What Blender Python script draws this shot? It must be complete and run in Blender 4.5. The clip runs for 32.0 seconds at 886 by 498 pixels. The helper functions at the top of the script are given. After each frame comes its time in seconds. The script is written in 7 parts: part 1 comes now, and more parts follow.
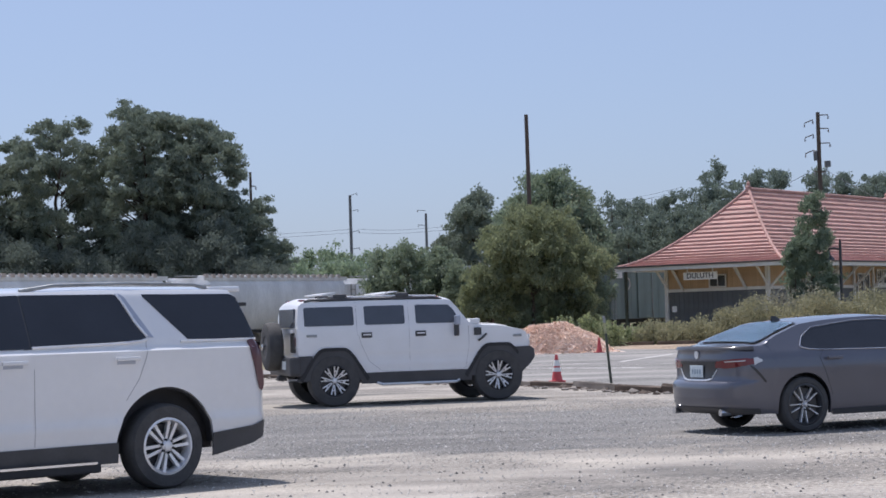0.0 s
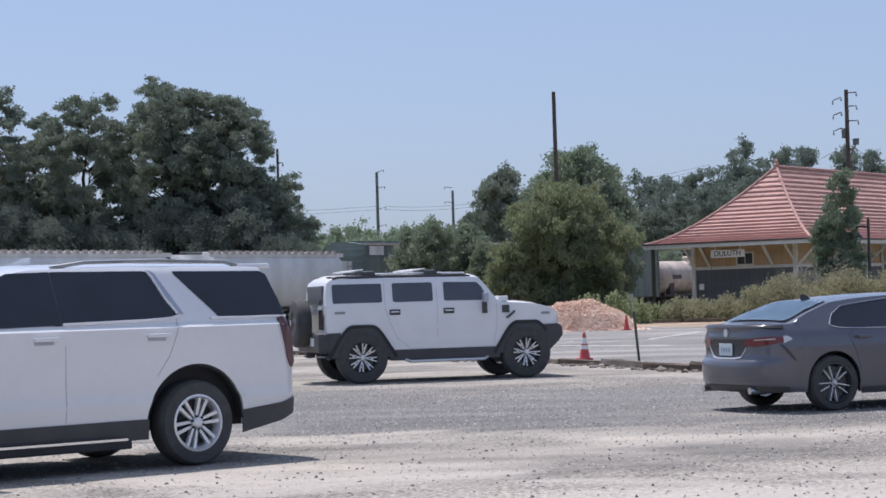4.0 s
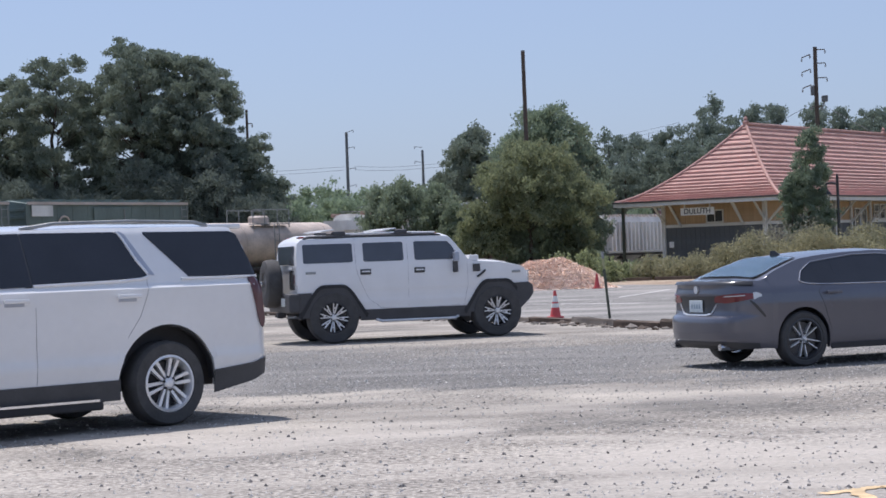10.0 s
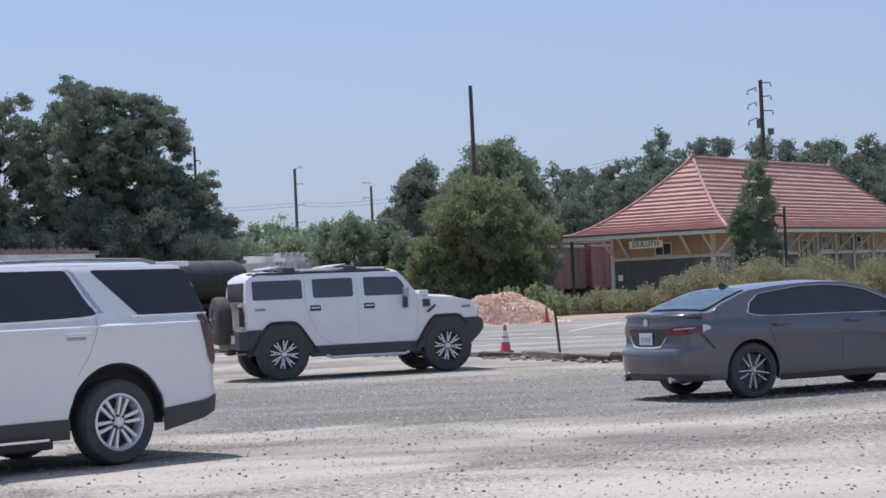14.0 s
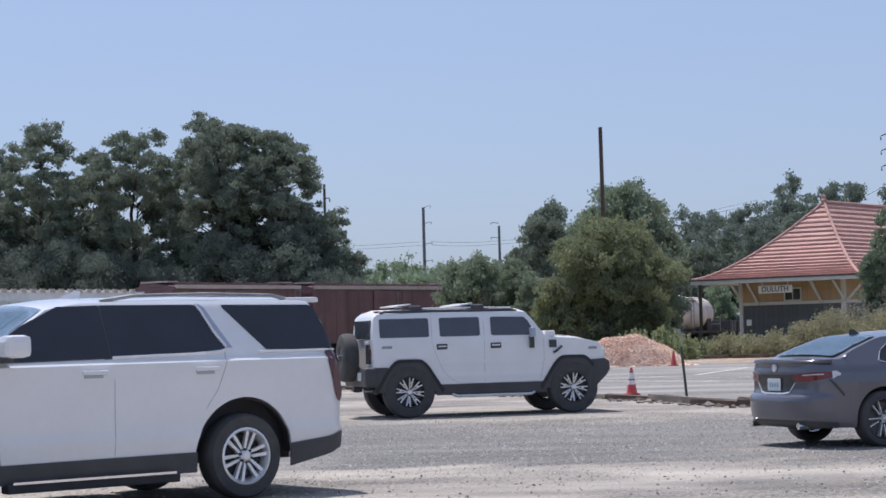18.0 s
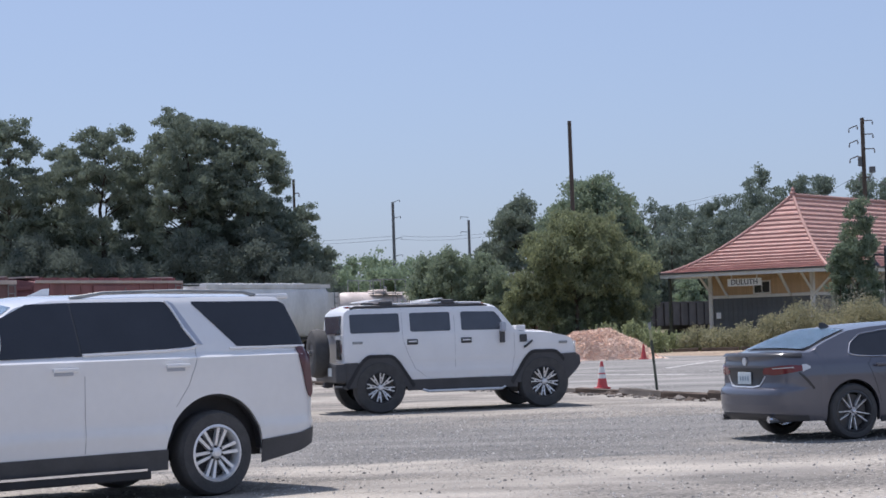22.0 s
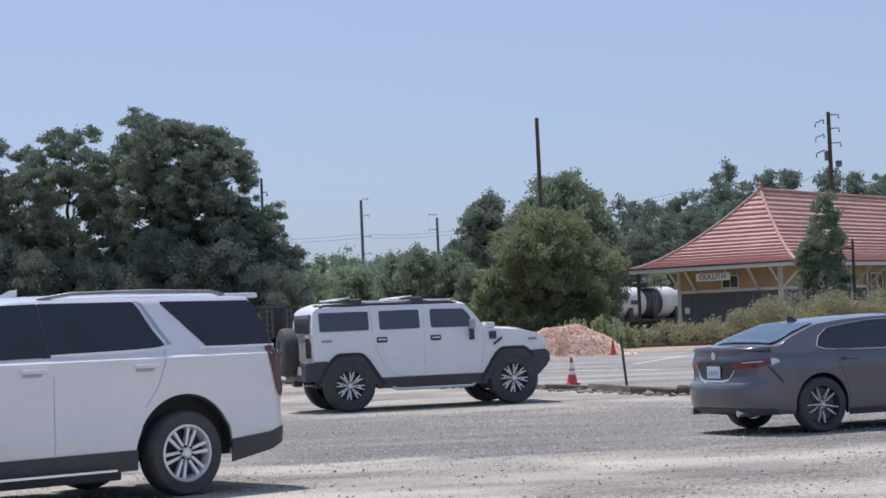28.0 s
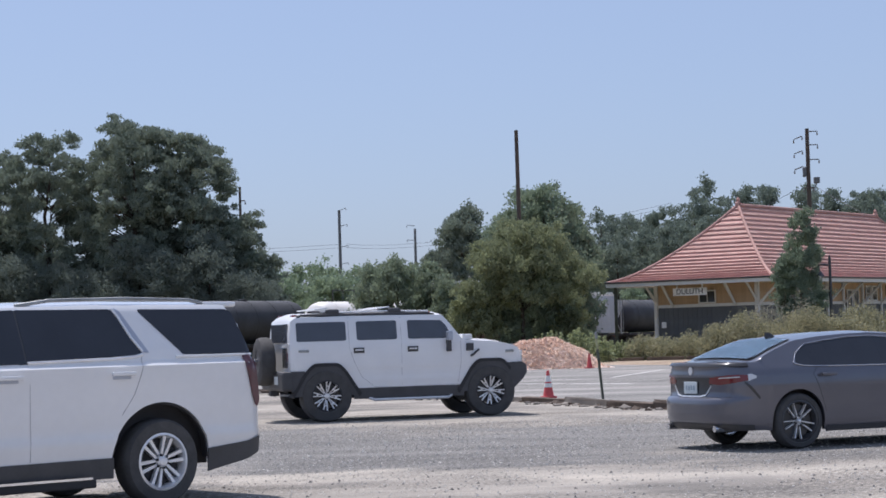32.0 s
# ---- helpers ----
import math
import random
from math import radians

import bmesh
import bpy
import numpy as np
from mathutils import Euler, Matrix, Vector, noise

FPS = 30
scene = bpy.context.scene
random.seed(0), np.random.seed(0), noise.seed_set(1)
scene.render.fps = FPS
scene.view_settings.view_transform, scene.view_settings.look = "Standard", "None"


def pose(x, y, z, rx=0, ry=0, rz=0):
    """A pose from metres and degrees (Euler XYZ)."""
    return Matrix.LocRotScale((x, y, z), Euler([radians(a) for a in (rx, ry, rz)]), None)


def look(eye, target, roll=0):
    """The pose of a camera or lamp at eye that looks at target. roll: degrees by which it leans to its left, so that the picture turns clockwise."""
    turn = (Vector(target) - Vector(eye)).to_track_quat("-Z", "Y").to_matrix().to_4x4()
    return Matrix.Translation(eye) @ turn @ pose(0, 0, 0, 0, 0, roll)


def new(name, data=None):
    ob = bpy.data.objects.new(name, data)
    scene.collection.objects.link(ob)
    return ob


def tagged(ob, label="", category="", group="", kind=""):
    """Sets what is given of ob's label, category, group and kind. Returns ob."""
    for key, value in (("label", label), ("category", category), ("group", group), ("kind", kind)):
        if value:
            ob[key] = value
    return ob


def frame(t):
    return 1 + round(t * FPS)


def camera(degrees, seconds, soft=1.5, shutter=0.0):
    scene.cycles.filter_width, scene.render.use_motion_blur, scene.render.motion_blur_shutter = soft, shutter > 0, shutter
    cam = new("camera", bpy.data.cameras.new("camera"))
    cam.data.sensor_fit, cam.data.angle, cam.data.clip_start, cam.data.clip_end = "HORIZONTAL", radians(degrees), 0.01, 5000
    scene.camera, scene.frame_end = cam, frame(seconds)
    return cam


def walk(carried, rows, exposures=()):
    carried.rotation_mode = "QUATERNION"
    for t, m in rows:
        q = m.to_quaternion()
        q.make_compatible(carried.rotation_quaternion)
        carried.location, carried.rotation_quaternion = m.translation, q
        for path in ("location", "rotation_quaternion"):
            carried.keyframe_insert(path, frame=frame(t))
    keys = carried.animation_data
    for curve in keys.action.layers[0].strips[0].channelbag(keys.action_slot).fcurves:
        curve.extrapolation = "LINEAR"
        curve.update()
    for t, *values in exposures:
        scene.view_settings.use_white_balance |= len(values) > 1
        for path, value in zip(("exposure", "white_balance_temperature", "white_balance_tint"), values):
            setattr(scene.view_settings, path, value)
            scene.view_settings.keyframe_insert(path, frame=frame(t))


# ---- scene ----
# ---- camera and its path ----
cam = camera(24.57, 32.0, soft=1.65)
PATH = [
    (0.0, pose(0.000, -0.000, 1.514, 92.002, 1.794, 0.000)),
    (0.5, pose(-0.015, -0.014, 1.517, 91.955, 1.709, -0.106)),
    (1.0, pose(-0.015, 0.002, 1.518, 91.792, 1.614, -0.190)),
    (1.5, pose(-0.018, -0.007, 1.512, 91.528, 1.541, -0.250)),
    (2.0, pose(-0.024, -0.007, 1.516, 91.284, 1.486, -0.233)),
    (2.5, pose(-0.024, -0.006, 1.512, 91.194, 1.540, -0.049)),
    (3.0, pose(-0.036, -0.004, 1.518, 91.216, 1.512, 0.211)),
    (3.5, pose(-0.031, 0.001, 1.511, 91.319, 1.643, 0.510)),
    (4.0, pose(-0.035, 0.003, 1.520, 91.378, 1.647, 0.739)),
    (4.5, pose(-0.033, -0.002, 1.510, 91.431, 1.668, 0.908)),
    (6.5, pose(-0.040, -0.008, 1.518, 91.256, 1.814, 1.105)),
    (7.0, pose(-0.040, 0.001, 1.513, 91.241, 2.014, 1.272)),
    (7.5, pose(-0.044, -0.006, 1.514, 91.235, 2.138, 1.480)),
    (8.0, pose(-0.049, 0.008, 1.515, 91.220, 2.066, 1.599)),
    (8.5, pose(-0.047, 0.009, 1.517, 91.049, 1.963, 1.510)),
    (9.0, pose(-0.048, -0.008, 1.510, 90.765, 1.953, 1.135)),
    (9.5, pose(-0.044, -0.007, 1.514, 90.433, 1.997, 0.533)),
    (10.0, pose(-0.035, -0.004, 1.510, 90.218, 2.068, -0.088)),
    (10.5, pose(-0.043, -0.011, 1.509, 90.154, 2.137, -0.502)),
    (11.0, pose(-0.037, -0.004, 1.510, 90.245, 2.169, -0.669)),
    (11.5, pose(-0.041, 0.001, 1.506, 90.440, 2.314, -0.757)),
    (12.0, pose(-0.045, -0.008, 1.506, 90.648, 2.452, -0.881)),
    (12.5, pose(-0.042, -0.009, 1.513, 90.863, 2.543, -1.089)),
    (13.0, pose(-0.035, -0.010, 1.513, 91.031, 2.734, -1.394)),
    (13.5, pose(-0.038, -0.010, 1.510, 91.113, 2.721, -1.636)),
    (15.5, pose(-0.056, -0.013, 1.513, 91.535, 1.456, -0.014)),
    (16.0, pose(-0.071, -0.027, 1.518, 91.900, 1.041, 0.687)),
    (16.5, pose(-0.062, -0.017, 1.519, 92.232, 0.992, 1.304)),
    (17.0, pose(-0.065, -0.013, 1.518, 92.362, 0.995, 1.727)),
    (17.5, pose(-0.054, -0.009, 1.519, 92.411, 1.242, 1.972)),
    (18.0, pose(-0.049, -0.024, 1.505, 92.412, 1.533, 2.041)),
    (18.5, pose(-0.049, -0.024, 1.507, 92.449, 1.661, 2.034)),
    (19.0, pose(-0.052, -0.007, 1.510, 92.533, 1.714, 2.000)),
    (19.5, pose(-0.056, -0.007, 1.517, 92.659, 1.651, 1.966)),
    (20.0, pose(-0.056, -0.008, 1.520, 92.747, 1.657, 1.892)),
    (20.5, pose(-0.060, -0.003, 1.521, 92.736, 1.711, 1.741)),
    (21.0, pose(-0.059, -0.011, 1.518, 92.590, 1.743, 1.590)),
    (21.5, pose(-0.056, -0.015, 1.513, 92.389, 1.810, 1.414)),
    (22.0, pose(-0.056, -0.009, 1.518, 92.227, 1.840, 1.199)),
    (22.5, pose(-0.052, -0.007, 1.517, 92.189, 1.896, 0.991)),
    (23.0, pose(-0.056, -0.016, 1.516, 92.236, 1.928, 0.807)),
    (23.5, pose(-0.054, -0.008, 1.521, 92.258, 1.970, 0.661)),
    (24.0, pose(-0.048, -0.004, 1.516, 92.255, 2.027, 0.571)),
    (24.5, pose(-0.046, -0.007, 1.514, 92.229, 2.010, 0.552)),
    (25.0, pose(-0.056, -0.007, 1.516, 92.211, 1.927, 0.538)),
    (25.5, pose(-0.055, -0.007, 1.519, 92.182, 1.950, 0.588)),
    (27.5, pose(-0.049, -0.019, 1.515, 92.071, 2.426, 0.460)),
    (28.0, pose(-0.056, -0.010, 1.515, 92.131, 2.417, 0.336)),
    (28.5, pose(-0.055, -0.006, 1.510, 92.180, 2.394, 0.215)),
    (29.0, pose(-0.057, -0.003, 1.521, 92.178, 2.165, 0.073)),
    (29.5, pose(-0.056, -0.001, 1.518, 92.178, 2.026, -0.088)),
    (30.0, pose(-0.057, 0.003, 1.512, 92.190, 1.869, -0.208)),
    (30.5, pose(-0.057, 0.006, 1.516, 92.225, 1.699, -0.294)),
    (31.0, pose(-0.065, 0.012, 1.517, 92.300, 1.635, -0.321)),
    (31.5, pose(-0.070, 0.007, 1.520, 92.368, 1.636, -0.302)),
    (32.0, pose(-0.072, 0.002, 1.522, 92.419, 1.657, -0.327)),
]
walk(cam, PATH, [(0.0, 0.44, 5950, 15), (32.0, 0.44, 5950, 15)])

# ---- world, sun ----
SUN = Vector((-0.22, 0.35, 0.91)).normalized()      # towards the sun
world = bpy.data.worlds.new("sky")
scene.world = world
world.use_nodes = True
wt = world.node_tree
wt.nodes.clear()
sky = wt.nodes.new("ShaderNodeTexSky")
sky.sky_type = "NISHITA"
sky.sun_disc = False
sky.sun_elevation = math.asin(SUN.z)
sky.sun_rotation = math.atan2(SUN.x, SUN.y)
sky.air_density, sky.dust_density, sky.ozone_density = 0.9, 1.5, 5.0
bg = wt.nodes.new("ShaderNodeBackground")
bg.inputs["Strength"].default_value = 0.085
wo = wt.nodes.new("ShaderNodeOutputWorld")
haze = wt.nodes.new("ShaderNodeMix")      # summer haze evens out the clear sky
haze.data_type = "RGBA"
haze.inputs["Factor"].default_value = 0.5
haze.inputs[7].default_value = (4.1, 4.75, 5.9, 1)
wt.links.new(sky.outputs[0], haze.inputs[6])
wt.links.new(haze.outputs[2], bg.inputs[0])
wt.links.new(bg.outputs[0], wo.inputs[0])

sun = new("sun", bpy.data.lights.new("sun", "SUN"))
sun.data.energy, sun.data.angle, sun.data.color = 3.3, radians(0.6), (1.0, 0.92, 0.82)
sun.matrix_world = look((0, 0, 60), Vector((0, 0, 60)) - SUN)

# ---- materials ----
def mat(name, base, rough=0.6, metal=0.0, vary=0.15, scale=3.0, fine=40.0, bump=0.0, spec=0.5, coat=0.0, dark=None, rnd=0.0, stretch=(1, 1, 1)):
    """A surface with two scales of variation: broad stains and fine grain; rnd varies it from object to object."""
    m = bpy.data.materials.new(name)
    m.use_nodes = True
    nt = m.node_tree
    b = nt.nodes["Principled BSDF"]
    b.inputs["Roughness"].default_value, b.inputs["Metallic"].default_value = rough, metal
    b.inputs["Specular IOR Level"].default_value, b.inputs["Coat Weight"].default_value = spec, coat
    b.inputs["Coat Roughness"].default_value = 0.05
    co = nt.nodes.new("ShaderNodeTexCoord")
    mp = nt.nodes.new("ShaderNodeMapping")
    mp.inputs["Scale"].default_value = stretch
    nt.links.new(co.outputs["Object"], mp.inputs[0])
    broad = nt.nodes.new("ShaderNodeTexNoise")
    broad.inputs["Scale"].default_value, broad.inputs["Detail"].default_value = scale, 5.0
    grain = nt.nodes.new("ShaderNodeTexNoise")
    grain.inputs["Scale"].default_value, grain.inputs["Detail"].default_value = fine, 3.0
    for n in (broad, grain):
        nt.links.new(mp.outputs[0], n.inputs["Vector"])
    add = nt.nodes.new("ShaderNodeMath")
    add.operation = "MULTIPLY_ADD"
    nt.links.new(grain.outputs["Fac"], add.inputs[0])
    add.inputs[1].default_value = 0.4
    nt.links.new(broad.outputs["Fac"], add.inputs[2])
    ramp = nt.nodes.new("ShaderNodeMapRange")
    ramp.inputs["From Min"].default_value, ramp.inputs["From Max"].default_value = 0.45, 0.95
    nt.links.new(add.outputs[0], ramp.inputs["Value"])
    mix = nt.nodes.new("ShaderNodeMix")
    mix.data_type = "RGBA"
    low = dark or tuple(c * (1 - vary) for c in base)
    high = base if dark else tuple(min(1, c * (1 + vary)) for c in base)
    mix.inputs[6].default_value, mix.inputs[7].default_value = (*low, 1), (*high, 1)
    nt.links.new(ramp.outputs[0], mix.inputs["Factor"])
    out = mix.outputs[2]
    if rnd:
        info = nt.nodes.new("ShaderNodeObjectInfo")
        hsv = nt.nodes.new("ShaderNodeHueSaturation")
        mr = nt.nodes.new("ShaderNodeMapRange")
        mr.inputs["To Min"].default_value, mr.inputs["To Max"].default_value = 1 - rnd, 1 + rnd
        nt.links.new(info.outputs["Random"], mr.inputs["Value"])
        nt.links.new(mr.outputs[0], hsv.inputs["Value"])
        nt.links.new(out, hsv.inputs["Color"])
        out = hsv.outputs[0]
    nt.links.new(out, b.inputs["Base Color"])
    if bump:
        bp = nt.nodes.new("ShaderNodeBump")
        bp.inputs["Strength"].default_value, bp.inputs["Distance"].default_value = bump, 0.02
        nt.links.new(grain.outputs["Fac"], bp.inputs["Height"])
        nt.links.new(bp.outputs[0], b.inputs["Normal"])
    return m


def leaf_mat(name, base, high, passing=0.35, rough=0.6, shine=0.6):
    """Leaves: each clump of its own shade, some light passing through."""
    m = bpy.data.materials.new(name)
    m.use_nodes = True
    nt = m.node_tree
    nt.nodes.clear()
    out = nt.nodes.new("ShaderNodeOutputMaterial")
    geo = nt.nodes.new("ShaderNodeNewGeometry")
    co = nt.nodes.new("ShaderNodeTexCoord")
    noi = nt.nodes.new("ShaderNodeTexNoise")
    noi.inputs["Scale"].default_value = 0.6
    nt.links.new(co.outputs["Object"], noi.inputs["Vector"])
    mid = nt.nodes.new("ShaderNodeMath")
    mid.operation = "MULTIPLY_ADD"
    nt.links.new(geo.outputs["Random Per Island"], mid.inputs[0])
    mid.inputs[1].default_value = 0.5
    nt.links.new(noi.outputs["Fac"], mid.inputs[2])
    mr = nt.nodes.new("ShaderNodeMapRange")
    mr.inputs["From Min"].default_value, mr.inputs["From Max"].default_value = 0.35, 1.0
    nt.links.new(mid.outputs[0], mr.inputs["Value"])
    mix = nt.nodes.new("ShaderNodeMix")
    mix.data_type = "RGBA"
    mix.inputs[6].default_value, mix.inputs[7].default_value = (*base, 1), (*high, 1)
    nt.links.new(mr.outputs[0], mix.inputs["Factor"])
    pb = nt.nodes.new("ShaderNodeBsdfPrincipled")
    pb.inputs["Roughness"].default_value, pb.inputs["Specular IOR Level"].default_value = rough, shine
    tr = nt.nodes.new("ShaderNodeBsdfTranslucent")
    ms = nt.nodes.new("ShaderNodeMixShader")
    ms.inputs[0].default_value = passing
    for n in (pb.inputs["Base Color"], tr.inputs["Color"]):
        nt.links.new(mix.outputs[2], n)
    nt.links.new(pb.outputs[0], ms.inputs[1])
    nt.links.new(tr.outputs[0], ms.inputs[2])
    nt.links.new(ms.outputs[0], out.inputs[0])
    return m


M = dict(
    white_paint=mat("white_paint", (0.76, 0.765, 0.775), 0.25, vary=0.03, scale=1.5, fine=12, coat=1.0),
    white_flat=mat("white_flat", (0.82, 0.82, 0.825), 0.35, vary=0.04, scale=2, coat=0.3),
    grey_paint=mat("grey_paint", (0.124, 0.125, 0.150), 0.28, metal=0.45, vary=0.05, scale=2, coat=0.9),
    car_glass=mat("dark_car_glass", (0.028, 0.032, 0.042), 0.05, vary=0.1, spec=0.45),
    tint=mat("tinted_glass", (0.075, 0.085, 0.105), 0.05, vary=0.1, spec=0.6),
    # blue base colour stands in for the sky mirrored in the glass
    screen=mat("screen_glass", (0.15, 0.27, 0.37), 0.04, vary=0.1, spec=0.9, coat=1.0),
    black=mat("black_plastic", (0.060, 0.060, 0.064), 0.55, vary=0.2),
    gloss_black=mat("gloss_black", (0.05, 0.05, 0.053), 0.25, vary=0.1),
    rubber=mat("tyre_rubber", (0.068, 0.067, 0.067), 0.85, vary=0.25, scale=6, bump=0.2),
    chrome=mat("chrome", (0.75, 0.75, 0.77), 0.18, metal=1.0, vary=0.06),
    alloy=mat("alloy", (0.78, 0.78, 0.79), 0.35, metal=0.5, vary=0.08),
    red_lamp=mat("red_lamp", (0.17, 0.012, 0.016), 0.18, vary=0.2, coat=0.6),
    red_dark=mat("red_dark_lamp", (0.085, 0.022, 0.028), 0.35, vary=0.2, coat=0.6),
    clear_lamp=mat("clear_lamp", (0.70, 0.71, 0.72), 0.15, vary=0.1, coat=0.6),
    grey_trim=mat("grey_trim", (0.40, 0.43, 0.50), 0.3, metal=0.3, vary=0.08),
    seam=mat("seam", (0.36, 0.36, 0.38), 0.7, vary=0.1),
    amber=mat("amber_lamp", (0.45, 0.10, 0.02), 0.25, vary=0.2),
    plate_mark=mat("plate_mark", (0.25, 0.33, 0.40), 0.6, vary=0.1),
    plate=mat("plate", (0.62, 0.68, 0.70), 0.45, vary=0.1, scale=20),
    orange=mat("cone_orange", (0.56, 0.080, 0.080), 0.55, vary=0.18, scale=8),
    band=mat("cone_band", (0.78, 0.76, 0.72), 0.45, vary=0.1, scale=12),
    galv=mat("galvanised_steel", (0.30, 0.31, 0.31), 0.5, metal=0.6, vary=0.25, scale=4),
    post_tip=mat("post_tip", (0.34, 0.34, 0.19), 0.6, vary=0.25, scale=6),
    flare_black=mat("flare_black", (0.030, 0.030, 0.033), 0.75, vary=0.25),
    fence_green=mat("post_steel", (0.08, 0.09, 0.07), 0.6, metal=0.3, vary=0.3, scale=6),
    steel=mat("dark_steel", (0.06, 0.055, 0.055), 0.65, metal=0.3, vary=0.35, scale=2),
    rust=mat("rusty_steel", (0.17, 0.075, 0.045), 0.85, vary=0.4, scale=2, bump=0.2),
    hopper_grey=mat("hopper_grey", (0.74, 0.74, 0.73), 0.6, vary=0.20, scale=0.8, fine=14, stretch=(1, 1, 0.3)),
    hopper_dull=mat("hopper_dull", (0.44, 0.45, 0.47), 0.6, vary=0.20, scale=0.8, fine=14, stretch=(1, 1, 0.3)),
    hopper_light=mat("hopper_light", (0.74, 0.73, 0.70), 0.6, vary=0.2, scale=0.8, fine=14, stretch=(1, 1, 0.3)),
    rust_roof=mat("rust_roof", (0.45, 0.37, 0.32), 0.75, dark=(0.20, 0.085, 0.05), scale=1.1, fine=9),
    box_green=mat("box_green", (0.150, 0.190, 0.172), 0.6, vary=0.25, scale=0.9, fine=12, stretch=(1, 1, 0.3)),
    box_brown=mat("box_brown", (0.20, 0.115, 0.110), 0.65, vary=0.28, scale=0.9, fine=12, stretch=(1, 1, 0.3)),
    box_red=mat("box_red", (0.27, 0.120, 0.120), 0.65, vary=0.28, scale=0.9, fine=12, stretch=(1, 1, 0.3)),
    tank_tan=mat("tank_tan", (0.66, 0.57, 0.51), 0.55, vary=0.2, scale=0.8, fine=10),
    tank_white=mat("tank_white", (0.72, 0.70, 0.67), 0.5, vary=0.16, scale=0.7, fine=10),
    tank_stain=mat("tank_stain", (0.52, 0.44, 0.38), 0.6, vary=0.3, scale=1.0, fine=10),
    tank_black=mat("tank_black", (0.052, 0.054, 0.060), 0.7, vary=0.3, scale=0.8, fine=10),
    gondola=mat("gondola_dark", (0.085, 0.083, 0.086), 0.7, vary=0.35, scale=0.9, fine=12),
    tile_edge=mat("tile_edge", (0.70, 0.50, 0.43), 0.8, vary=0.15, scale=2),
    tile=mat("roof_tile", (0.51, 0.29, 0.25), 0.8, vary=0.16, scale=0.7, fine=9, rnd=0.12, bump=0.2),
    tile_ridge=mat("ridge_tile", (0.46, 0.27, 0.23), 0.8, vary=0.2, scale=3),
    gutter=mat("gutter_dark", (0.07, 0.065, 0.065), 0.6, vary=0.2, scale=2),
    trim=mat("trim_white", (0.70, 0.69, 0.66), 0.6, vary=0.08, scale=3),
    siding=mat("siding_ochre", (0.55, 0.385, 0.235), 0.7, vary=0.12, scale=2, rnd=0.06),
    wainscot=mat("wainscot_dark", (0.12, 0.13, 0.14), 0.65, vary=0.2, scale=2, rnd=0.08),
    roof_pale=mat("pale_roof_edge", (0.55, 0.47, 0.42), 0.7, vary=0.2, scale=1.5),
    pane=mat("window_pane", (0.07, 0.075, 0.08), 0.08, vary=0.1, spec=0.7),
    door_green=mat("door_dark", (0.10, 0.105, 0.11), 0.5, vary=0.2),
    sign=mat("sign_white", (0.86, 0.86, 0.85), 0.5, vary=0.05),
    letter=mat("sign_letter", (0.07, 0.07, 0.08), 0.6, vary=0.1),
    pole=mat("pole_wood", (0.095, 0.075, 0.062), 0.85, vary=0.3, scale=2, fine=30, stretch=(1, 1, 0.1)),
    pole_grey=mat("pole_steel", (0.16, 0.17, 0.18), 0.6, metal=0.3, vary=0.2, scale=1),
    insulator=mat("insulator", (0.25, 0.25, 0.26), 0.4, vary=0.2),
    cable=mat("cable", (0.12, 0.12, 0.13), 0.6, vary=0.1),
    bark=mat("bark", (0.085, 0.066, 0.052), 0.9, vary=0.35, scale=4, bump=0.3, stretch=(1, 1, 0.3)),
    chips=mat("wood_chips", (0.82, 0.64, 0.53), 0.9, vary=0.3, scale=3, fine=25),
    kerb=mat("kerb_concrete", (0.26, 0.23, 0.20), 0.9, vary=0.35, scale=3, bump=0.3, rnd=0.2),
    timber=mat("old_timber", (0.12, 0.09, 0.07), 0.9, vary=0.4, scale=3, bump=0.3),
    paint_line=mat("road_line", (0.60, 0.58, 0.55), 0.8, vary=0.3, scale=5),
    yellow_line=mat("yellow_line", (0.62, 0.46, 0.26), 0.8, vary=0.3, scale=6),
    stone_pale=mat("stone_pale", (0.60, 0.57, 0.53), 0.9, vary=0.3, scale=5),
    stone_mid=mat("stone_mid", (0.19, 0.183, 0.175), 0.9, vary=0.3, scale=4),
    stone_grey=mat("stone_grey", (0.40, 0.385, 0.36), 0.9, vary=0.4, scale=3),
    ballast=mat("ballast", (0.20, 0.17, 0.15), 0.95, vary=0.35, scale=2, bump=0.4),
    skin_white=mat("truck_white", (0.82, 0.82, 0.82), 0.4, vary=0.06),
)
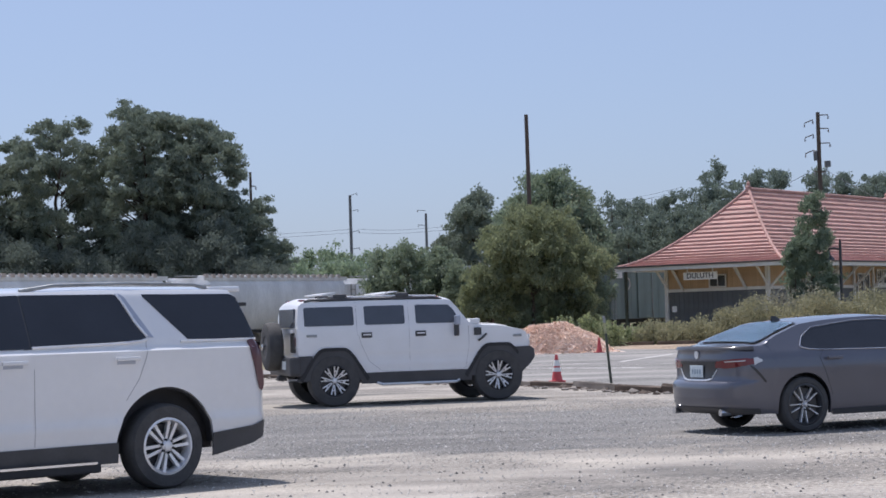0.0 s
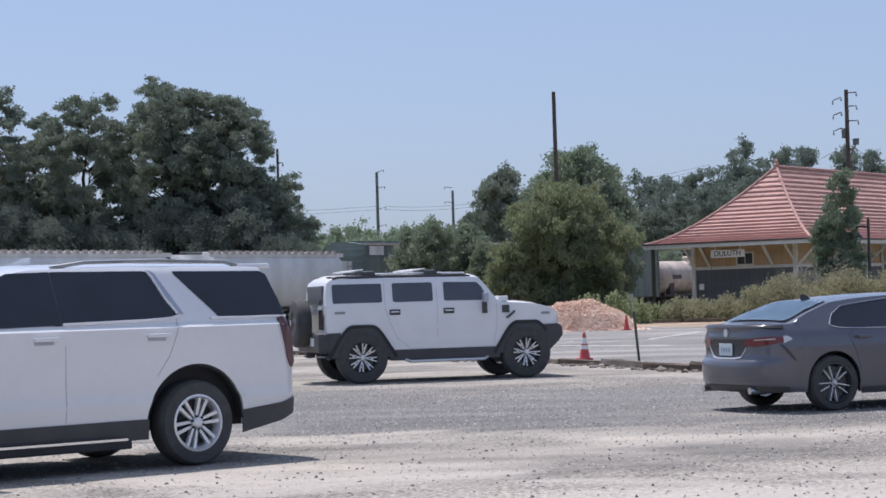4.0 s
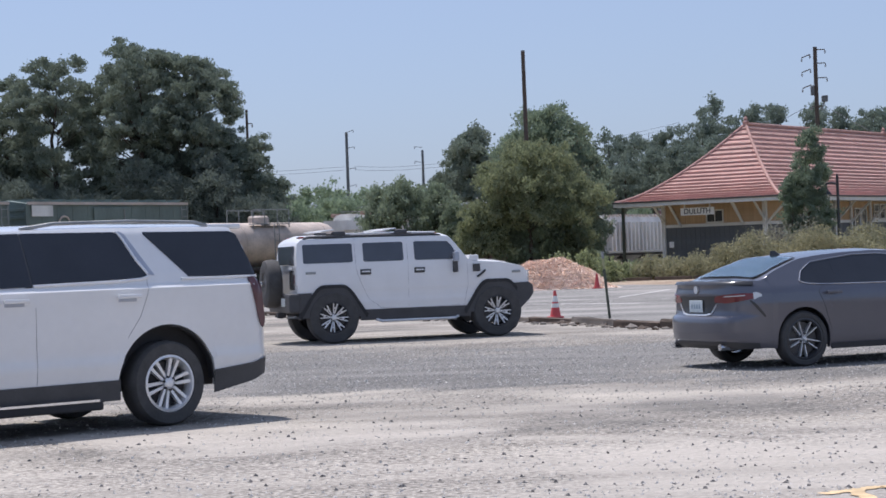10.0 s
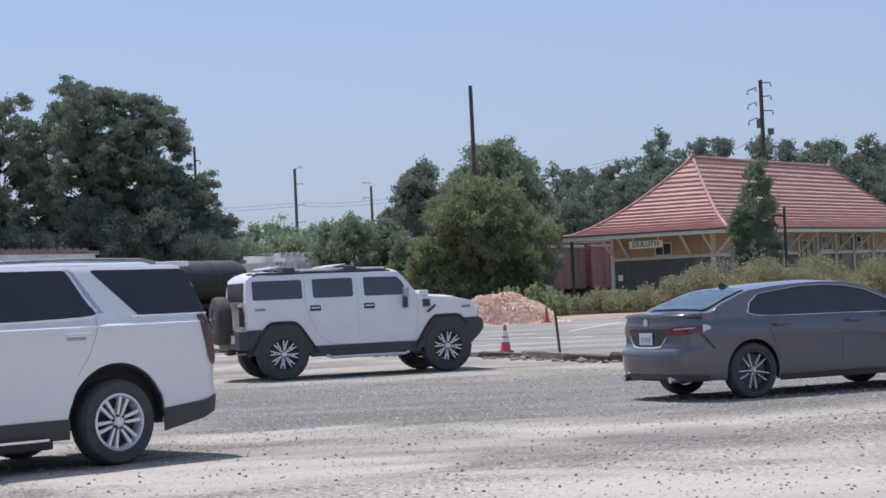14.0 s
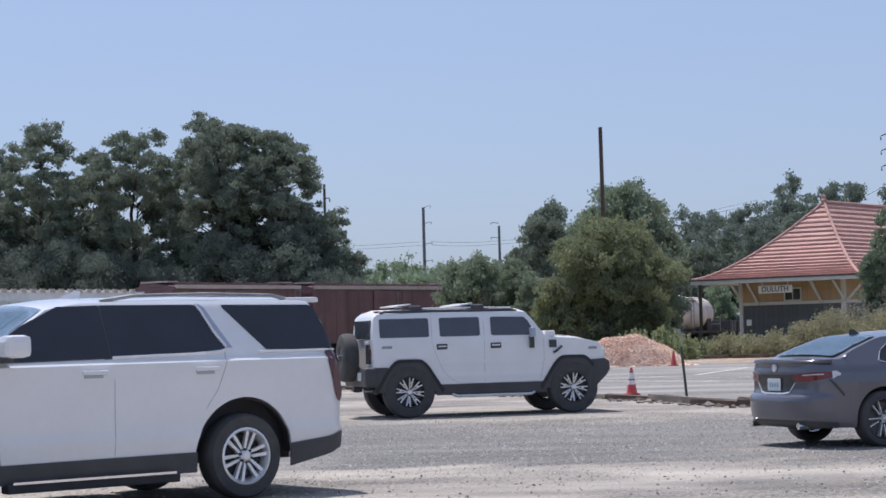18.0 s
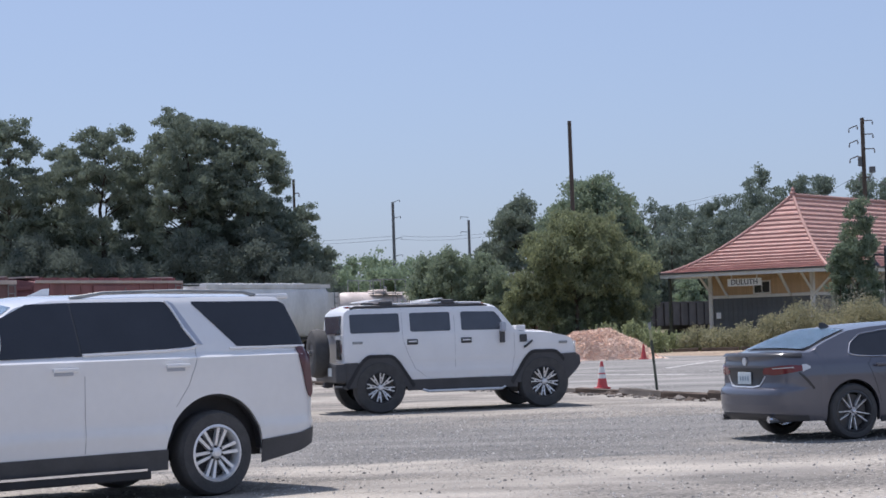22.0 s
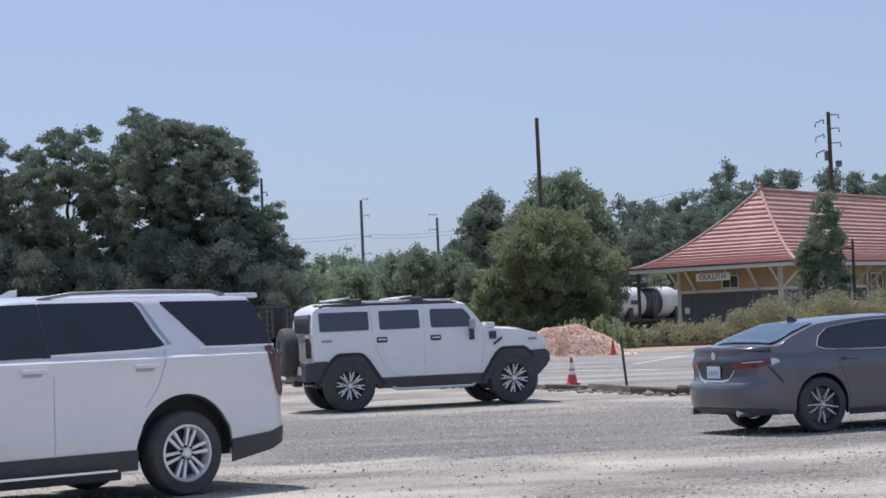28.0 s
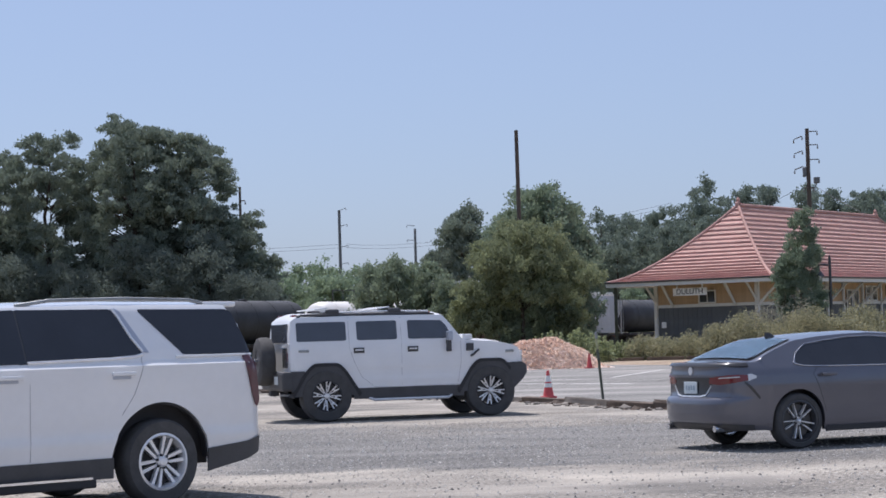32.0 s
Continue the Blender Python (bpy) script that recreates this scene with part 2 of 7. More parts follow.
# Tree and hedge colours are lightened to stand in for haze.
L = dict(
    pine=leaf_mat("pine_needles", (0.195, 0.235, 0.190), (0.255, 0.302, 0.225), 0.45, 0.7, 0.8),
    under=leaf_mat("understorey_leaves", (0.172, 0.208, 0.180), (0.202, 0.240, 0.198), 0.5, 0.7, 0.8),
    broad=leaf_mat("dark_leaves", (0.185, 0.240, 0.180), (0.275, 0.340, 0.225), 0.55),
    dark=leaf_mat("bush_leaves", (0.205, 0.250, 0.195), (0.300, 0.360, 0.235), 0.55),
    light=leaf_mat("light_leaves", (0.170, 0.198, 0.125), (0.330, 0.362, 0.195), 0.5),
    hedge=leaf_mat("hedge_leaves", (0.250, 0.245, 0.150), (0.385, 0.370, 0.225), 0.5),
    weed=leaf_mat("weed_leaves", (0.265, 0.300, 0.165), (0.420, 0.465, 0.250), 0.5),
    mid=leaf_mat("mid_leaves", (0.225, 0.290, 0.205), (0.330, 0.410, 0.265), 0.55),
    far=leaf_mat("hazed_far_leaves", (0.185, 0.228, 0.188), (0.245, 0.295, 0.232), 0.5, 0.7, 0.7),
    wisp=leaf_mat("dry_grass", (0.215, 0.210, 0.165), (0.315, 0.305, 0.240), 0.5),
    mulch=leaf_mat("chip_pieces", (0.72, 0.51, 0.40), (0.97, 0.81, 0.69), 0.0, 0.9, 0.08),
)

# ---- mesh tools ----
def part(name, bm, material, parent=None, label="", smooth=None):
    """Links a bmesh as one mesh object under a thing, or under a part."""
    me = bpy.data.meshes.new(name)
    bmesh.ops.recalc_face_normals(bm, faces=bm.faces)
    bm.to_mesh(me)
    bm.free()
    me.materials.append(material)
    if smooth:
        me.shade_smooth()
        me.set_sharp_from_angle(angle=radians(smooth))
    ob = new(name, me)
    if parent:
        ob.parent = parent
    if label:
        tagged(ob, label)
    return ob


def raw(name, verts, faces, material, parent=None, label="", smooth=None):
    me = bpy.data.meshes.new(name)
    me.from_pydata([tuple(map(float, v)) for v in verts], [], [tuple(map(int, f)) for f in faces])
    me.materials.append(material)
    if smooth:
        me.shade_smooth()
        me.set_sharp_from_angle(angle=radians(smooth))
    ob = new(name, me)
    if parent:
        ob.parent = parent
    if label:
        tagged(ob, label)
    return ob


def thing(name, m, label, category, group="", kind=""):
    """An Empty at the thing's base, which carries its parts."""
    ob = new(name)
    ob.empty_display_size = 0.2
    ob.matrix_world = m
    return tagged(ob, label, category, group, kind)


def box(bm, x0, x1, y0, y1, z0, z1, bev=0.0, m=None):
    vs = [bm.verts.new((x, y, z)) for z in (z0, z1) for y in (y0, y1) for x in (x0, x1)]
    fs = [(0, 2, 3, 1), (4, 5, 7, 6), (0, 1, 5, 4), (2, 6, 7, 3), (0, 4, 6, 2), (1, 3, 7, 5)]
    faces = [bm.faces.new([vs[i] for i in f]) for f in fs]
    if bev:
        edges = {e for f in faces for e in f.edges}
        r = bmesh.ops.bevel(bm, geom=list(edges), offset=bev, segments=2, affect="EDGES", profile=0.6)
        vs = list({v for f in r["faces"] for v in f.verts} | {v for v in vs if v.is_valid})
    if m is not None:
        bmesh.ops.transform(bm, matrix=m, verts=vs)
    return bm


def boxed(x0, x1, y0, y1, z0, z1, bev=0.0, m=None):
    return box(bmesh.new(), x0, x1, y0, y1, z0, z1, bev, m)


def tube(bm, a, b, r0, r1=None, n=10, caps=True):
    """A tapered round bar from a to b."""
    a, b = Vector(a), Vector(b)
    r1 = r0 if r1 is None else r1
    q = (b - a).to_track_quat("Z", "Y")
    rings = []
    for p, r in ((a, r0), (b, r1)):
        rings.append([bm.verts.new(p + q @ Vector((r * math.cos(2 * math.pi * i / n), r * math.sin(2 * math.pi * i / n), 0))) for i in range(n)])
    for i in range(n):
        bm.faces.new((rings[0][i], rings[0][(i + 1) % n], rings[1][(i + 1) % n], rings[1][i]))
    if caps:
        bm.faces.new(rings[0][::-1])
        bm.faces.new(rings[1])
    return bm


def pipe(bm, points, r, n=8):
    """One bent round bar through the points."""
    P = [Vector(p) for p in points]
    rings = []
    for i, p in enumerate(P):
        d = (P[min(i + 1, len(P) - 1)] - P[max(i - 1, 0)]).normalized()
        side = d.cross(Vector((0, 0, 1)))
        side = side.normalized() if side.length > 0.05 else Vector((0, 1, 0))
        up = side.cross(d)
        rings.append([bm.verts.new(p + r * (math.cos(2 * math.pi * k / n) * side + math.sin(2 * math.pi * k / n) * up)) for k in range(n)])
    for a, b in zip(rings, rings[1:]):
        for k in range(n):
            bm.faces.new((a[k], a[(k + 1) % n], b[(k + 1) % n], b[k]))
    bm.faces.new(rings[0][::-1])
    bm.faces.new(rings[-1])
    return bm


def lathe(bm, profile, n=24, axis="z", m=None, closed=False):
    """Turns a profile of (radius, height) round an axis."""
    rings = []
    for r, h in profile:
        ring = []
        for i in range(n):
            a = 2 * math.pi * i / n
            c, s = r * math.cos(a), r * math.sin(a)
            p = (c, s, h) if axis == "z" else ((c, h, s) if axis == "y" else (h, c, s))
            ring.append(bm.verts.new(p))
        rings.append(ring)
    for r0, r1 in zip(rings, rings[1:]):
        for i in range(n):
            bm.faces.new((r0[i], r0[(i + 1) % n], r1[(i + 1) % n], r1[i]))
    if closed:
        for i in range(n):
            bm.faces.new((rings[-1][i], rings[-1][(i + 1) % n], rings[0][(i + 1) % n], rings[0][i]))
    else:
        if profile[0][0] > 1e-4:
            bm.faces.new(rings[0][::-1])
        if profile[-1][0] > 1e-4:
            bm.faces.new(rings[-1])
    bmesh.ops.remove_doubles(bm, verts=bm.verts, dist=1e-5)
    if m is not None:
        bmesh.ops.transform(bm, matrix=m, verts=bm.verts)
    return bm


def lerp(x, pts, k=1):
    return float(np.interp(x, [p[0] for p in pts], [p[k] for p in pts]))

# ---- ground ----
def ground_mat(name, low, mid, high, patch, stretch, grit, bump, lane=None, tracks=0.0):
    """Gravel, asphalt or soil: broad worn lanes, patches and loose grit."""
    m = bpy.data.materials.new(name)
    m.use_nodes = True
    nt = m.node_tree
    b = nt.nodes["Principled BSDF"]
    b.inputs["Roughness"].default_value, b.inputs["Specular IOR Level"].default_value = 0.95, 0.2
    co = nt.nodes.new("ShaderNodeTexCoord")
    mp = nt.nodes.new("ShaderNodeMapping")
    mp.inputs["Scale"].default_value = stretch
    mp.inputs["Rotation"].default_value = (0, 0, 0.12)
    nt.links.new(co.outputs["Object"], mp.inputs[0])
    n1 = nt.nodes.new("ShaderNodeTexNoise")
    n1.inputs["Scale"].default_value, n1.inputs["Detail"].default_value, n1.inputs["Roughness"].default_value = patch, 7, 0.62
    nt.links.new(mp.outputs[0], n1.inputs["Vector"])
    n2 = nt.nodes.new("ShaderNodeTexNoise")
    n2.inputs["Scale"].default_value, n2.inputs["Detail"].default_value = grit, 4
    nt.links.new(co.outputs["Object"], n2.inputs["Vector"])
    n3 = nt.nodes.new("ShaderNodeTexVoronoi")
    n3.inputs["Scale"].default_value = grit * 1.7
    nt.links.new(co.outputs["Object"], n3.inputs["Vector"])
    r = nt.nodes.new("ShaderNodeValToRGB")
    r.color_ramp.elements[0].position, r.color_ramp.elements[0].color = 0.36, (*low, 1)
    r.color_ramp.elements[1].position, r.color_ramp.elements[1].color = 0.64, (*high, 1)
    e = r.color_ramp.elements.new(0.5)
    e.color = (*mid, 1)
    nt.links.new(n1.outputs["Fac"], r.inputs[0])
    mr = nt.nodes.new("ShaderNodeMapRange")
    mr.inputs["From Min"].default_value, mr.inputs["From Max"].default_value = 0.3, 0.7
    mr.inputs["To Min"].default_value, mr.inputs["To Max"].default_value = 0.62, 1.34
    nt.links.new(n2.outputs["Fac"], mr.inputs["Value"])
    mr2 = nt.nodes.new("ShaderNodeMapRange")
    mr2.inputs["From Max"].default_value = 0.5
    mr2.inputs["To Min"].default_value, mr2.inputs["To Max"].default_value = 1.15, 0.8
    nt.links.new(n3.outputs["Distance"], mr2.inputs["Value"])
    mul = nt.nodes.new("ShaderNodeMath")
    mul.operation = "MULTIPLY"
    nt.links.new(mr.outputs[0], mul.inputs[0])
    nt.links.new(mr2.outputs[0], mul.inputs[1])
    # loose grit lies in drifts, with smooth packed ground between them
    n5 = nt.nodes.new("ShaderNodeTexNoise")
    n5.inputs["Scale"].default_value, n5.inputs["Detail"].default_value, n5.inputs["Roughness"].default_value = patch * 0.9, 5, 0.6
    n5.inputs["Distortion"].default_value = 0.6
    nt.links.new(mp.outputs[0], n5.inputs["Vector"])
    drift = nt.nodes.new("ShaderNodeMapRange")
    drift.inputs["From Min"].default_value, drift.inputs["From Max"].default_value = 0.42, 0.58
    drift.inputs["To Min"].default_value, drift.inputs["To Max"].default_value = 0.35, 1.45
    nt.links.new(n5.outputs["Fac"], drift.inputs["Value"])
    less = nt.nodes.new("ShaderNodeMath")
    less.operation = "SUBTRACT"
    less.inputs[1].default_value = 1.02
    nt.links.new(mul.outputs[0], less.inputs[0])
    again = nt.nodes.new("ShaderNodeMath")
    again.operation = "MULTIPLY_ADD"
    again.inputs[2].default_value = 1.0
    nt.links.new(less.outputs[0], again.inputs[0])
    nt.links.new(drift.outputs[0], again.inputs[1])
    mul = again
    # long worn wheel tracks, paler and darker
    mp2 = nt.nodes.new("ShaderNodeMapping")
    mp2.inputs["Scale"].default_value = (0.07, 1.0, 1.0)
    mp2.inputs["Rotation"].default_value = (0, 0, -0.05)
    nt.links.new(co.outputs["Object"], mp2.inputs[0])
    n4 = nt.nodes.new("ShaderNodeTexNoise")
    n4.inputs["Scale"].default_value, n4.inputs["Detail"].default_value, n4.inputs["Roughness"].default_value = 0.9, 6, 0.6
    nt.links.new(mp2.outputs[0], n4.inputs["Vector"])
    mr4 = nt.nodes.new("ShaderNodeMapRange")
    mr4.inputs["From Min"].default_value, mr4.inputs["From Max"].default_value = 0.35, 0.65
    mr4.inputs["To Min"].default_value, mr4.inputs["To Max"].default_value = 1.0 - tracks, 1.0 + tracks
    nt.links.new(n4.outputs["Fac"], mr4.inputs["Value"])
    mul4 = nt.nodes.new("ShaderNodeMath")
    mul4.operation = "MULTIPLY"
    nt.links.new(mul.outputs[0], mul4.inputs[0])
    nt.links.new(mr4.outputs[0], mul4.inputs[1])
    mul = mul4
    colour = r.outputs[0]
    if lane:        # a worn lane of darker crushed stone across the lot, with a ragged edge
        sx = nt.nodes.new("ShaderNodeSeparateXYZ")
        nt.links.new(co.outputs["Object"], sx.inputs[0])
        wob = nt.nodes.new("ShaderNodeMath")
        wob.operation = "MULTIPLY_ADD"
        wob.inputs[1].default_value = 16.0
        nt.links.new(n5.outputs["Fac"], wob.inputs[0])
        nt.links.new(sx.outputs["Y"], wob.inputs[2])
        up = nt.nodes.new("ShaderNodeMapRange")
        up.interpolation_type = "SMOOTHSTEP"
        up.inputs["From Min"].default_value, up.inputs["From Max"].default_value = lane[0] + 6.5, lane[0] + 9.5
        dn = nt.nodes.new("ShaderNodeMapRange")
        dn.interpolation_type = "SMOOTHSTEP"
        dn.inputs["From Min"].default_value, dn.inputs["From Max"].default_value = lane[1] + 6.5, lane[1] + 10.5
        dn.inputs["To Min"].default_value, dn.inputs["To Max"].default_value = 0.9, 0.0
        for q in (up, dn):
            nt.links.new(wob.outputs[0], q.inputs["Value"])
        both = nt.nodes.new("ShaderNodeMath")
        both.operation = "MULTIPLY"
        nt.links.new(up.outputs[0], both.inputs[0])
        nt.links.new(dn.outputs[0], both.inputs[1])
        lm = nt.nodes.new("ShaderNodeMix")
        lm.data_type = "RGBA"
        lm.inputs[7].default_value = (*lane[2], 1)
        nt.links.new(both.outputs[0], lm.inputs["Factor"])
        pale = nt.nodes.new("ShaderNodeMapRange")      # paler, sandier gravel on the near side of the lot
        pale.interpolation_type = "SMOOTHSTEP"
        pale.inputs["From Min"].default_value, pale.inputs["From Max"].default_value = lane[3] + 6.0, lane[3] + 10.0
        pale.inputs["To Min"].default_value, pale.inputs["To Max"].default_value = 0.85, 0.0
        nt.links.new(wob.outputs[0], pale.inputs["Value"])
        pm = nt.nodes.new("ShaderNodeMix")
        pm.data_type = "RGBA"
        pm.inputs[7].default_value = (*lane[4], 1)
        nt.links.new(pale.outputs[0], pm.inputs["Factor"])
        nt.links.new(r.outputs[0], pm.inputs[6])
        nt.links.new(pm.outputs[2], lm.inputs[6])
        colour = lm.outputs[2]
    vm = nt.nodes.new("ShaderNodeVectorMath")
    vm.operation = "SCALE"
    nt.links.new(colour, vm.inputs[0])
    nt.links.new(mul.outputs[0], vm.inputs["Scale"])
    nt.links.new(vm.outputs[0], b.inputs["Base Color"])
    bp = nt.nodes.new("ShaderNodeBump")
    bp.inputs["Strength"].default_value, bp.inputs["Distance"].default_value = bump, 0.03
    nt.links.new(n2.outputs["Fac"], bp.inputs["Height"])
    nt.links.new(bp.outputs[0], b.inputs["Normal"])
    return m


G_SOIL = ground_mat("soil_and_grass", (0.124, 0.136, 0.062), (0.248, 0.211, 0.136), (0.372, 0.310, 0.223), 0.25, (1, 1, 1), 6, 0.5)
G_GRAVEL = ground_mat("gravel", (0.245, 0.230, 0.207), (0.375, 0.345, 0.303), (0.475, 0.435, 0.375), 0.55, (0.55, 0.8, 1), 17, 0.9, lane=(23.5, 33.0, (0.222, 0.216, 0.205), 17.0, (0.480, 0.442, 0.390)), tracks=0.14)
G_ASPHALT = ground_mat("worn_asphalt", (0.246, 0.239, 0.224), (0.306, 0.296, 0.277), (0.368, 0.350, 0.325), 0.25, (0.5, 1.0, 1), 14, 0.3, tracks=0.12)
G_CONCRETE = ground_mat("worn_concrete", (0.36, 0.34, 0.30), (0.42, 0.39, 0.35), (0.47, 0.44, 0.39), 0.5, (1, 1, 1), 20, 0.2)
G_DIRT = ground_mat("bare_dirt", (0.322, 0.248, 0.180), (0.446, 0.347, 0.250), (0.546, 0.446, 0.335), 0.5, (1, 1, 1), 7, 0.5)


def sheet(name, outline, z, material, label, category="ground"):
    bm = bmesh.new()
    bm.faces.new([bm.verts.new((x, y, z)) for x, y in outline])
    bmesh.ops.triangulate(bm, faces=bm.faces)
    return tagged(part(name, bm, material), label, category, kind="structure")


def rise(x, y):
    far = max(0.0, min(1.0, (y - 170) / 160))
    return -0.02 + 13.0 * far * far * max(0.0, min(1.0, (x + 15) / 60))


def terrain():
    """One sheet out to the horizon, with a low rise in the distance behind the depot."""
    xs = [-2500, -900, -400, -200, -120, -80, -60, -45, -30, -20, -10, 0, 10, 20, 30, 40, 50, 60, 75, 90, 120, 170, 250, 400, 900, 2500]
    ys = [-2500, -600, -150, -40, -10, 5, 12, 20, 30, 45, 60, 80, 100, 120, 140, 160, 180, 200, 220, 240, 260, 290, 330, 400, 600, 1200, 3500]
    vs = [(x, y, rise(x, y)) for y in ys for x in xs]
    n = len(xs)
    fs = [(j * n + i, j * n + i + 1, (j + 1) * n + i + 1, (j + 1) * n + i) for j in range(len(ys) - 1) for i in range(n - 1)]
    return tagged(raw("ground", vs, fs, G_SOIL, smooth=60), "dry soil and rough grass reaching to the horizon", "ground", kind="structure")


terrain()
KERB = ((-7.0, 63.0), (1.95, 44.7), (4.35, 38.4), (9.5, 25.5), (14.0, 12.0))
sheet("gravel_lot", [(-60, -40), (60, -40), (40, 5), (14.0, 12.0), (9.5, 25.5), (4.35, 38.4), (1.95, 44.7), (-7.0, 63.0), (-45, 70)], 0.0, G_GRAVEL, "dusty pale grey gravel car park with worn lanes", "car park")
sheet("asphalt_yard", [(14.0, 12.0), (60, 20), (70, 84), (9.6, 84.5), (7.0, 90.0), (-3.0, 90.0), (-7.0, 63.0), (1.95, 44.7), (4.35, 38.4), (9.5, 25.5)], 0.015, G_ASPHALT, "sun-bleached grey asphalt yard with faint parking lines", "road")
sheet("dirt_verge", [(7.0, 90.0), (9.6, 84.5), (70, 84), (70, 99), (12.0, 99.0), (-3.0, 95.0), (-3.0, 90.0)], 0.008, G_DIRT, "strip of bare orange dirt before the hedge", "verge")

# ---- the depot ----
def depot():
    """Old timber depot: a bell-cast hipped tile roof, deep eaves on braces, ochre boarding over a dark base."""
    D = thing("train_depot", pose(18.93, 112.0, 0, 0, 0, 55.4), "ochre timber train depot with red tiled hipped roof and white trim", "building")
    LX, LY, EZ, RZ, RUN = 34.4, 10.6, 4.12, 8.62, 6.68

    def at(t):      # rectangle and height of the roof at t, from eave to ridge
        return t * RUN, LX - t * RUN, t * LY / 2, LY - t * LY / 2, EZ + (RZ - EZ) * t ** 1.45

    roof = part("roof", boxed(1.9, LX - 1.9, 1.9, LY - 1.9, EZ + 0.02, EZ + 0.12), M["timber"], D, "dark boarded roof deck")
    n = 20
    for i in range(n):
        a, b = i / n, (i + 1) / n
        xa, Xa, ya, Ya, za = at(a)
        xb, Xb, yb, Yb, zb = at(b)
        up, th = 0.11, 0.05
        for lo, hi in ((((xa, ya), (Xa, ya)), ((xb, yb), (Xb, yb))), (((Xa, ya), (Xa, Ya)), ((Xb, yb), (Xb, Yb))),
                       (((Xa, Ya), (xa, Ya)), ((Xb, Yb), (xb, Yb))), (((xa, Ya), (xa, ya)), ((xb, Yb), (xb, yb)))):
            bm = bmesh.new()
            v = [bm.verts.new((*p, z)) for p, z in ((lo[0], za + up + th), (lo[1], za + up + th), (hi[1], zb + th), (hi[0], zb + th),
                                                    (lo[0], za + up - th), (lo[1], za + up - th), (hi[1], zb - th), (hi[0], zb - th))]
            for f in ((0, 1, 2, 3), (7, 6, 5, 4), (0, 4, 5, 1), (1, 5, 6, 2), (2, 6, 7, 3), (3, 7, 4, 0)):
                try:
                    bm.faces.new([v[k] for k in f])
                except ValueError:
                    pass
            part("tile_course", bm, M["tile"], roof)
        k = 0.42      # the pale lip of the course, on the two slopes that show
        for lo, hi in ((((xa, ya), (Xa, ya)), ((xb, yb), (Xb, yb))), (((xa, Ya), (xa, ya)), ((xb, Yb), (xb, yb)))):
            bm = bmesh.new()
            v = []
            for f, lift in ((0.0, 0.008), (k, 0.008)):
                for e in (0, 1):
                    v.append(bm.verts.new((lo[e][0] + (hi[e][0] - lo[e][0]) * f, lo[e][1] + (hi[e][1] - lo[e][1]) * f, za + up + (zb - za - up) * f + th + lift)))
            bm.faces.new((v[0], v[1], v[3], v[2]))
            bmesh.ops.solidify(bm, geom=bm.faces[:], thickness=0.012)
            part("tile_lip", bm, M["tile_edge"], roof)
    for sx, sy in ((0, 0), (1, 0), (0, 1), (1, 1)):
        pts = []
        for i in range(15):
            x0, x1, y0, y1, z = at(i / 14)
            pts.append((x1 if sx else x0, y1 if sy else y0, z + 0.12))
        part("hip_cap", pipe(bmesh.new(), pts, 0.095), M["tile_ridge"], roof, "rounded pale red hip tiles")
    part("ridge_cap", tube(bmesh.new(), (RUN - 0.2, LY / 2, RZ + 0.1), (LX - RUN + 0.2, LY / 2, RZ + 0.1), 0.11), M["tile_ridge"], roof)
    for x in (RUN, LX - RUN):
        part("finial", lathe(bmesh.new(), [(0.16, 0), (0.2, 0.12), (0.1, 0.22), (0.12, 0.34), (0.0, 0.5)], 10, m=pose(x, LY / 2, RZ + 0.1)), M["tile_ridge"], roof)
    # soffit and fascia
    part("soffit", boxed(0.06, LX - 0.06, 0.06, LY - 0.06, EZ - 0.10, EZ - 0.02), M["trim"], D, "white boarded soffit")
    for x0, x1, y0, y1 in ((-0.04, LX + 0.04, -0.06, 0.04), (-0.04, LX + 0.04, LY - 0.04, LY + 0.06), (-0.06, 0.03, 0.05, LY - 0.05), (LX - 0.03, LX + 0.06, 0.05, LY - 0.05)):
        part("fascia", boxed(x0, x1, y0, y1, EZ - 0.15, EZ + 0.10, 0.01), M["trim"], D, "white painted fascia board")
    part("gutter", boxed(-0.12, LX + 0.12, -0.14, -0.064, EZ + 0.06, EZ + 0.16, 0.02), M["gutter"], D, "dark eave gutter")
    part("gutter", boxed(-0.14, -0.064, -0.06, LY + 0.1, EZ + 0.06, EZ + 0.16, 0.02), M["gutter"], D, "dark eave gutter")
    # walls
    I = 2.1
    X0, X1, Y0, Y1, WT, BZ = I, LX - I, I, LY - I, EZ - 0.1, 2.78
    base = part("base_wall", boxed(X0, X1, Y0, Y1, 0, BZ), M["wainscot"], D, "dark blue-grey lower wall")
    wall = part("wall", boxed(X0 + 0.02, X1 - 0.02, Y0 + 0.02, Y1 - 0.02, BZ, WT), M["siding"], D, "ochre boarded upper wall")
    # boards on the two walls that are seen
    bd = boxed(-0.065, 0.065, -0.012, 0.012, 0, WT - BZ - 0.1, 0.004)
    first = part("board", bd, M["siding"], wall)
    first.matrix_local = pose(X0 + 0.15, Y0 + 0.012, BZ + 0.06)
    for i in range(1, 200):
        x = X0 + 0.15 + i * 0.15
        if x > X1 - 0.1:
            break
        o = new("board", first.data)
        o.parent, o.matrix_local = wall, pose(x, Y0 + 0.012, BZ + 0.06)
    for i in range(42):
        o = new("board", first.data)
        o.parent, o.matrix_local = wall, pose(X0 + 0.012, Y0 + 0.15 + i * 0.15, BZ + 0.06, 0, 0, 90)
    pb = part("plank", boxed(-0.14, 0.14, -0.012, 0.012, 0, BZ - 0.2, 0.004), M["wainscot"], base)
    pb.matrix_local = pose(X0 - 0.008, Y0 + 0.2, 0.1, 0, 0, 90)
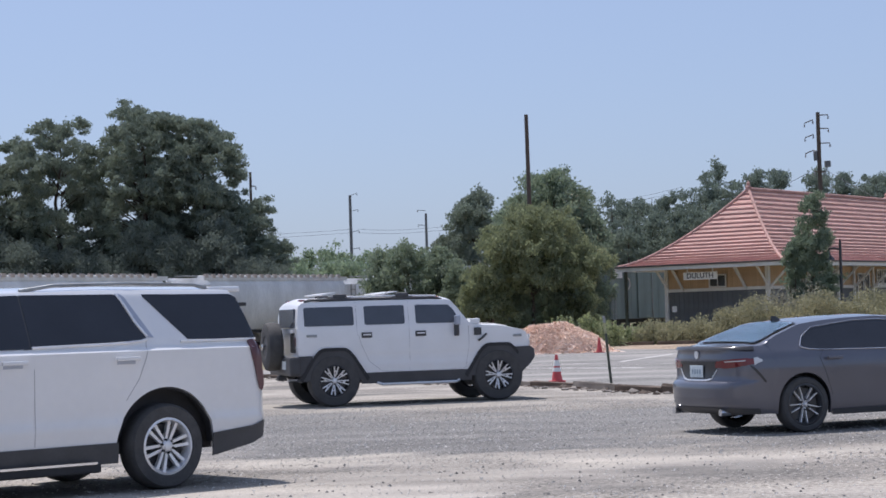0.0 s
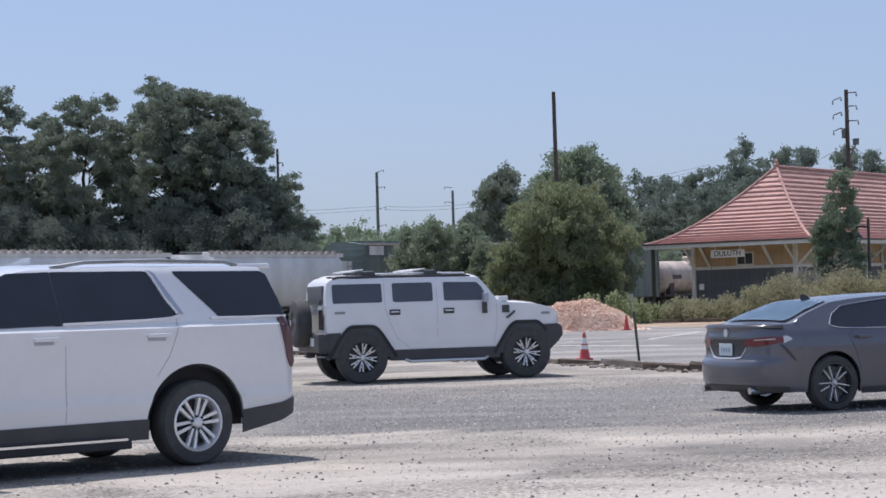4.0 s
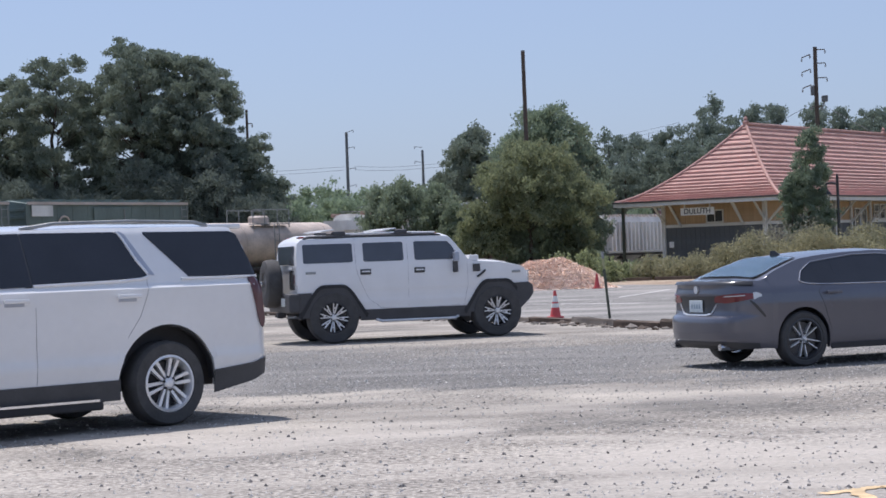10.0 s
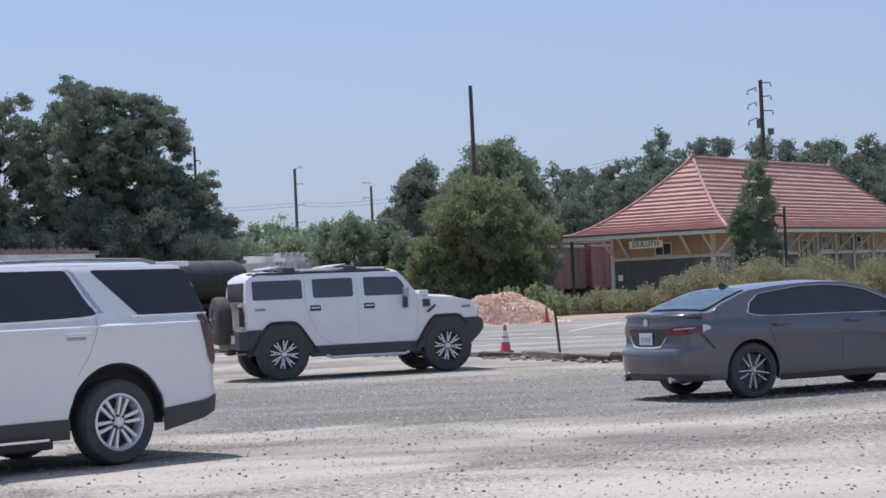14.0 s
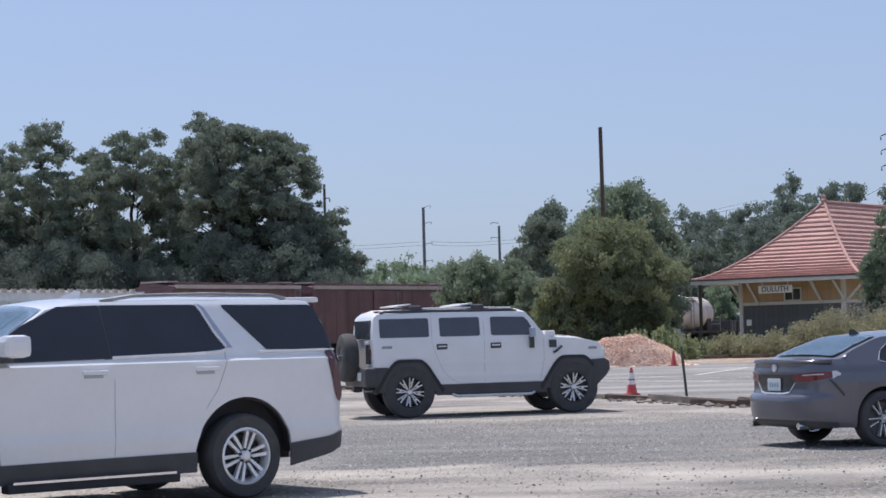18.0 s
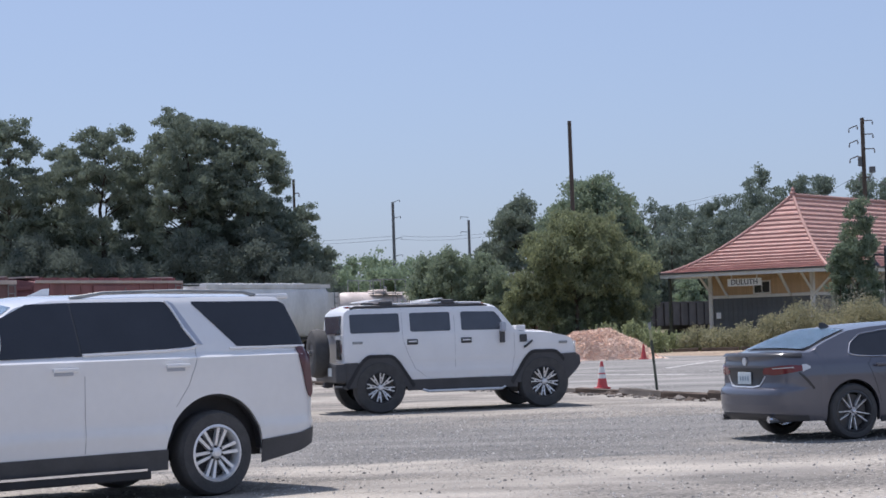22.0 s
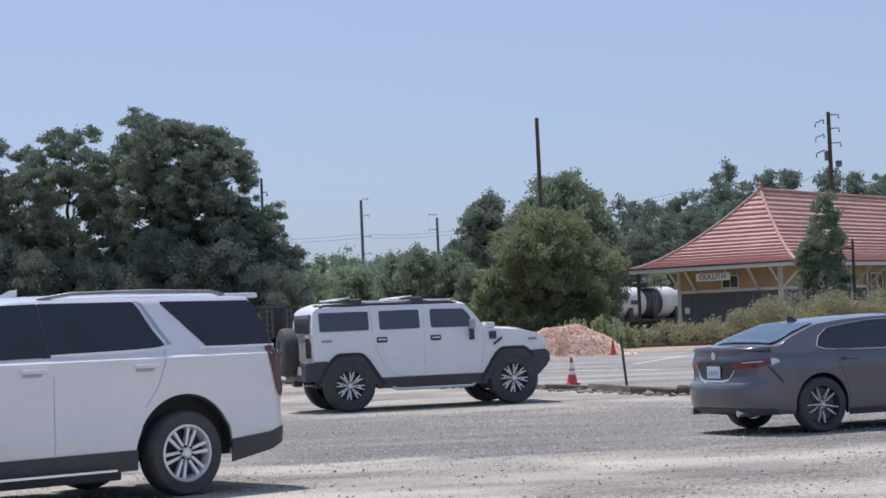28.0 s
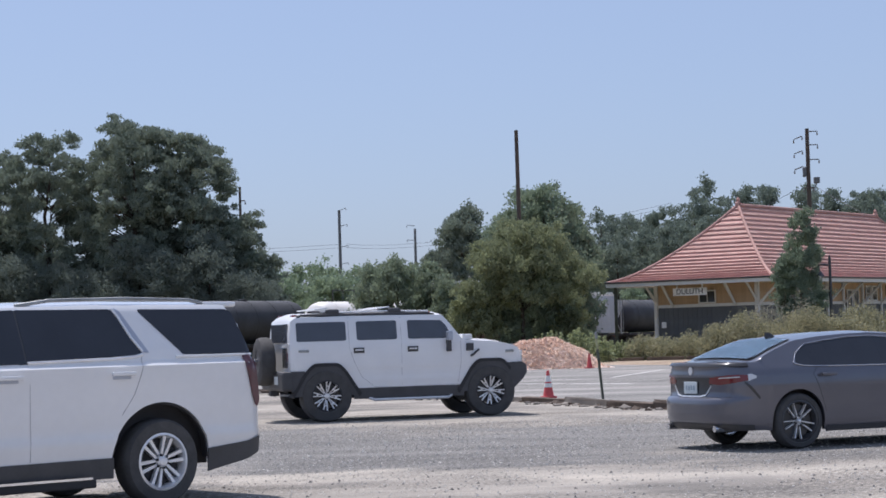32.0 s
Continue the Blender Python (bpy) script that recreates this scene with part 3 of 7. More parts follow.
    for i in range(1, 20):
        o = new("plank", pb.data)
        o.parent, o.matrix_local = base, pose(X0 - 0.008, Y0 + 0.2 + i * 0.31, 0.1, 0, 0, 90)
    for i in range(96):
        o = new("plank", pb.data)
        o.parent, o.matrix_local = base, pose(X0 + 0.2 + i * 0.31, Y0 - 0.008, 0.1)
    # white bands and corner posts
    part("band", boxed(X0 - 0.07, X0 + 0.03, Y0 - 0.02, Y1 + 0.02, BZ - 0.08, BZ + 0.10, 0.01), M["trim"], D, "white band between base and boarding")
    for xa, xb in ((X0 - 0.07, X0 + 5.4), (X0 + 7.2, X0 + 12.0), (X0 + 15.0, X1 + 0.07)):
        part("band", boxed(xa, xb, Y0 - 0.10, Y0 - 0.024, BZ - 0.08, BZ + 0.10, 0.01), M["trim"], D)
    for y in (Y0 - 0.02, Y1 + 0.02):
        part("corner_post", boxed(X0 - 0.13, X0 + 0.05, y - 0.11, y + 0.11, 0, WT, 0.012), M["trim"], D, "white corner post")

    def straight(px, py, dx, dy, z0=WT - 1.25, reach=1.3):
        bm = bmesh.new()
        tube(bm, (px, py, z0), (px + dx * reach, py + dy * reach, WT), 0.075, 0.075, 6)
        return part("brace", bm, M["trim"], D)

    for y in (Y0, Y1):
        straight(X0 - 0.1, y, -1, 0, WT - 1.0, 1.25)
    for y in (Y0 + 1.3, Y0 + 5.3):
        straight(X0 - 0.1, y, -1, 0)
        straight(X0 - 0.09, y, 0, 0.55)
    for x in (X0, X0 + 2.6, X0 + 5.4, X0 + 7.2, X0 + 9.6, X0 + 12.0, X0 + 15.0, X0 + 18.0, X0 + 21.0, X0 + 24.5, X1):
        part("stud", boxed(x - 0.10, x + 0.10, Y0 - 0.14, Y0 - 0.03, 0, WT, 0.01), M["trim"], D, "white wall post")
        straight(x, Y0 - 0.12, 0, -1)
    for x, y in ((0.35, LY - 0.35), (LX - 0.35, LY - 0.35)):
        ep = part("eave_post", boxed(x - 0.075, x + 0.075, y - 0.075, y + 0.075, 0, WT, 0.012), M["fence_green"], D, "dark painted eave post")
        part("post_base", boxed(x - 0.12, x + 0.12, y - 0.12, y + 0.12, 0.22, 1.0, 0.02), M["fence_green"], ep)
    # windows: end wall and long wall
    def window(cx, cy, w, z0, z1, end, cols, rows):
        W_ = part("window", boxed(-w / 2, w / 2, -0.03, 0.03, z0, z1), M["pane"], D, "dark window with white glazing bars")
        W_.matrix_local = pose(cx, cy, 0, 0, 0, 90 if end else 0)
        s = -1 if not end else 1
        y0, y1 = (0.034, 0.08) if end else (-0.08, -0.034)
        bm = bmesh.new()
        for x in (-w / 2 - 0.06, w / 2 - 0.02):
            box(bm, x, x + 0.08, y0, y1, z0 - 0.06, z1 + 0.06)
        for z in (z0 - 0.06, z1 - 0.02):
            box(bm, -w / 2 + 0.02, w / 2 - 0.02, y0, y1, z, z + 0.08)
        part("frame", bm, M["trim"], W_)
        for i in range(1, cols):
            x = -w / 2 + w * i / cols
            part("glazing_bar", boxed(x - 0.02, x + 0.02, y0, y1 - 0.012, z0 + 0.02, z1 - 0.02), M["trim"], W_)
        for i in range(1, rows):
            z = z0 + (z1 - z0) * i / rows
            part("glazing_bar", boxed(-w / 2 + 0.02, w / 2 - 0.02, y0, y1 - 0.016, z - 0.02, z + 0.02), M["trim"], W_)
        return W_
    window(X0 - 0.02, Y0 + 3.1, 1.0, 2.95, 3.6, True, 2, 1)
    for x in (X0 + 3.3, X0 + 4.6, X0 + 13.0, X0 + 14.0):
        window(x, Y0 - 0.02, 0.75, 1.2, 3.55, False, 1, 2)
    for x in (X0 + 8.0, X0 + 8.9, X0 + 16.0, X0 + 17.0, X0 + 22.0):
        window(x, Y0 - 0.02, 0.72, 2.95, 3.8, False, 1, 2)
    dr = part("door", boxed(X0 + 5.75, X0 + 6.85, Y0 - 0.06, Y0 + 0.02, 0, 2.15, 0.01), M["door_green"], D, "dark panelled door")
    part("door_frame", box(box(box(bmesh.new(), X0 + 5.6, X0 + 5.74, Y0 - 0.09, Y0 + 0.0, 0, 2.3), X0 + 6.86, X0 + 7.0, Y0 - 0.09, Y0, 0, 2.3), X0 + 5.6, X0 + 7.0, Y0 - 0.094, Y0 - 0.004, 2.3, 2.42), M["trim"], dr)
    part("door", boxed(X0 + 12.2, X0 + 14.8, Y0 - 0.06, Y0 + 0.02, 0, 1.1, 0.01), M["door_green"], D)
    # no hole here: a dark panel stands in for the bay's unlit inside
    part("opening", boxed(X0 + 19, X0 + 23.5, Y0 - 0.05, Y0 + 0.02, 0, 3.9), M["pane"], D, "dark panel in place of the unlit freight bay")
    # the name board on the end wall
    sg = part("name_board", boxed(X0 - 1.46, X0 - 1.40, Y0 + 2.42, Y0 + 4.56, 3.36, 3.79, 0.01), M["sign"], D, "white name board with dark capital letters")
    for y in (Y0 + 2.7, Y0 + 4.3):
        part("arm", boxed(X0 - 1.46, X0 - 1.41, y - 0.03, y + 0.03, 3.79, EZ - 0.1), M["trim"], sg)
    cu = bpy.data.curves.new("lettering", "FONT")
    cu.body, cu.size, cu.align_x, cu.align_y, cu.extrude = "DULUTH", 0.43, "CENTER", "CENTER", 0.008
    cu.materials.append(M["letter"])
    tx = new("lettering", cu)
    tx.parent = sg
    tx.matrix_local = pose(X0 - 1.475, Y0 + 3.49, 3.575, 90, 0, -90)
    # meter box on the corner post, platform
    part("notice", boxed(X0 - 0.16, X0 - 0.12, Y1 - 0.65, Y1 - 0.35, 1.55, 1.9, 0.01), M["sign"], D, "small pale notice")
    part("platform", boxed(0.3, LX - 0.3, 0.3, LY - 0.3, 0, 0.22, 0.02), M["kerb"], D, "low concrete platform")
    return D


depot()

# ---- the freight train ----
TRACK, HEAD, SPEED = (-6.4, 125.0), 33.0, 8.6      # a point of the track, its bearing from ahead, metres a second
RAIL = 0.17


def on_track(s):
    """The pose of a wagon whose middle is s metres along the track; +x looks away along it."""
    a = radians(HEAD)
    return pose(TRACK[0] + s * math.sin(a), TRACK[1] + s * math.cos(a), RAIL, 0, 0, 90 - HEAD)


def running_gear(w, length, deck=1.05):
    part("underframe", box(box(bmesh.new(), -length / 2 + 0.35, length / 2 - 0.35, -0.35, 0.35, deck - 0.35, deck, 0.02), -length / 2 + 0.4, length / 2 - 0.4, -1.35, 1.35, deck - 0.1, deck + 0.04), M["steel"], w, "dark steel underframe")
    for e in (-1, 1):
        x = e * (length / 2 - 2.0)
        bm = bmesh.new()
        for y in (-1.05, 1.05):
            box(bm, x - 1.25, x + 1.25, y - 0.07, y + 0.07, 0.38, 0.62, 0.02)
            box(bm, x - 0.4, x + 0.4, y - 0.06, y + 0.06, 0.24, 0.38)
        box(bm, x - 0.2, x + 0.2, -1.0, 1.0, 0.5, deck - 0.36)
        bogie = part("bogie", bm, M["steel"], w, "cast steel bogie")
        for dx in (-0.88, 0.88):
            bm = bmesh.new()
            for y in (-0.76, 0.76):
                tube(bm, (x + dx, y - 0.06, 0.46), (x + dx, y + 0.06, 0.46), 0.46, n=18)
            tube(bm, (x + dx, -0.75, 0.46), (x + dx, 0.75, 0.46), 0.08)
            part("wheelset", bm, M["steel"], bogie)
        part("coupler", box(box(bmesh.new(), e * (length / 2 - 0.4) - 0.45, e * (length / 2 - 0.4) + 0.45, -0.09, 0.09, 0.72, 0.95, 0.02), e * (length / 2) - 0.14, e * (length / 2) + 0.14, -0.16, 0.16, 0.68, 0.98, 0.03), M["rust"], w)


def ladder(w, x, y, z0, z1, along="x"):
    bm = bmesh.new()
    for d in (-0.22, 0.22):
        a = (x + d, y, z0) if along == "x" else (x, y + d, z0)
        tube(bm, a, (a[0], a[1], z1), 0.025, n=6)
    k = int((z1 - z0) / 0.38)
    for i in range(k + 1):
        z = z0 + i * 0.38
        a, b = ((x - 0.22, y, z), (x + 0.22, y, z)) if along == "x" else ((x, y - 0.22, z), (x, y + 0.22, z))
        tube(bm, a, b, 0.02, n=6)
    return part("ladder", bm, M["galv"], w)


def section_body(w, name, prof, x0, x1, material, label=""):
    """A body of one cross-section, from x0 to x1."""
    bm = bmesh.new()
    ends = []
    for x in (x0, x1):
        ends.append([bm.verts.new((x, y, z)) for y, z in prof])
    n = len(prof)
    for i in range(n):
        bm.faces.new((ends[0][i], ends[0][(i + 1) % n], ends[1][(i + 1) % n], ends[1][i]))
    bm.faces.new(ends[0])
    bm.faces.new(ends[1][::-1])
    return part(name, bm, material, w, label, smooth=35)


def covered_hopper(m, length, top, material, label, ribs=False, roofmat=None, curved=True, latches=True):
    w = thing("covered_hopper_wagon", m, label, "train wagon", "wagons of the freight train")
    running_gear(w, length)
    half, x = 1.52, length / 2 - 0.9
    side_top, shoulder = top - 0.42, top - 0.12
    if curved:
        prof = [(-1.25, 1.15), (-half, 1.6), (-half - 0.04, 2.4), (-half, side_top), (-1.3, shoulder), (-0.85, top), (0.85, top), (1.3, shoulder), (half, side_top), (half + 0.04, 2.4), (half, 1.6), (1.25, 1.15)]
    else:
        prof = [(-half, 1.15), (-half, side_top), (-1.42, shoulder), (-0.9, top), (0.9, top), (1.42, shoulder), (half, side_top), (half, 1.15)]
    section_body(w, "body", prof, -x + 0.9, x - 0.9, material, "")
    # sloped end sheets with the open end frames
    for e in (-1, 1):
        bm = bmesh.new()
        a = [bm.verts.new((e * (x - 0.9), y, z)) for y, z in ((-half, 1.9), (half, 1.9), (half, side_top), (-half, side_top))]
        b = [bm.verts.new((e * (x + 0.15), y, z)) for y, z in ((-half, side_top - 0.6), (half, side_top - 0.6), (half, side_top), (-half, side_top))]
        for f in ((a[0], a[1], b[1], b[0]), (b[0], b[1], b[2], b[3]), (a[2], a[3], b[3], b[2]), (a[0], b[0], b[3], a[3]), (a[1], a[2], b[2], b[1])):
            bm.faces.new(f)
        part("end_sheet", bm, material, w)
        for y in (-1.4, 1.4):
            part("end_post", tube(bmesh.new(), (e * (x + 0.1), y, 1.05), (e * (x + 0.1), y, side_top - 0.3), 0.06, n=6), material, w)
            part("end_brace", tube(bmesh.new(), (e * (x + 0.1), y, 1.1), (e * (x - 0.9), y, 2.3), 0.05, n=6), material, w)
        ladder(w, e * (x - 0.1), -half - 0.06, 1.1, side_top)
    for i in (-1, 0, 1):
        bm = bmesh.new()
        cx = i * (x * 0.58)
        t = [bm.verts.new((cx + sx * x * 0.27, sy * 1.1, 1.18)) for sx, sy in ((-1, -1), (1, -1), (1, 1), (-1, 1))]
        b = [bm.verts.new((cx + sx * 0.35, sy * 0.3, 0.42)) for sx, sy in ((-1, -1), (1, -1), (1, 1), (-1, 1))]
        for k in range(4):
            bm.faces.new((t[k], t[(k + 1) % 4], b[(k + 1) % 4], b[k]))
        bm.faces.new(b)
        part("chute", bm, material, w)
    if ribs:
        for i in range(int(2 * x / 0.62)):
            rx = -x + 0.9 + i * 0.62
            if rx > x - 0.9:
                break
            for y in (-half - 0.05, half + 0.05):
                part("rib", boxed(rx - 0.10, rx + 0.10, min(y, y * 1.16), max(y, y * 1.16), 1.3, side_top), material, w)
    # roof: running boards, hatch covers and their brackets along the edge
    rm = roofmat or material
    part("roof_edge", box(box(bmesh.new(), -x + 0.5, x - 0.5, -1.40, -1.32, shoulder - 0.06, shoulder + 0.16), -x + 0.5, x - 0.5, 1.32, 1.40, shoulder - 0.06, shoulder + 0.16), rm, w)
    part("running_board", boxed(-x, x, -0.32, 0.32, top + 0.10, top + 0.14), M["galv"], w)
    for i in range(int(2 * (x - 1) / 1.25)):
        hx = -x + 1.3 + i * 1.25
        part("hatch", boxed(hx - 0.48, hx + 0.48, -1.22, -0.62, top - 0.10, top + 0.12, 0.03), rm, w)
    if not latches:
        return w
    latch = part("hatch_latch", boxed(-0.13, 0.13, -1.44, -1.28, shoulder + 0.10, shoulder + 0.30), M["roof_pale"] if roofmat is None else rm, w)
    latch.matrix_local = pose(-x + 0.7, 0, 0)
    for i in range(1, int(2 * (x - 0.6) / 0.62)):
        o = new("hatch_latch", latch.data)
        o.parent, o.matrix_local = w, pose(-x + 0.7 + i * 0.62, 0, 0)
    part("band_plate", boxed(-x + 1.5, -x + 3.9, -half - 0.055, -half - 0.02, 2.5, 2.7), M["letter"], w, "dark bar of lettering")
    return w


def boxcar(m, length, top, material, label, marks="panels"):
    w = thing("boxcar_wagon", m, label, "train wagon", "wagons of the freight train")
    running_gear(w, length)
    x, half = length / 2 - 0.45, 1.5
    part("body", boxed(-x, x, -half, half, 1.0, top - 0.22, 0.03), material, w)
    bm = bmesh.new()
    v = [bm.verts.new(p) for p in ((-x, -half - 0.05, top - 0.22), (x, -half - 0.05, top - 0.22), (x, 0, top), (-x, 0, top), (-x, half + 0.05, top - 0.22), (x, half + 0.05, top - 0.22))]
    for f in ((0, 1, 2, 3), (3, 2, 5, 4), (0, 3, 4), (1, 5, 2), (0, 4, 5, 1)):
        bm.faces.new([v[i] for i in f])
    part("roof", bm, material, w)
    k = int(2 * x / 1.05)
    for i in range(k + 1):
        px = -x + 2 * x * i / k
        if abs(px) < 1.4:
            continue
        part("post", boxed(px - 0.06, px + 0.06, -half - (0.035 if marks == "panels" else 0.018), -half - 0.004, 1.02, top - 0.26), material, w)
        part("post", boxed(px - 0.06, px + 0.06, half + 0.004, half + 0.07, 1.02, top - 0.26), material, w)
    for i in range(k):
        px = -x + 2 * x * (i + 0.5) / k
        part("roof_rib", boxed(px - 0.05, px + 0.05, -half, half, top - 0.18, top + 0.03), material, w)
    d = part("sliding_door", boxed(-1.35, 1.35, -half - 0.11, -half - 0.03, 1.05, top - 0.4, 0.01), material, w)
    for z in (1.5, 2.2, 2.9, 3.5):
        part("door_rib", boxed(-1.3, 1.3, -half - 0.14, -half - 0.112, z, z + 0.08), material, d)
    part("door_bar", tube(bmesh.new(), (0.9, -half - 0.16, 1.1), (0.9, -half - 0.16, top - 0.5), 0.03, n=6), M["galv"], d)
    for e in (-1, 1):
        ladder(w, e * (x - 0.35), -half - 0.1, 1.0, 2.6 if e < 0 else top - 0.3)
        for z in np.linspace(1.3, top - 0.5, 9):
            part("end_corrugation", boxed(e * x - 0.06, e * x + 0.06, -half + 0.1, half - 0.1, z - 0.09, z + 0.09, 0.03), material, w)
    # near-side strip coloured pale to stand in for sun on the roof
    part("roof_edge", boxed(-x, x, -half - 0.10, -half - 0.052, top - (0.26 if marks else 0.32), top - 0.12), M["roof_pale"], w, "thin pale strip standing in for the sunlit roof")
    for e in (() if marks == "ring" else (-1, 1)):
        part("roof_plate", boxed(min(e * (x - 0.9), e * x), max(e * (x - 0.9), e * x), -0.9, 0.9, top + 0.02, top + 0.10), M["roof_pale"], w, "pale walkway plate on the roof end")
    if marks == "ring":
        part("emblem", lathe(bmesh.new(), [(0.36, -0.012), (0.45, -0.012), (0.45, 0.012), (0.36, 0.012)], 24, "y", pose(-x + 2.6, -half - 0.075, top - 1.25), True), M["roof_pale"], w, "pale ring emblem")
        part("panel", boxed(-x + 0.3, -x + 1.8, -half - 0.078, -half - 0.071, top - 0.85, top - 0.3), M["hopper_light"], w, "pale painted panel")
    elif marks == "panels":
        for z in (2.0, 1.65):
            part("mark", boxed(x - 4.4, x - 2.2, -half - 0.078, -half - 0.071, z, z + 0.2), M["roof_pale"], w, "pale bar of faded lettering")
    return w


def tank_car(m, length, top, material, label, bandmat=None, saddle=None, plain=False):
    w = thing("tank_wagon", m, label, "train wagon", "wagons of the freight train")
    running_gear(w, length)
    r = (top - 1.15) / 2
    zc, x = 1.15 + r, length / 2 - 0.8
    prof = [(0.0, -x), (r * 0.45, -x + 0.05), (r * 0.78, -x + 0.22), (r * 0.95, -x + 0.48), (r, -x + 0.8), (r, x - 0.8), (r * 0.95, x - 0.48), (r * 0.78, x - 0.22), (r * 0.45, x - 0.05), (0.0, x)]
    tank = part("tank", lathe(bmesh.new(), prof, 32, "x", pose(0, 0, zc)), material, w, "", smooth=40)
    for hx in np.linspace(-x + 1.4, x - 1.4, 5):
        part("seam", lathe(bmesh.new(), [(r - 0.01, -0.03), (r + 0.012, -0.03), (r + 0.012, 0.03), (r - 0.01, 0.03)], 32, "x", pose(hx, 0, zc), True), material, tank, "", smooth=40)
    if bandmat:
        part("band", lathe(bmesh.new(), [(r - 0.02, -1.35), (r + 0.016, -1.35), (r + 0.016, 1.35), (r - 0.02, 1.35)], 32, "x", pose(0, 0, zc), True), bandmat, tank, "broad black band round the tank", smooth=40)
    if plain:
        part("manhole", lathe(bmesh.new(), [(0.3, 0), (0.3, 0.12), (0.0, 0.14)], 14, m=pose(0, 0, top - 0.05)), material, w)
        for y in (-1, 1):
            part("sill", boxed(-x, x, y * 1.3 - 0.06, y * 1.3 + 0.06, 0.95, 1.12), M["steel"], w)
        return w
    k = 0.5 if saddle else 1.0
    dome = lathe(bmesh.new(), [(0.6, 0), (0.6, 0.42 * k), (0.5, 0.52 * k), (0.0, 0.54 * k)], 18, m=pose(0, 0, top - 0.12))
    part("dome", dome, bandmat or material, w, smooth=40)
    part("valve", tube(bmesh.new(), (0.9, 0, top - 0.1), (0.9, 0, top + 0.35), 0.09), M["galv"], w)
    bm = bmesh.new()
    for y in (-0.95, 0.95):
        for z in (top + 0.74,):
            tube(bm, (-1.7, y, z), (1.7, y, z), 0.03, n=6)
        for px in (-1.7, -0.6, 0.6, 1.7):
            tube(bm, (px, y, top - 0.3), (px, y, top + 0.74), 0.03, n=6)
    part("platform_rail", bm, M["galv"] if not bandmat else M["black"], w, "steel rail round the top platform")
    part("platform", box(box(bmesh.new(), -1.7, 1.7, -1.05, -0.62, top - 0.12, top - 0.07), -1.7, 1.7, 0.62, 1.05, top - 0.12, top - 0.07), M["galv"], w)
    for y in (-1, 1):
        part("sill", boxed(-x, x, y * 1.3 - 0.06, y * 1.3 + 0.06, 0.95, 1.12), M["steel"], w)
        ladder(w, 0.0, y * (r + 0.08), 1.1, top - 0.1)
    for e in (-1, 1):
        part("saddle", boxed(e * (x - 1.2) - 0.35, e * (x - 1.2) + 0.35, -1.2, 1.2, 0.95, zc - 0.35, 0.03), M["steel"], w)
        bm = bmesh.new()
        for y in (-1.35, 1.35):
            tube(bm, (e * (x + 0.3), y, 1.05), (e * (x + 0.3), y, 2.1), 0.03, n=6)
        for z in (1.6, 2.1):
            tube(bm, (e * (x + 0.3), -1.35, z), (e * (x + 0.3), 1.35, z), 0.03, n=6)
        part("end_rail", bm, M["galv"], w)
    part("mark", boxed(-x + 1.2, -x + 2.6, -r - 0.03, -r + 0.02, zc - 0.12, zc + 0.2), M["letter"], w, "dark block of lettering")
    return w


def gondola(m, length, top, label):
    w = thing("gondola_wagon", m, label, "train wagon", "wagons of the freight train")
    running_gear(w, length)
    x, half = length / 2 - 0.4, 1.5
    part("floor", boxed(-x, x, -half, half, 1.05, 1.15), M["gondola"], w)
    for y in (-half, half):
        part("side", boxed(-x, x, y - 0.05, y + 0.05, 1.0, top, 0.01), M["gondola"], w)
        part("top_rail", boxed(-x, x, y - 0.09, y + 0.09, top, top + 0.12, 0.02), M["gondola"], w)
        k = int(2 * x / 1.3)
        for i in range(k + 1):
            px = -x + 2 * x * i / k
            s = -1 if y < 0 else 1
            part("post", boxed(px - 0.08, px + 0.08, min(y + s * 0.052, y + s * 0.16), max(y + s * 0.052, y + s * 0.16), 1.0, top), M["gondola"], w)
    for e in (-1, 1):
        part("end", boxed(e * x - 0.06, e * x + 0.06, -half, half, 1.0, top + 0.05), M["gondola"], w)
        ladder(w, e * (x - 0.4), -half - 0.2, 1.0, top)
    part("mark", boxed(-x + 2.0, -x + 3.4, -half - 0.07, -half - 0.052, 1.7, 2.0), M["hopper_light"], w, "pale block of lettering")
    return w


WAGONS = []


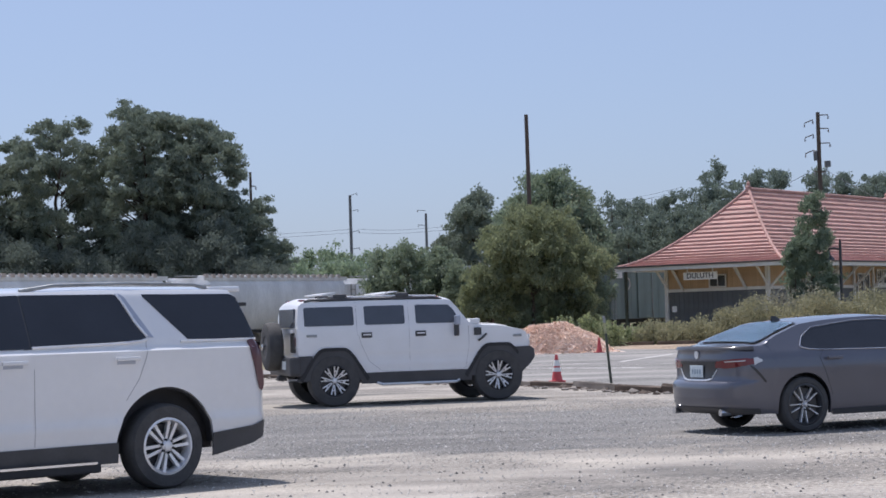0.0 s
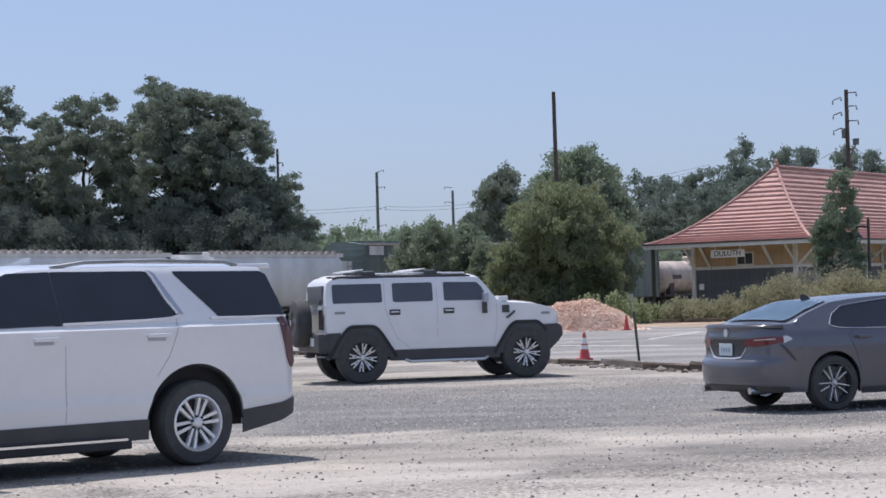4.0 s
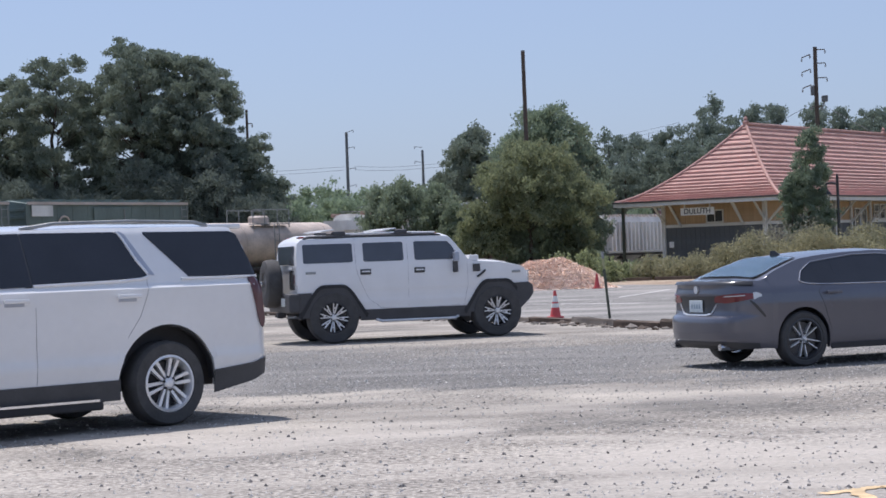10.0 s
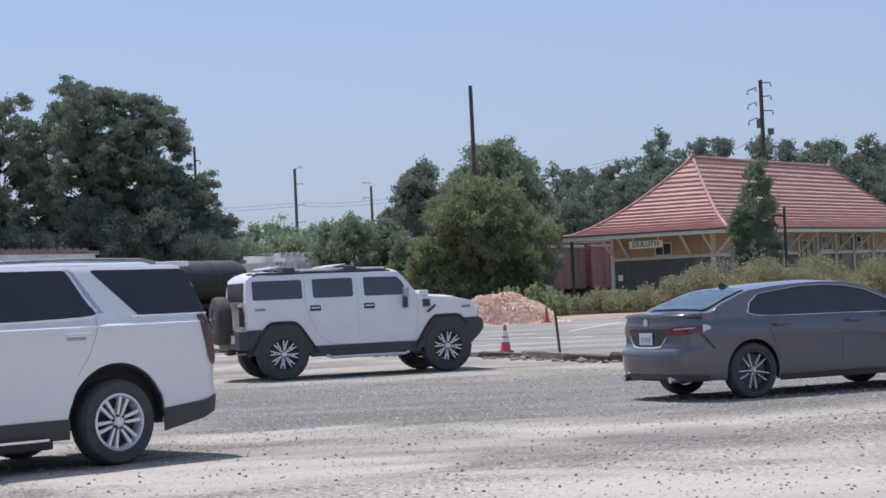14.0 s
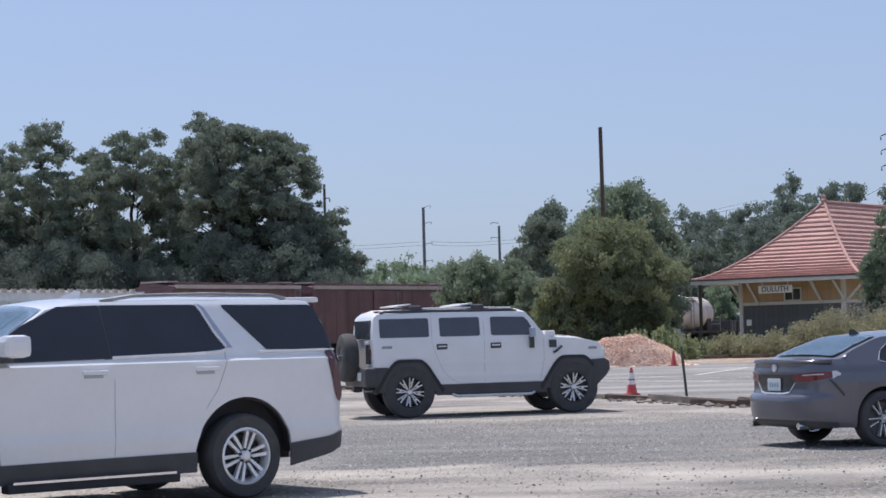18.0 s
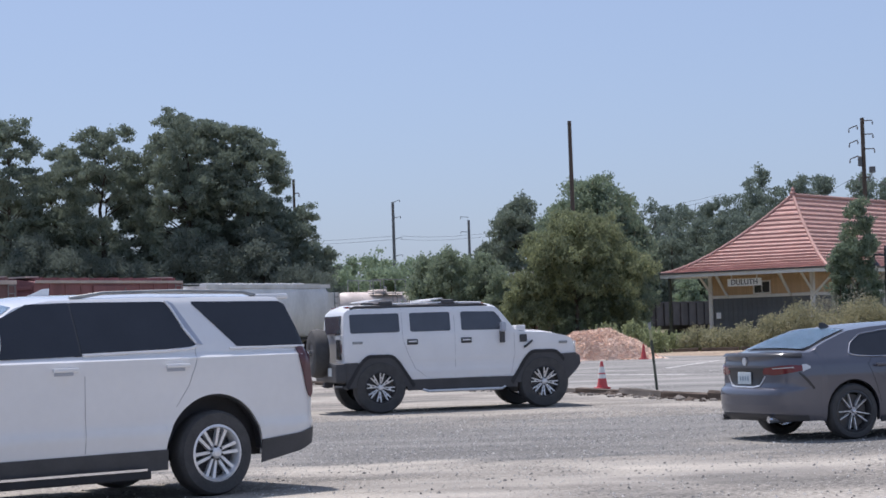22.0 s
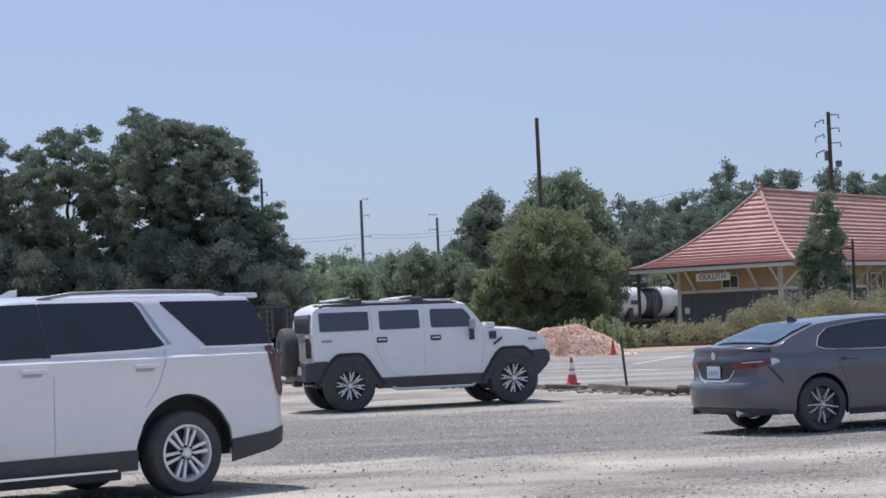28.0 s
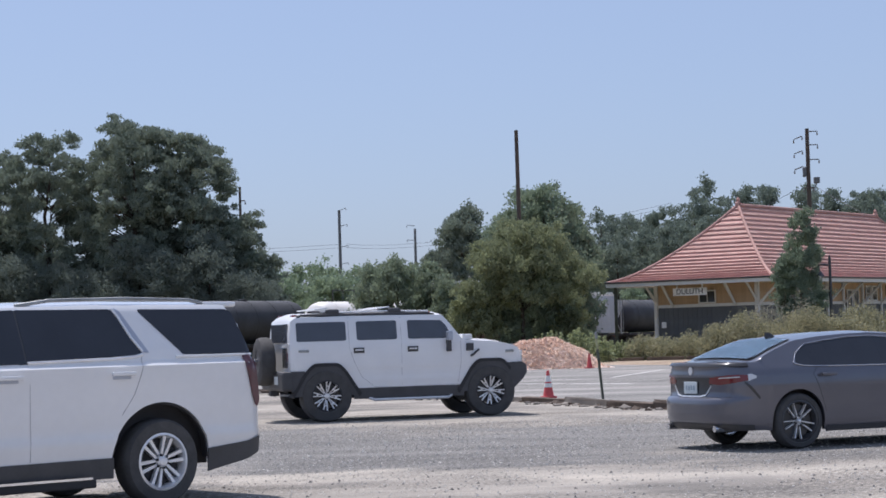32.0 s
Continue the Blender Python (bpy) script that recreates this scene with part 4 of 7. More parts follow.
def consist():
    """The wagons in running order; each with the seconds at which its two ends pass the track's named point."""
    order = [
        ("hopper", -5.5, -3.74), ("hopper", -3.71, -1.87), ("hopper", -1.84, 0.05), ("hopper", 0.08, 1.91), ("hopper", 1.94, 3.69),
        ("green", 3.72, 5.12), ("green", 5.16, 6.65), ("green", 6.69, 8.22),
        ("tank", 8.25, 9.98), ("rusty", 10.01, 12.00), ("black", 12.03, 13.54), ("ribbed", 13.57, 15.24),
        ("brown", 15.28, 16.58), ("brown", 16.61, 18.33), ("red", 18.37, 19.72), ("round", 19.75, 21.35), ("white", 21.38, 22.52),
        ("low", 22.55, 24.32), ("gondola", 24.35, 26.90), ("gondola", 26.93, 28.89), ("gondola", 28.92, 30.30),
        ("black", 30.33, 31.70), ("banded", 31.74, 33.10), ("banded", 33.13, 34.20), ("dull", 34.24, 36.27), ("black", 36.31, 37.9), ("black", 37.94, 39.5),
    ]
    for kind, t0, t1 in order:
        n, mid = (t1 - t0) * SPEED, (t0 + t1) / 2 * SPEED
        m = on_track(mid)
        if kind == "hopper":
            w = covered_hopper(m, n, 4.12, M["hopper_grey"], "pale grey covered hopper wagon with hatches along its roof")
        elif kind == "dull":
            # the lighter roof material puts sunlight on the fittings by colour
            w = covered_hopper(m, n, 4.02, M["hopper_dull"], "dull grey covered hopper wagon, roof fittings paled to look sunlit", roofmat=M["hopper_light"], curved=False)
        elif kind == "rusty":
            w = covered_hopper(m, n, 4.22, M["hopper_light"], "off-white covered hopper wagon with a rusty roof", roofmat=M["rust_roof"], curved=False)
        elif kind == "ribbed":
            w = covered_hopper(m, n, 3.88, M["hopper_light"], "off-white covered hopper wagon with upright ribs", ribs=True, curved=False)
        elif kind == "round":
            w = covered_hopper(m, n, 4.06, M["hopper_grey"], "grey round-sided covered hopper wagon", latches=False)
        elif kind == "green":
            w = boxcar(m, n, 4.92, M["box_green"], "dull grey-green boxcar wagon with ribbed sides", "ring")
        elif kind == "brown":
            w = boxcar(m, n, 4.42, M["box_brown"], "red-brown boxcar wagon with ribbed sides", "")
        elif kind == "tank":
            w = tank_car(m, n, 3.70, M["tank_stain"], "dirty white tank wagon with a railed platform")
        elif kind == "white":
            w = tank_car(m, n, 3.68, M["tank_tan"], "pale tan tank wagon with stains", saddle=1)
        elif kind == "banded":
            w = tank_car(m, n, 3.60, M["tank_white"], "white tank wagon with a broad black band", bandmat=M["tank_black"])
        elif kind == "black":
            w = tank_car(m, n, 3.50 if n < 10 else 3.66, M["tank_black"], "short dark grey tank wagon" if n < 10 else "black tank wagon with a low manhole", plain=True)
        elif kind == "red":
            w = boxcar(m, n, 4.42, M["box_red"], "faded red boxcar wagon with pale lettering panels")
        elif kind == "low":
            w = gondola(m, n, 1.74, "very low dark gondola wagon")
        else:
            w = gondola(m, n, 2.66, "dark low-sided gondola wagon with ribbed sides")
        WAGONS.append((w, mid))


consist()


def track():
    a = radians(HEAD)
    t = thing("railway_track", pose(TRACK[0], TRACK[1], 0, 0, 0, 90 - HEAD), "railway track with steel rails on wooden sleepers and ballast", "railway track", kind="structure")
    bm = bmesh.new()
    v = [bm.verts.new(p) for x in (-180, 400) for p in ((x, -2.6, -0.01), (x, -1.7, 0.035), (x, 1.7, 0.035), (x, 2.6, -0.01))]
    for i in range(3):
        bm.faces.new((v[i], v[i + 1], v[i + 5], v[i + 4]))
    part("ballast", bm, M["ballast"], t)
    for y in (-0.75, 0.75):
        part("rail", box(box(bmesh.new(), -180, 400, y - 0.035, y + 0.035, 0.13, 0.17), -180, 400, y - 0.07, y + 0.07, 0.06, 0.075), M["rust"], t)
    bm = bmesh.new()
    for i in range(240):
        x = -60 + i * 0.6
        box(bm, x - 0.12, x + 0.12, -1.3, 1.3, 0.02, 0.058)
    tagged(part("sleepers", bm, M["timber"], t), kind="stuff")


track()

# ---- vehicles ----
def arch_rise(d, r, flat):
    """Height of a square wheel arch with rounded shoulders, d from its middle."""
    a = (r - abs(d)) * 1.56
    h = max(0.0, 0.5 - abs(a - flat) / 0.36)
    return max(0.0, min(a, flat) - 0.18 * h * h)


class Shell:
    """A car body as a skin over stations along x: low edge, high edge, half width by place and height, and a crowned top."""

    def __init__(self, low, high, plan, section, crown):
        self.low, self.high, self.plan, self.section, self.crown = low, high, plan, section, crown

    def y(self, x, z):
        return lerp(x, self.plan) * lerp(z, self.section)

    def top(self, x, y):
        zh = lerp(x, self.high)
        w = max(0.05, self.y(x, zh))
        return zh + lerp(x, self.crown) * (1 - min(1, abs(y) / w) ** 2.4)

    def skin(self, xs, arches, name, material, parent, nz=16, ny=8, label="", knots=()):
        bm = bmesh.new()
        rows = []
        for x in xs:
            zl, zh = lerp(x, self.low), lerp(x, self.high)
            for cx, cz, r, *flat in arches:
                if abs(x - cx) < r:
                    zl = max(zl, cz + (arch_rise(x - cx, r, flat[0]) if flat else math.sqrt(r * r - (x - cx) ** 2)))
            zl = min(zl, zh - 0.02)
            half = [(self.y(x, zl) - 0.05, zl)]
            ks = [zl] + [max(zl + 0.002 * (i + 1), min(k, zh - 0.002 * (len(knots) - i))) for i, k in enumerate(knots)] + [zh]
            zs = [zl]
            for a, b in zip(ks, ks[1:]):
                n = 2 if len(ks) == 4 and a == ks[1] else nz // (len(ks) - 1)
                zs += [a + (b - a) * (i + 1) / n for i in range(n)]
            half += [(self.y(x, z), z) for z in zs]
            w = half[-1][0]
            half += [(w * (1 - k / ny), self.top(x, w * (1 - k / ny))) for k in range(1, ny + 1)]
            pts = [(x, y, z) for y, z in half] + [(x, -y, z) for y, z in half[-2::-1]]
            rows.append([bm.verts.new(p) for p in pts])
        for a, b in zip(rows, rows[1:]):
            for i in range(len(a) - 1):
                bm.faces.new((a[i], a[i + 1], b[i + 1], b[i]))
        for r in (rows[0], rows[-1]):
            bm.faces.new(r)
        return part(name, bm, material, parent, label, smooth=38)

    def patch(self, side, cols, off, name, material, parent, label="", nz=5, dense=4, thick=0.012):
        """A piece that follows the side: columns of (x, low z, high z). side: 1 left, -1 right."""
        pts = []
        for (xa, la, ha), (xb, lb, hb) in zip(cols, cols[1:]):
            for k in range(dense):
                t = k / dense
                pts.append((xa + (xb - xa) * t, la + (lb - la) * t, ha + (hb - ha) * t))
        pts.append(cols[-1])
        bm = bmesh.new()
        grids = []
        for o in (off, off - thick):
            grids.append([[bm.verts.new((x, side * (self.y(x, l + (h - l) * j / nz) + o), l + (h - l) * j / nz)) for j in range(nz + 1)] for x, l, h in pts])
        for g in grids:
            for a, b in zip(g, g[1:]):
                for j in range(nz):
                    bm.faces.new((a[j], a[j + 1], b[j + 1], b[j]))
        g0, g1 = grids
        rim = lambda g: [c[0] for c in g] + g[-1][1:] + [c[-1] for c in g[-2::-1]] + g[0][-2:0:-1]
        r0, r1 = rim(g0), rim(g1)
        for i in range(len(r0)):
            j = (i + 1) % len(r0)
            try:
                bm.faces.new((r0[i], r0[j], r1[j], r1[i]))
            except ValueError:
                pass
        return part(name, bm, material, parent, label, smooth=40)

    def lid(self, x0, x1, w0, w1, off, name, material, parent, label="", n=8):
        """A piece that follows the top, such as a windscreen: from x0 to x1, with half widths as fractions of the body's."""
        bm = bmesh.new()
        g = []
        for i in range(n + 1):
            x = x0 + (x1 - x0) * i / n
            f = w0 + (w1 - w0) * i / n
            w = self.y(x, lerp(x, self.high)) * f
            g.append([bm.verts.new((x, w * (-1 + 2 * j / n), self.top(x, w * (-1 + 2 * j / n)) + off)) for j in range(n + 1)])
        for a, b in zip(g, g[1:]):
            for j in range(n):
                bm.faces.new((a[j], a[j + 1], b[j + 1], b[j]))
        bmesh.ops.solidify(bm, geom=bm.faces[:], thickness=0.012)
        return part(name, bm, material, parent, label, smooth=40)


def stations(x0, x1, arches, step=0.1):
    xs = set(np.round(np.arange(x0, x1, step), 3)) | {x0, x1}
    for cx, cz, r, *flat in arches:
        if flat:
            xs |= {round(cx - r + flat[0] / 1.56, 4), round(cx + r - flat[0] / 1.56, 4)}
        for a in np.linspace(0, math.pi, 25):
            xs.add(round(cx + r * 0.999 * math.cos(a), 4))
        xs |= {round(cx - r - 0.004, 4), round(cx + r + 0.004, 4)}
    return sorted(xs)


def lip(parent, shell, side, cx, cz, r, wide, material, off=0.02, name="arch_trim"):
    """The trim round a wheel arch."""
    bm = bmesh.new()
    rings = []
    for i in range(25):
        a = math.pi * i / 24
        ring = []
        for rr, o in ((r - 0.02, -0.10), (r - 0.02, off), (r + wide, off), (r + wide, -0.03)):
            x, z = cx + rr * math.cos(a), max(0.30, cz + rr * math.sin(a))
            ring.append(bm.verts.new((x, side * (shell.y(x, max(z, 0.5)) + o), z)))
        rings.append(ring)
    for a, b in zip(rings, rings[1:]):
        for j in range(4):
            bm.faces.new((a[j], a[(j + 1) % 4], b[(j + 1) % 4], b[j]))
    bm.faces.new(rings[0])
    bm.faces.new(rings[-1][::-1])
    return part(name, bm, material, parent, smooth=40)


def flare(parent, s, cx, cz, r, up, ahead=1.0):
    """The broad black flare of a square wheel arch, reaching in over the tyre."""
    bm = bmesh.new()
    rings = []
    for i in range(25):
        d = r * (-1 + (1 + ahead) * i / 24)
        z = cz + arch_rise(d, r, up)
        rings.append([bm.verts.new((cx + d * (1 - o), s * y, z - o)) for o, y in ((0.05, 0.70), (0.05, 0.985), (-0.012, 0.988), (-0.012, 0.80))])
    for a, b in zip(rings, rings[1:]):
        for j in range(4):
            bm.faces.new((a[j], a[(j + 1) % 4], b[(j + 1) % 4], b[j]))
    bm.faces.new(rings[0])
    bm.faces.new(rings[-1][::-1])
    return part("arch_flare", bm, M["flare_black"], parent)


def wheel(parent, x, y, r, width, rim_r, style, rim_mat, back_mat, turn=0, ring_mat=None):
    """A wheel at (x, y): tyre, rim with its spokes, hub, disc. Its face looks to the outside."""
    s = 1 if y > 0 else -1
    e = new("wheel")
    e.empty_display_size = 0.1
    e.parent = parent
    e.matrix_local = pose(x, y, r, 0, turn, 0)
    h = width / 2
    part("tyre", lathe(bmesh.new(), [(rim_r, -h * 0.85), (rim_r + 0.02, -h), (r * 0.93, -h * 0.98), (r * 0.985, -h * 0.75), (r, -h * 0.4), (r, h * 0.4), (r * 0.985, h * 0.75), (r * 0.93, h * 0.98), (rim_r + 0.02, h), (rim_r, h * 0.85)], 40, "y", closed=True), M["rubber"], e, smooth=40)
    bm = bmesh.new()
    o = s * h * 0.92
    lathe(bm, [(rim_r + 0.012, o), (rim_r - 0.012, o + s * 0.006), (rim_r - 0.03, o - s * 0.03), (rim_r - 0.035, -o * 0.8), (rim_r - 0.005, -o)], 40, "y", closed=True)
    part("rim", bm, ring_mat or rim_mat, e, smooth=40)
    part("brake_disc", lathe(bmesh.new(), [(0.0, -0.02), (rim_r - 0.045, -0.02), (rim_r - 0.045, 0.02), (0.0, 0.02)], 30, "y", pose(0, o * 0.1, 0)), back_mat, e)

    def spoke(a, w0, w1, r0, r1, d0, d1, skew=0.0):
        b = bmesh.new()
        vs = []
        for rr, w, d, k in ((r0, w0, d0, 0), (r1, w1, d1, skew)):
            for q in (-1, 1):
                for dy in (d, d - s * 0.045):
                    vs.append(b.verts.new((rr * math.cos(a + k) - q * w * math.sin(a + k), dy, rr * math.sin(a + k) + q * w * math.cos(a + k))))
        for f in ((0, 2, 6, 4), (1, 5, 7, 3), (0, 4, 5, 1), (2, 3, 7, 6), (0, 1, 3, 2), (4, 6, 7, 5)):
            b.faces.new([vs[i] for i in f])
        part("spoke", b, rim_mat, e)

    f = o - s * 0.02
    if style == "six_double":
        for i in range(6):
            a = 2 * math.pi * i / 6
            for q in (-1, 1):
                spoke(a + q * 0.34, 0.013, 0.017, 0.06, rim_r - 0.015, f - s * 0.01, f + s * 0.002, -q * 0.17)
    elif style == "split":
        for i in range(8):
            a = 2 * math.pi * i / 8
            for q in (-1, 1):
                spoke(a + q * 0.10, 0.008, 0.010, 0.05, rim_r - 0.012, f - s * 0.02, f + s * 0.015, q * 0.04)
            spoke(a, 0.034, 0.034, rim_r * 0.58, rim_r * 0.68, f, f + s * 0.004)
    else:
        for i in range(10):
            a = 2 * math.pi * i / 10
            spoke(a, 0.007, 0.0045, 0.025, rim_r + 0.004, f - s * 0.015, f + s * 0.004, 0.10 if i % 2 else -0.10)
    h = {"six_double": 0.7, "ten": 0.34, "split": 0.65}.get(style, 1.0)
    part("hub", lathe(bmesh.new(), [(0.085 * h, -0.02), (0.08 * h, 0.02), (0.05 * h, 0.035), (0.0, 0.038)] if s > 0 else [(0.0, -0.038), (0.05 * h, -0.035), (0.08 * h, -0.02), (0.085 * h, 0.02)], 18, "y", pose(0, f - s * 0.01, 0)), rim_mat, e)
    for i in range(6):
        a = 2 * math.pi * (i + 0.5) / 6
        part("lug_nut", lathe(bmesh.new(), [(0.0, -0.012), (0.012, -0.012), (0.012, 0.012), (0.0, 0.012)], 6, "y", pose(0.062 * math.cos(a), f + s * 0.006, 0.062 * math.sin(a))), back_mat, e)
    return e


def handle(parent, shell, side, x, z, n, material):
    bm = boxed(x - n / 2, x + n / 2, -0.018, 0.018, z - 0.018, z + 0.02, 0.012, pose(0, side * (shell.y(x, z) + 0.045), 0))
    return part("door_handle", bm, material, parent)


def seam(parent, shell, side, pts, w=0.003, material="seam"):
    """A dark shut line along a run of (x, z) points."""
    bm = bmesh.new()
    p3 = []
    for (xa, za), (xb, zb) in zip(pts, pts[1:]):
        for k in range(5):
            t = k / 5
            x, z = xa + (xb - xa) * t, za + (zb - za) * t
            p3.append((x, side * (shell.y(x, z) + 0.001), z))
    x, z = pts[-1]
    p3.append((x, side * (shell.y(x, z) + 0.001), z))
    return part("shut_line", pipe(bm, p3, w, 5), M[material], parent)


def large_suv():
    """White full-size family SUV."""
    C = thing("large_suv", pose(-3.29, 20.06, 0, 0, 0, 220.5), "white full-size SUV with dark tinted windows, parked on gravel", "car")
    S = Shell(low=[(-1.23, 0.56), (-1.15, 0.45), (-0.5, 0.36), (0.6, 0.40), (2.5, 0.40), (3.5, 0.36), (4.05, 0.4)],
              high=[(-1.23, 0.80), (-1.205, 0.95), (-1.155, 1.05), (-1.115, 1.36), (-1.055, 1.60), (-0.99, 1.83), (-0.92, 1.885), (0.6, 1.90), (1.6, 1.88), (1.95, 1.83), (2.95, 1.27), (3.7, 1.20), (3.98, 1.08), (4.05, 0.8)],
              plan=[(-1.23, 0.85), (-1.18, 0.935), (-1.05, 0.985), (-0.6, 1.01), (0.5, 1.02), (2.4, 1.02), (3.3, 1.0), (3.8, 0.93), (4.05, 0.72)],
              section=[(0.3, 0.945), (0.5, 0.965), (0.645, 0.992), (0.685, 0.975), (0.9, 0.988), (1.2, 0.998), (1.314, 1.0), (1.350, 0.953), (1.45, 0.920), (1.85, 0.738), (1.92, 0.68)],
              crown=[(-1.23, 0.01), (-1.0, 0.05), (1.6, 0.06), (2.95, 0.05), (4.05, 0.02)])
    A = [(0, 0.42, 0.545), (3.07, 0.42, 0.545)]
    S.skin(stations(-1.23, 4.05, A), A, "body", M["white_paint"], C, nz=60, knots=(1.314, 1.350))
    part("underbody", box(box(box(bmesh.new(), -1.15, 3.9, -0.62, 0.62, 0.34, 1.0), -0.62, 0.62, -0.80, 0.80, 0.5, 1.05), 2.45, 3.7, -0.80, 0.80, 0.5, 1.05), M["flare_black"], C)
    for s in (1, -1):
        S.patch(s, [(-1.09, 1.40, 1.43), (-1.045, 1.395, 1.60), (-0.985, 1.395, 1.81), (-0.92, 1.395, 1.84), (-0.29, 1.41, 1.845), (0.09, 1.825, 1.85)], 0.006, "quarter_window", M["car_glass"], C, "dark tinted rear side window")
        S.patch(s, [(0.17, 1.415, 1.435), (0.22, 1.40, 1.52), (0.36, 1.385, 1.835), (0.42, 1.383, 1.855), (1.40, 1.368, 1.86)], 0.006, "rear_door_window", M["car_glass"], C, "dark tinted door window")
        S.patch(s, [(1.42, 1.368, 1.86), (1.85, 1.362, 1.85), (2.25, 1.358, 1.68), (2.62, 1.355, 1.47), (2.8, 1.35, 1.37)], 0.006, "front_door_window", M["car_glass"], C, "dark tinted door window")
        part("belt_ledge", pipe(bmesh.new(), [(x, s * (S.y(x, 1.39) + 0.006), 1.39) for x in (-0.20, -0.27, -0.5, -0.8, -1.0, -1.10)], 0.013), M["white_paint"], C)
        part("window_trim", pipe(bmesh.new(), [(x, s * (S.y(x, z) + 0.004), z) for x, z in ((0.385, 1.86), (0.34, 1.79), (0.25, 1.58), (0.165, 1.45), (0.17, 1.422), (0.24, 1.404), (0.5, 1.388), (1.4, 1.374))], 0.014), M["alloy"], C, "grey metal trim round the rear door window")
        S.patch(s, [(0.095, 1.435, 1.445), (0.165, 1.445, 1.575), (0.30, 1.705, 1.83), (0.345, 1.79, 1.86), (0.385, 1.855, 1.862)], 0.008, "pillar_trim", M["grey_trim"], C, "blue-grey pillar trim")
        S.patch(s, [(1.34, 1.365, 1.855), (1.48, 1.36, 1.855)], 0.003, "door_pillar", M["gloss_black"], C)
        S.patch(s, [(0.53, 0.28, 0.47), (2.54, 0.28, 0.46)], 0.016, "sill_cladding", M["black"], C, "black sill cladding")
        S.patch(s, [(-1.215, 0.45, 0.60), (-1.0, 0.37, 0.545), (-0.53, 0.28, 0.50)], 0.016, "bumper_valance", M["black"], C, "black lower bumper")
        S.patch(s, [(-1.175, 0.93, 0.98), (-1.145, 0.88, 1.16), (-1.115, 0.90, 1.34), (-1.075, 0.98, 1.385), (-1.03, 1.14, 1.39), (-0.985, 1.30, 1.392)], 0.014, "tail_lamp", M["red_dark"], C, "dark red tail lamp")
        for x in (0.44, 1.62):
            handle(C, S, s, x, 1.245, 0.26, M["white_paint"])
            # grey strip put in for the shade below the handle
            part("handle_recess", boxed(x - 0.10, x + 0.10, min(s * 1.0, s * 1.022), max(s * 1.0, s * 1.022), 1.195, 1.228, 0.006), M["grey_trim"], C, "grey strip in place of the shade under the door handle")
        seam(C, S, s, [(1.40, 0.48), (1.405, 1.34)])
        seam(C, S, s, [(0.44, 0.86), (0.30, 1.05), (0.22, 1.25), (0.18, 1.40)])
        lip(C, S, s, 0, 0.42, 0.545, -0.006, M["flare_black"], -0.02)
        lip(C, S, s, 3.07, 0.42, 0.545, -0.006, M["flare_black"], -0.02)
        part("running_board", box(bmesh.new(), 0.75, 2.5, s * 0.98 - 0.07, s * 0.98 + 0.07, 0.21, 0.30, 0.02), M["flare_black"], C)
        part("step_trim", box(bmesh.new(), 0.8, 2.45, s * 1.055 - 0.006, s * 1.055 + 0.006, 0.29, 0.312), M["chrome"], C)
        bm = bmesh.new()
        pipe(bm, [(-0.72, s * 0.66, 1.90), (-0.55, s * 0.665, 1.935), (0.2, s * 0.67, 1.955), (1.0, s * 0.67, 1.945), (1.35, s * 0.665, 1.90)], 0.018, 8)
        part("roof_rail", bm, M["galv"], C, "grey roof rail")
        # mirror
        mi = part("door_mirror", boxed(2.36, 2.60, min(s * 1.06, s * 1.30), max(s * 1.06, s * 1.30), 1.40, 1.60, 0.06), M["white_paint"], C)
        part("mirror_arm", boxed(2.44, 2.56, min(s * 0.95, s * 1.1), max(s * 0.95, s * 1.1), 1.36, 1.42, 0.01), M["black"], mi)
        for x in (0.0, 3.07):
            wheel(C, x, s * 0.885, 0.405, 0.27, 0.262, "six_double", M["alloy"], M["flare_black"], 12)
    S.lid(1.98, 2.92, 0.93, 0.95, 0.008, "windscreen", M["screen"], C, "windscreen")
    part("roof_spoiler", boxed(-1.09, -0.70, -0.700, 0.700, 1.862, 1.914, 0.02), M["white_paint"], C, "white roof spoiler")
    bm = bmesh.new()
    v = [bm.verts.new(p) for p in ((1.22, -0.03, 1.93), (1.22, 0.03, 1.93), (1.47, 0.0, 1.93), (1.20, -0.012, 2.015), (1.20, 0.012, 2.015), (1.27, 0.0, 2.01))]
    for f in ((0, 2, 1), (0, 1, 4, 3), (3, 4, 5), (0, 3, 5, 2), (1, 2, 5, 4)):
        bm.faces.new([v[i] for i in f])
    part("aerial", bm, M["white_paint"], C, "white fin aerial")
    part("rear_bumper", boxed(-1.25, -1.12, -0.80, 0.80, 0.47, 0.62, 0.04), M["black"], C)
    part("tailgate_window", boxed(-1.11, -1.075, -0.62, 0.62, 1.42, 1.55, 0.005), M["tint"], C)
    part("rear_plate", boxed(-1.238, -1.215, -0.15, 0.15, 0.74, 0.86), M["plate"], C)
    return C


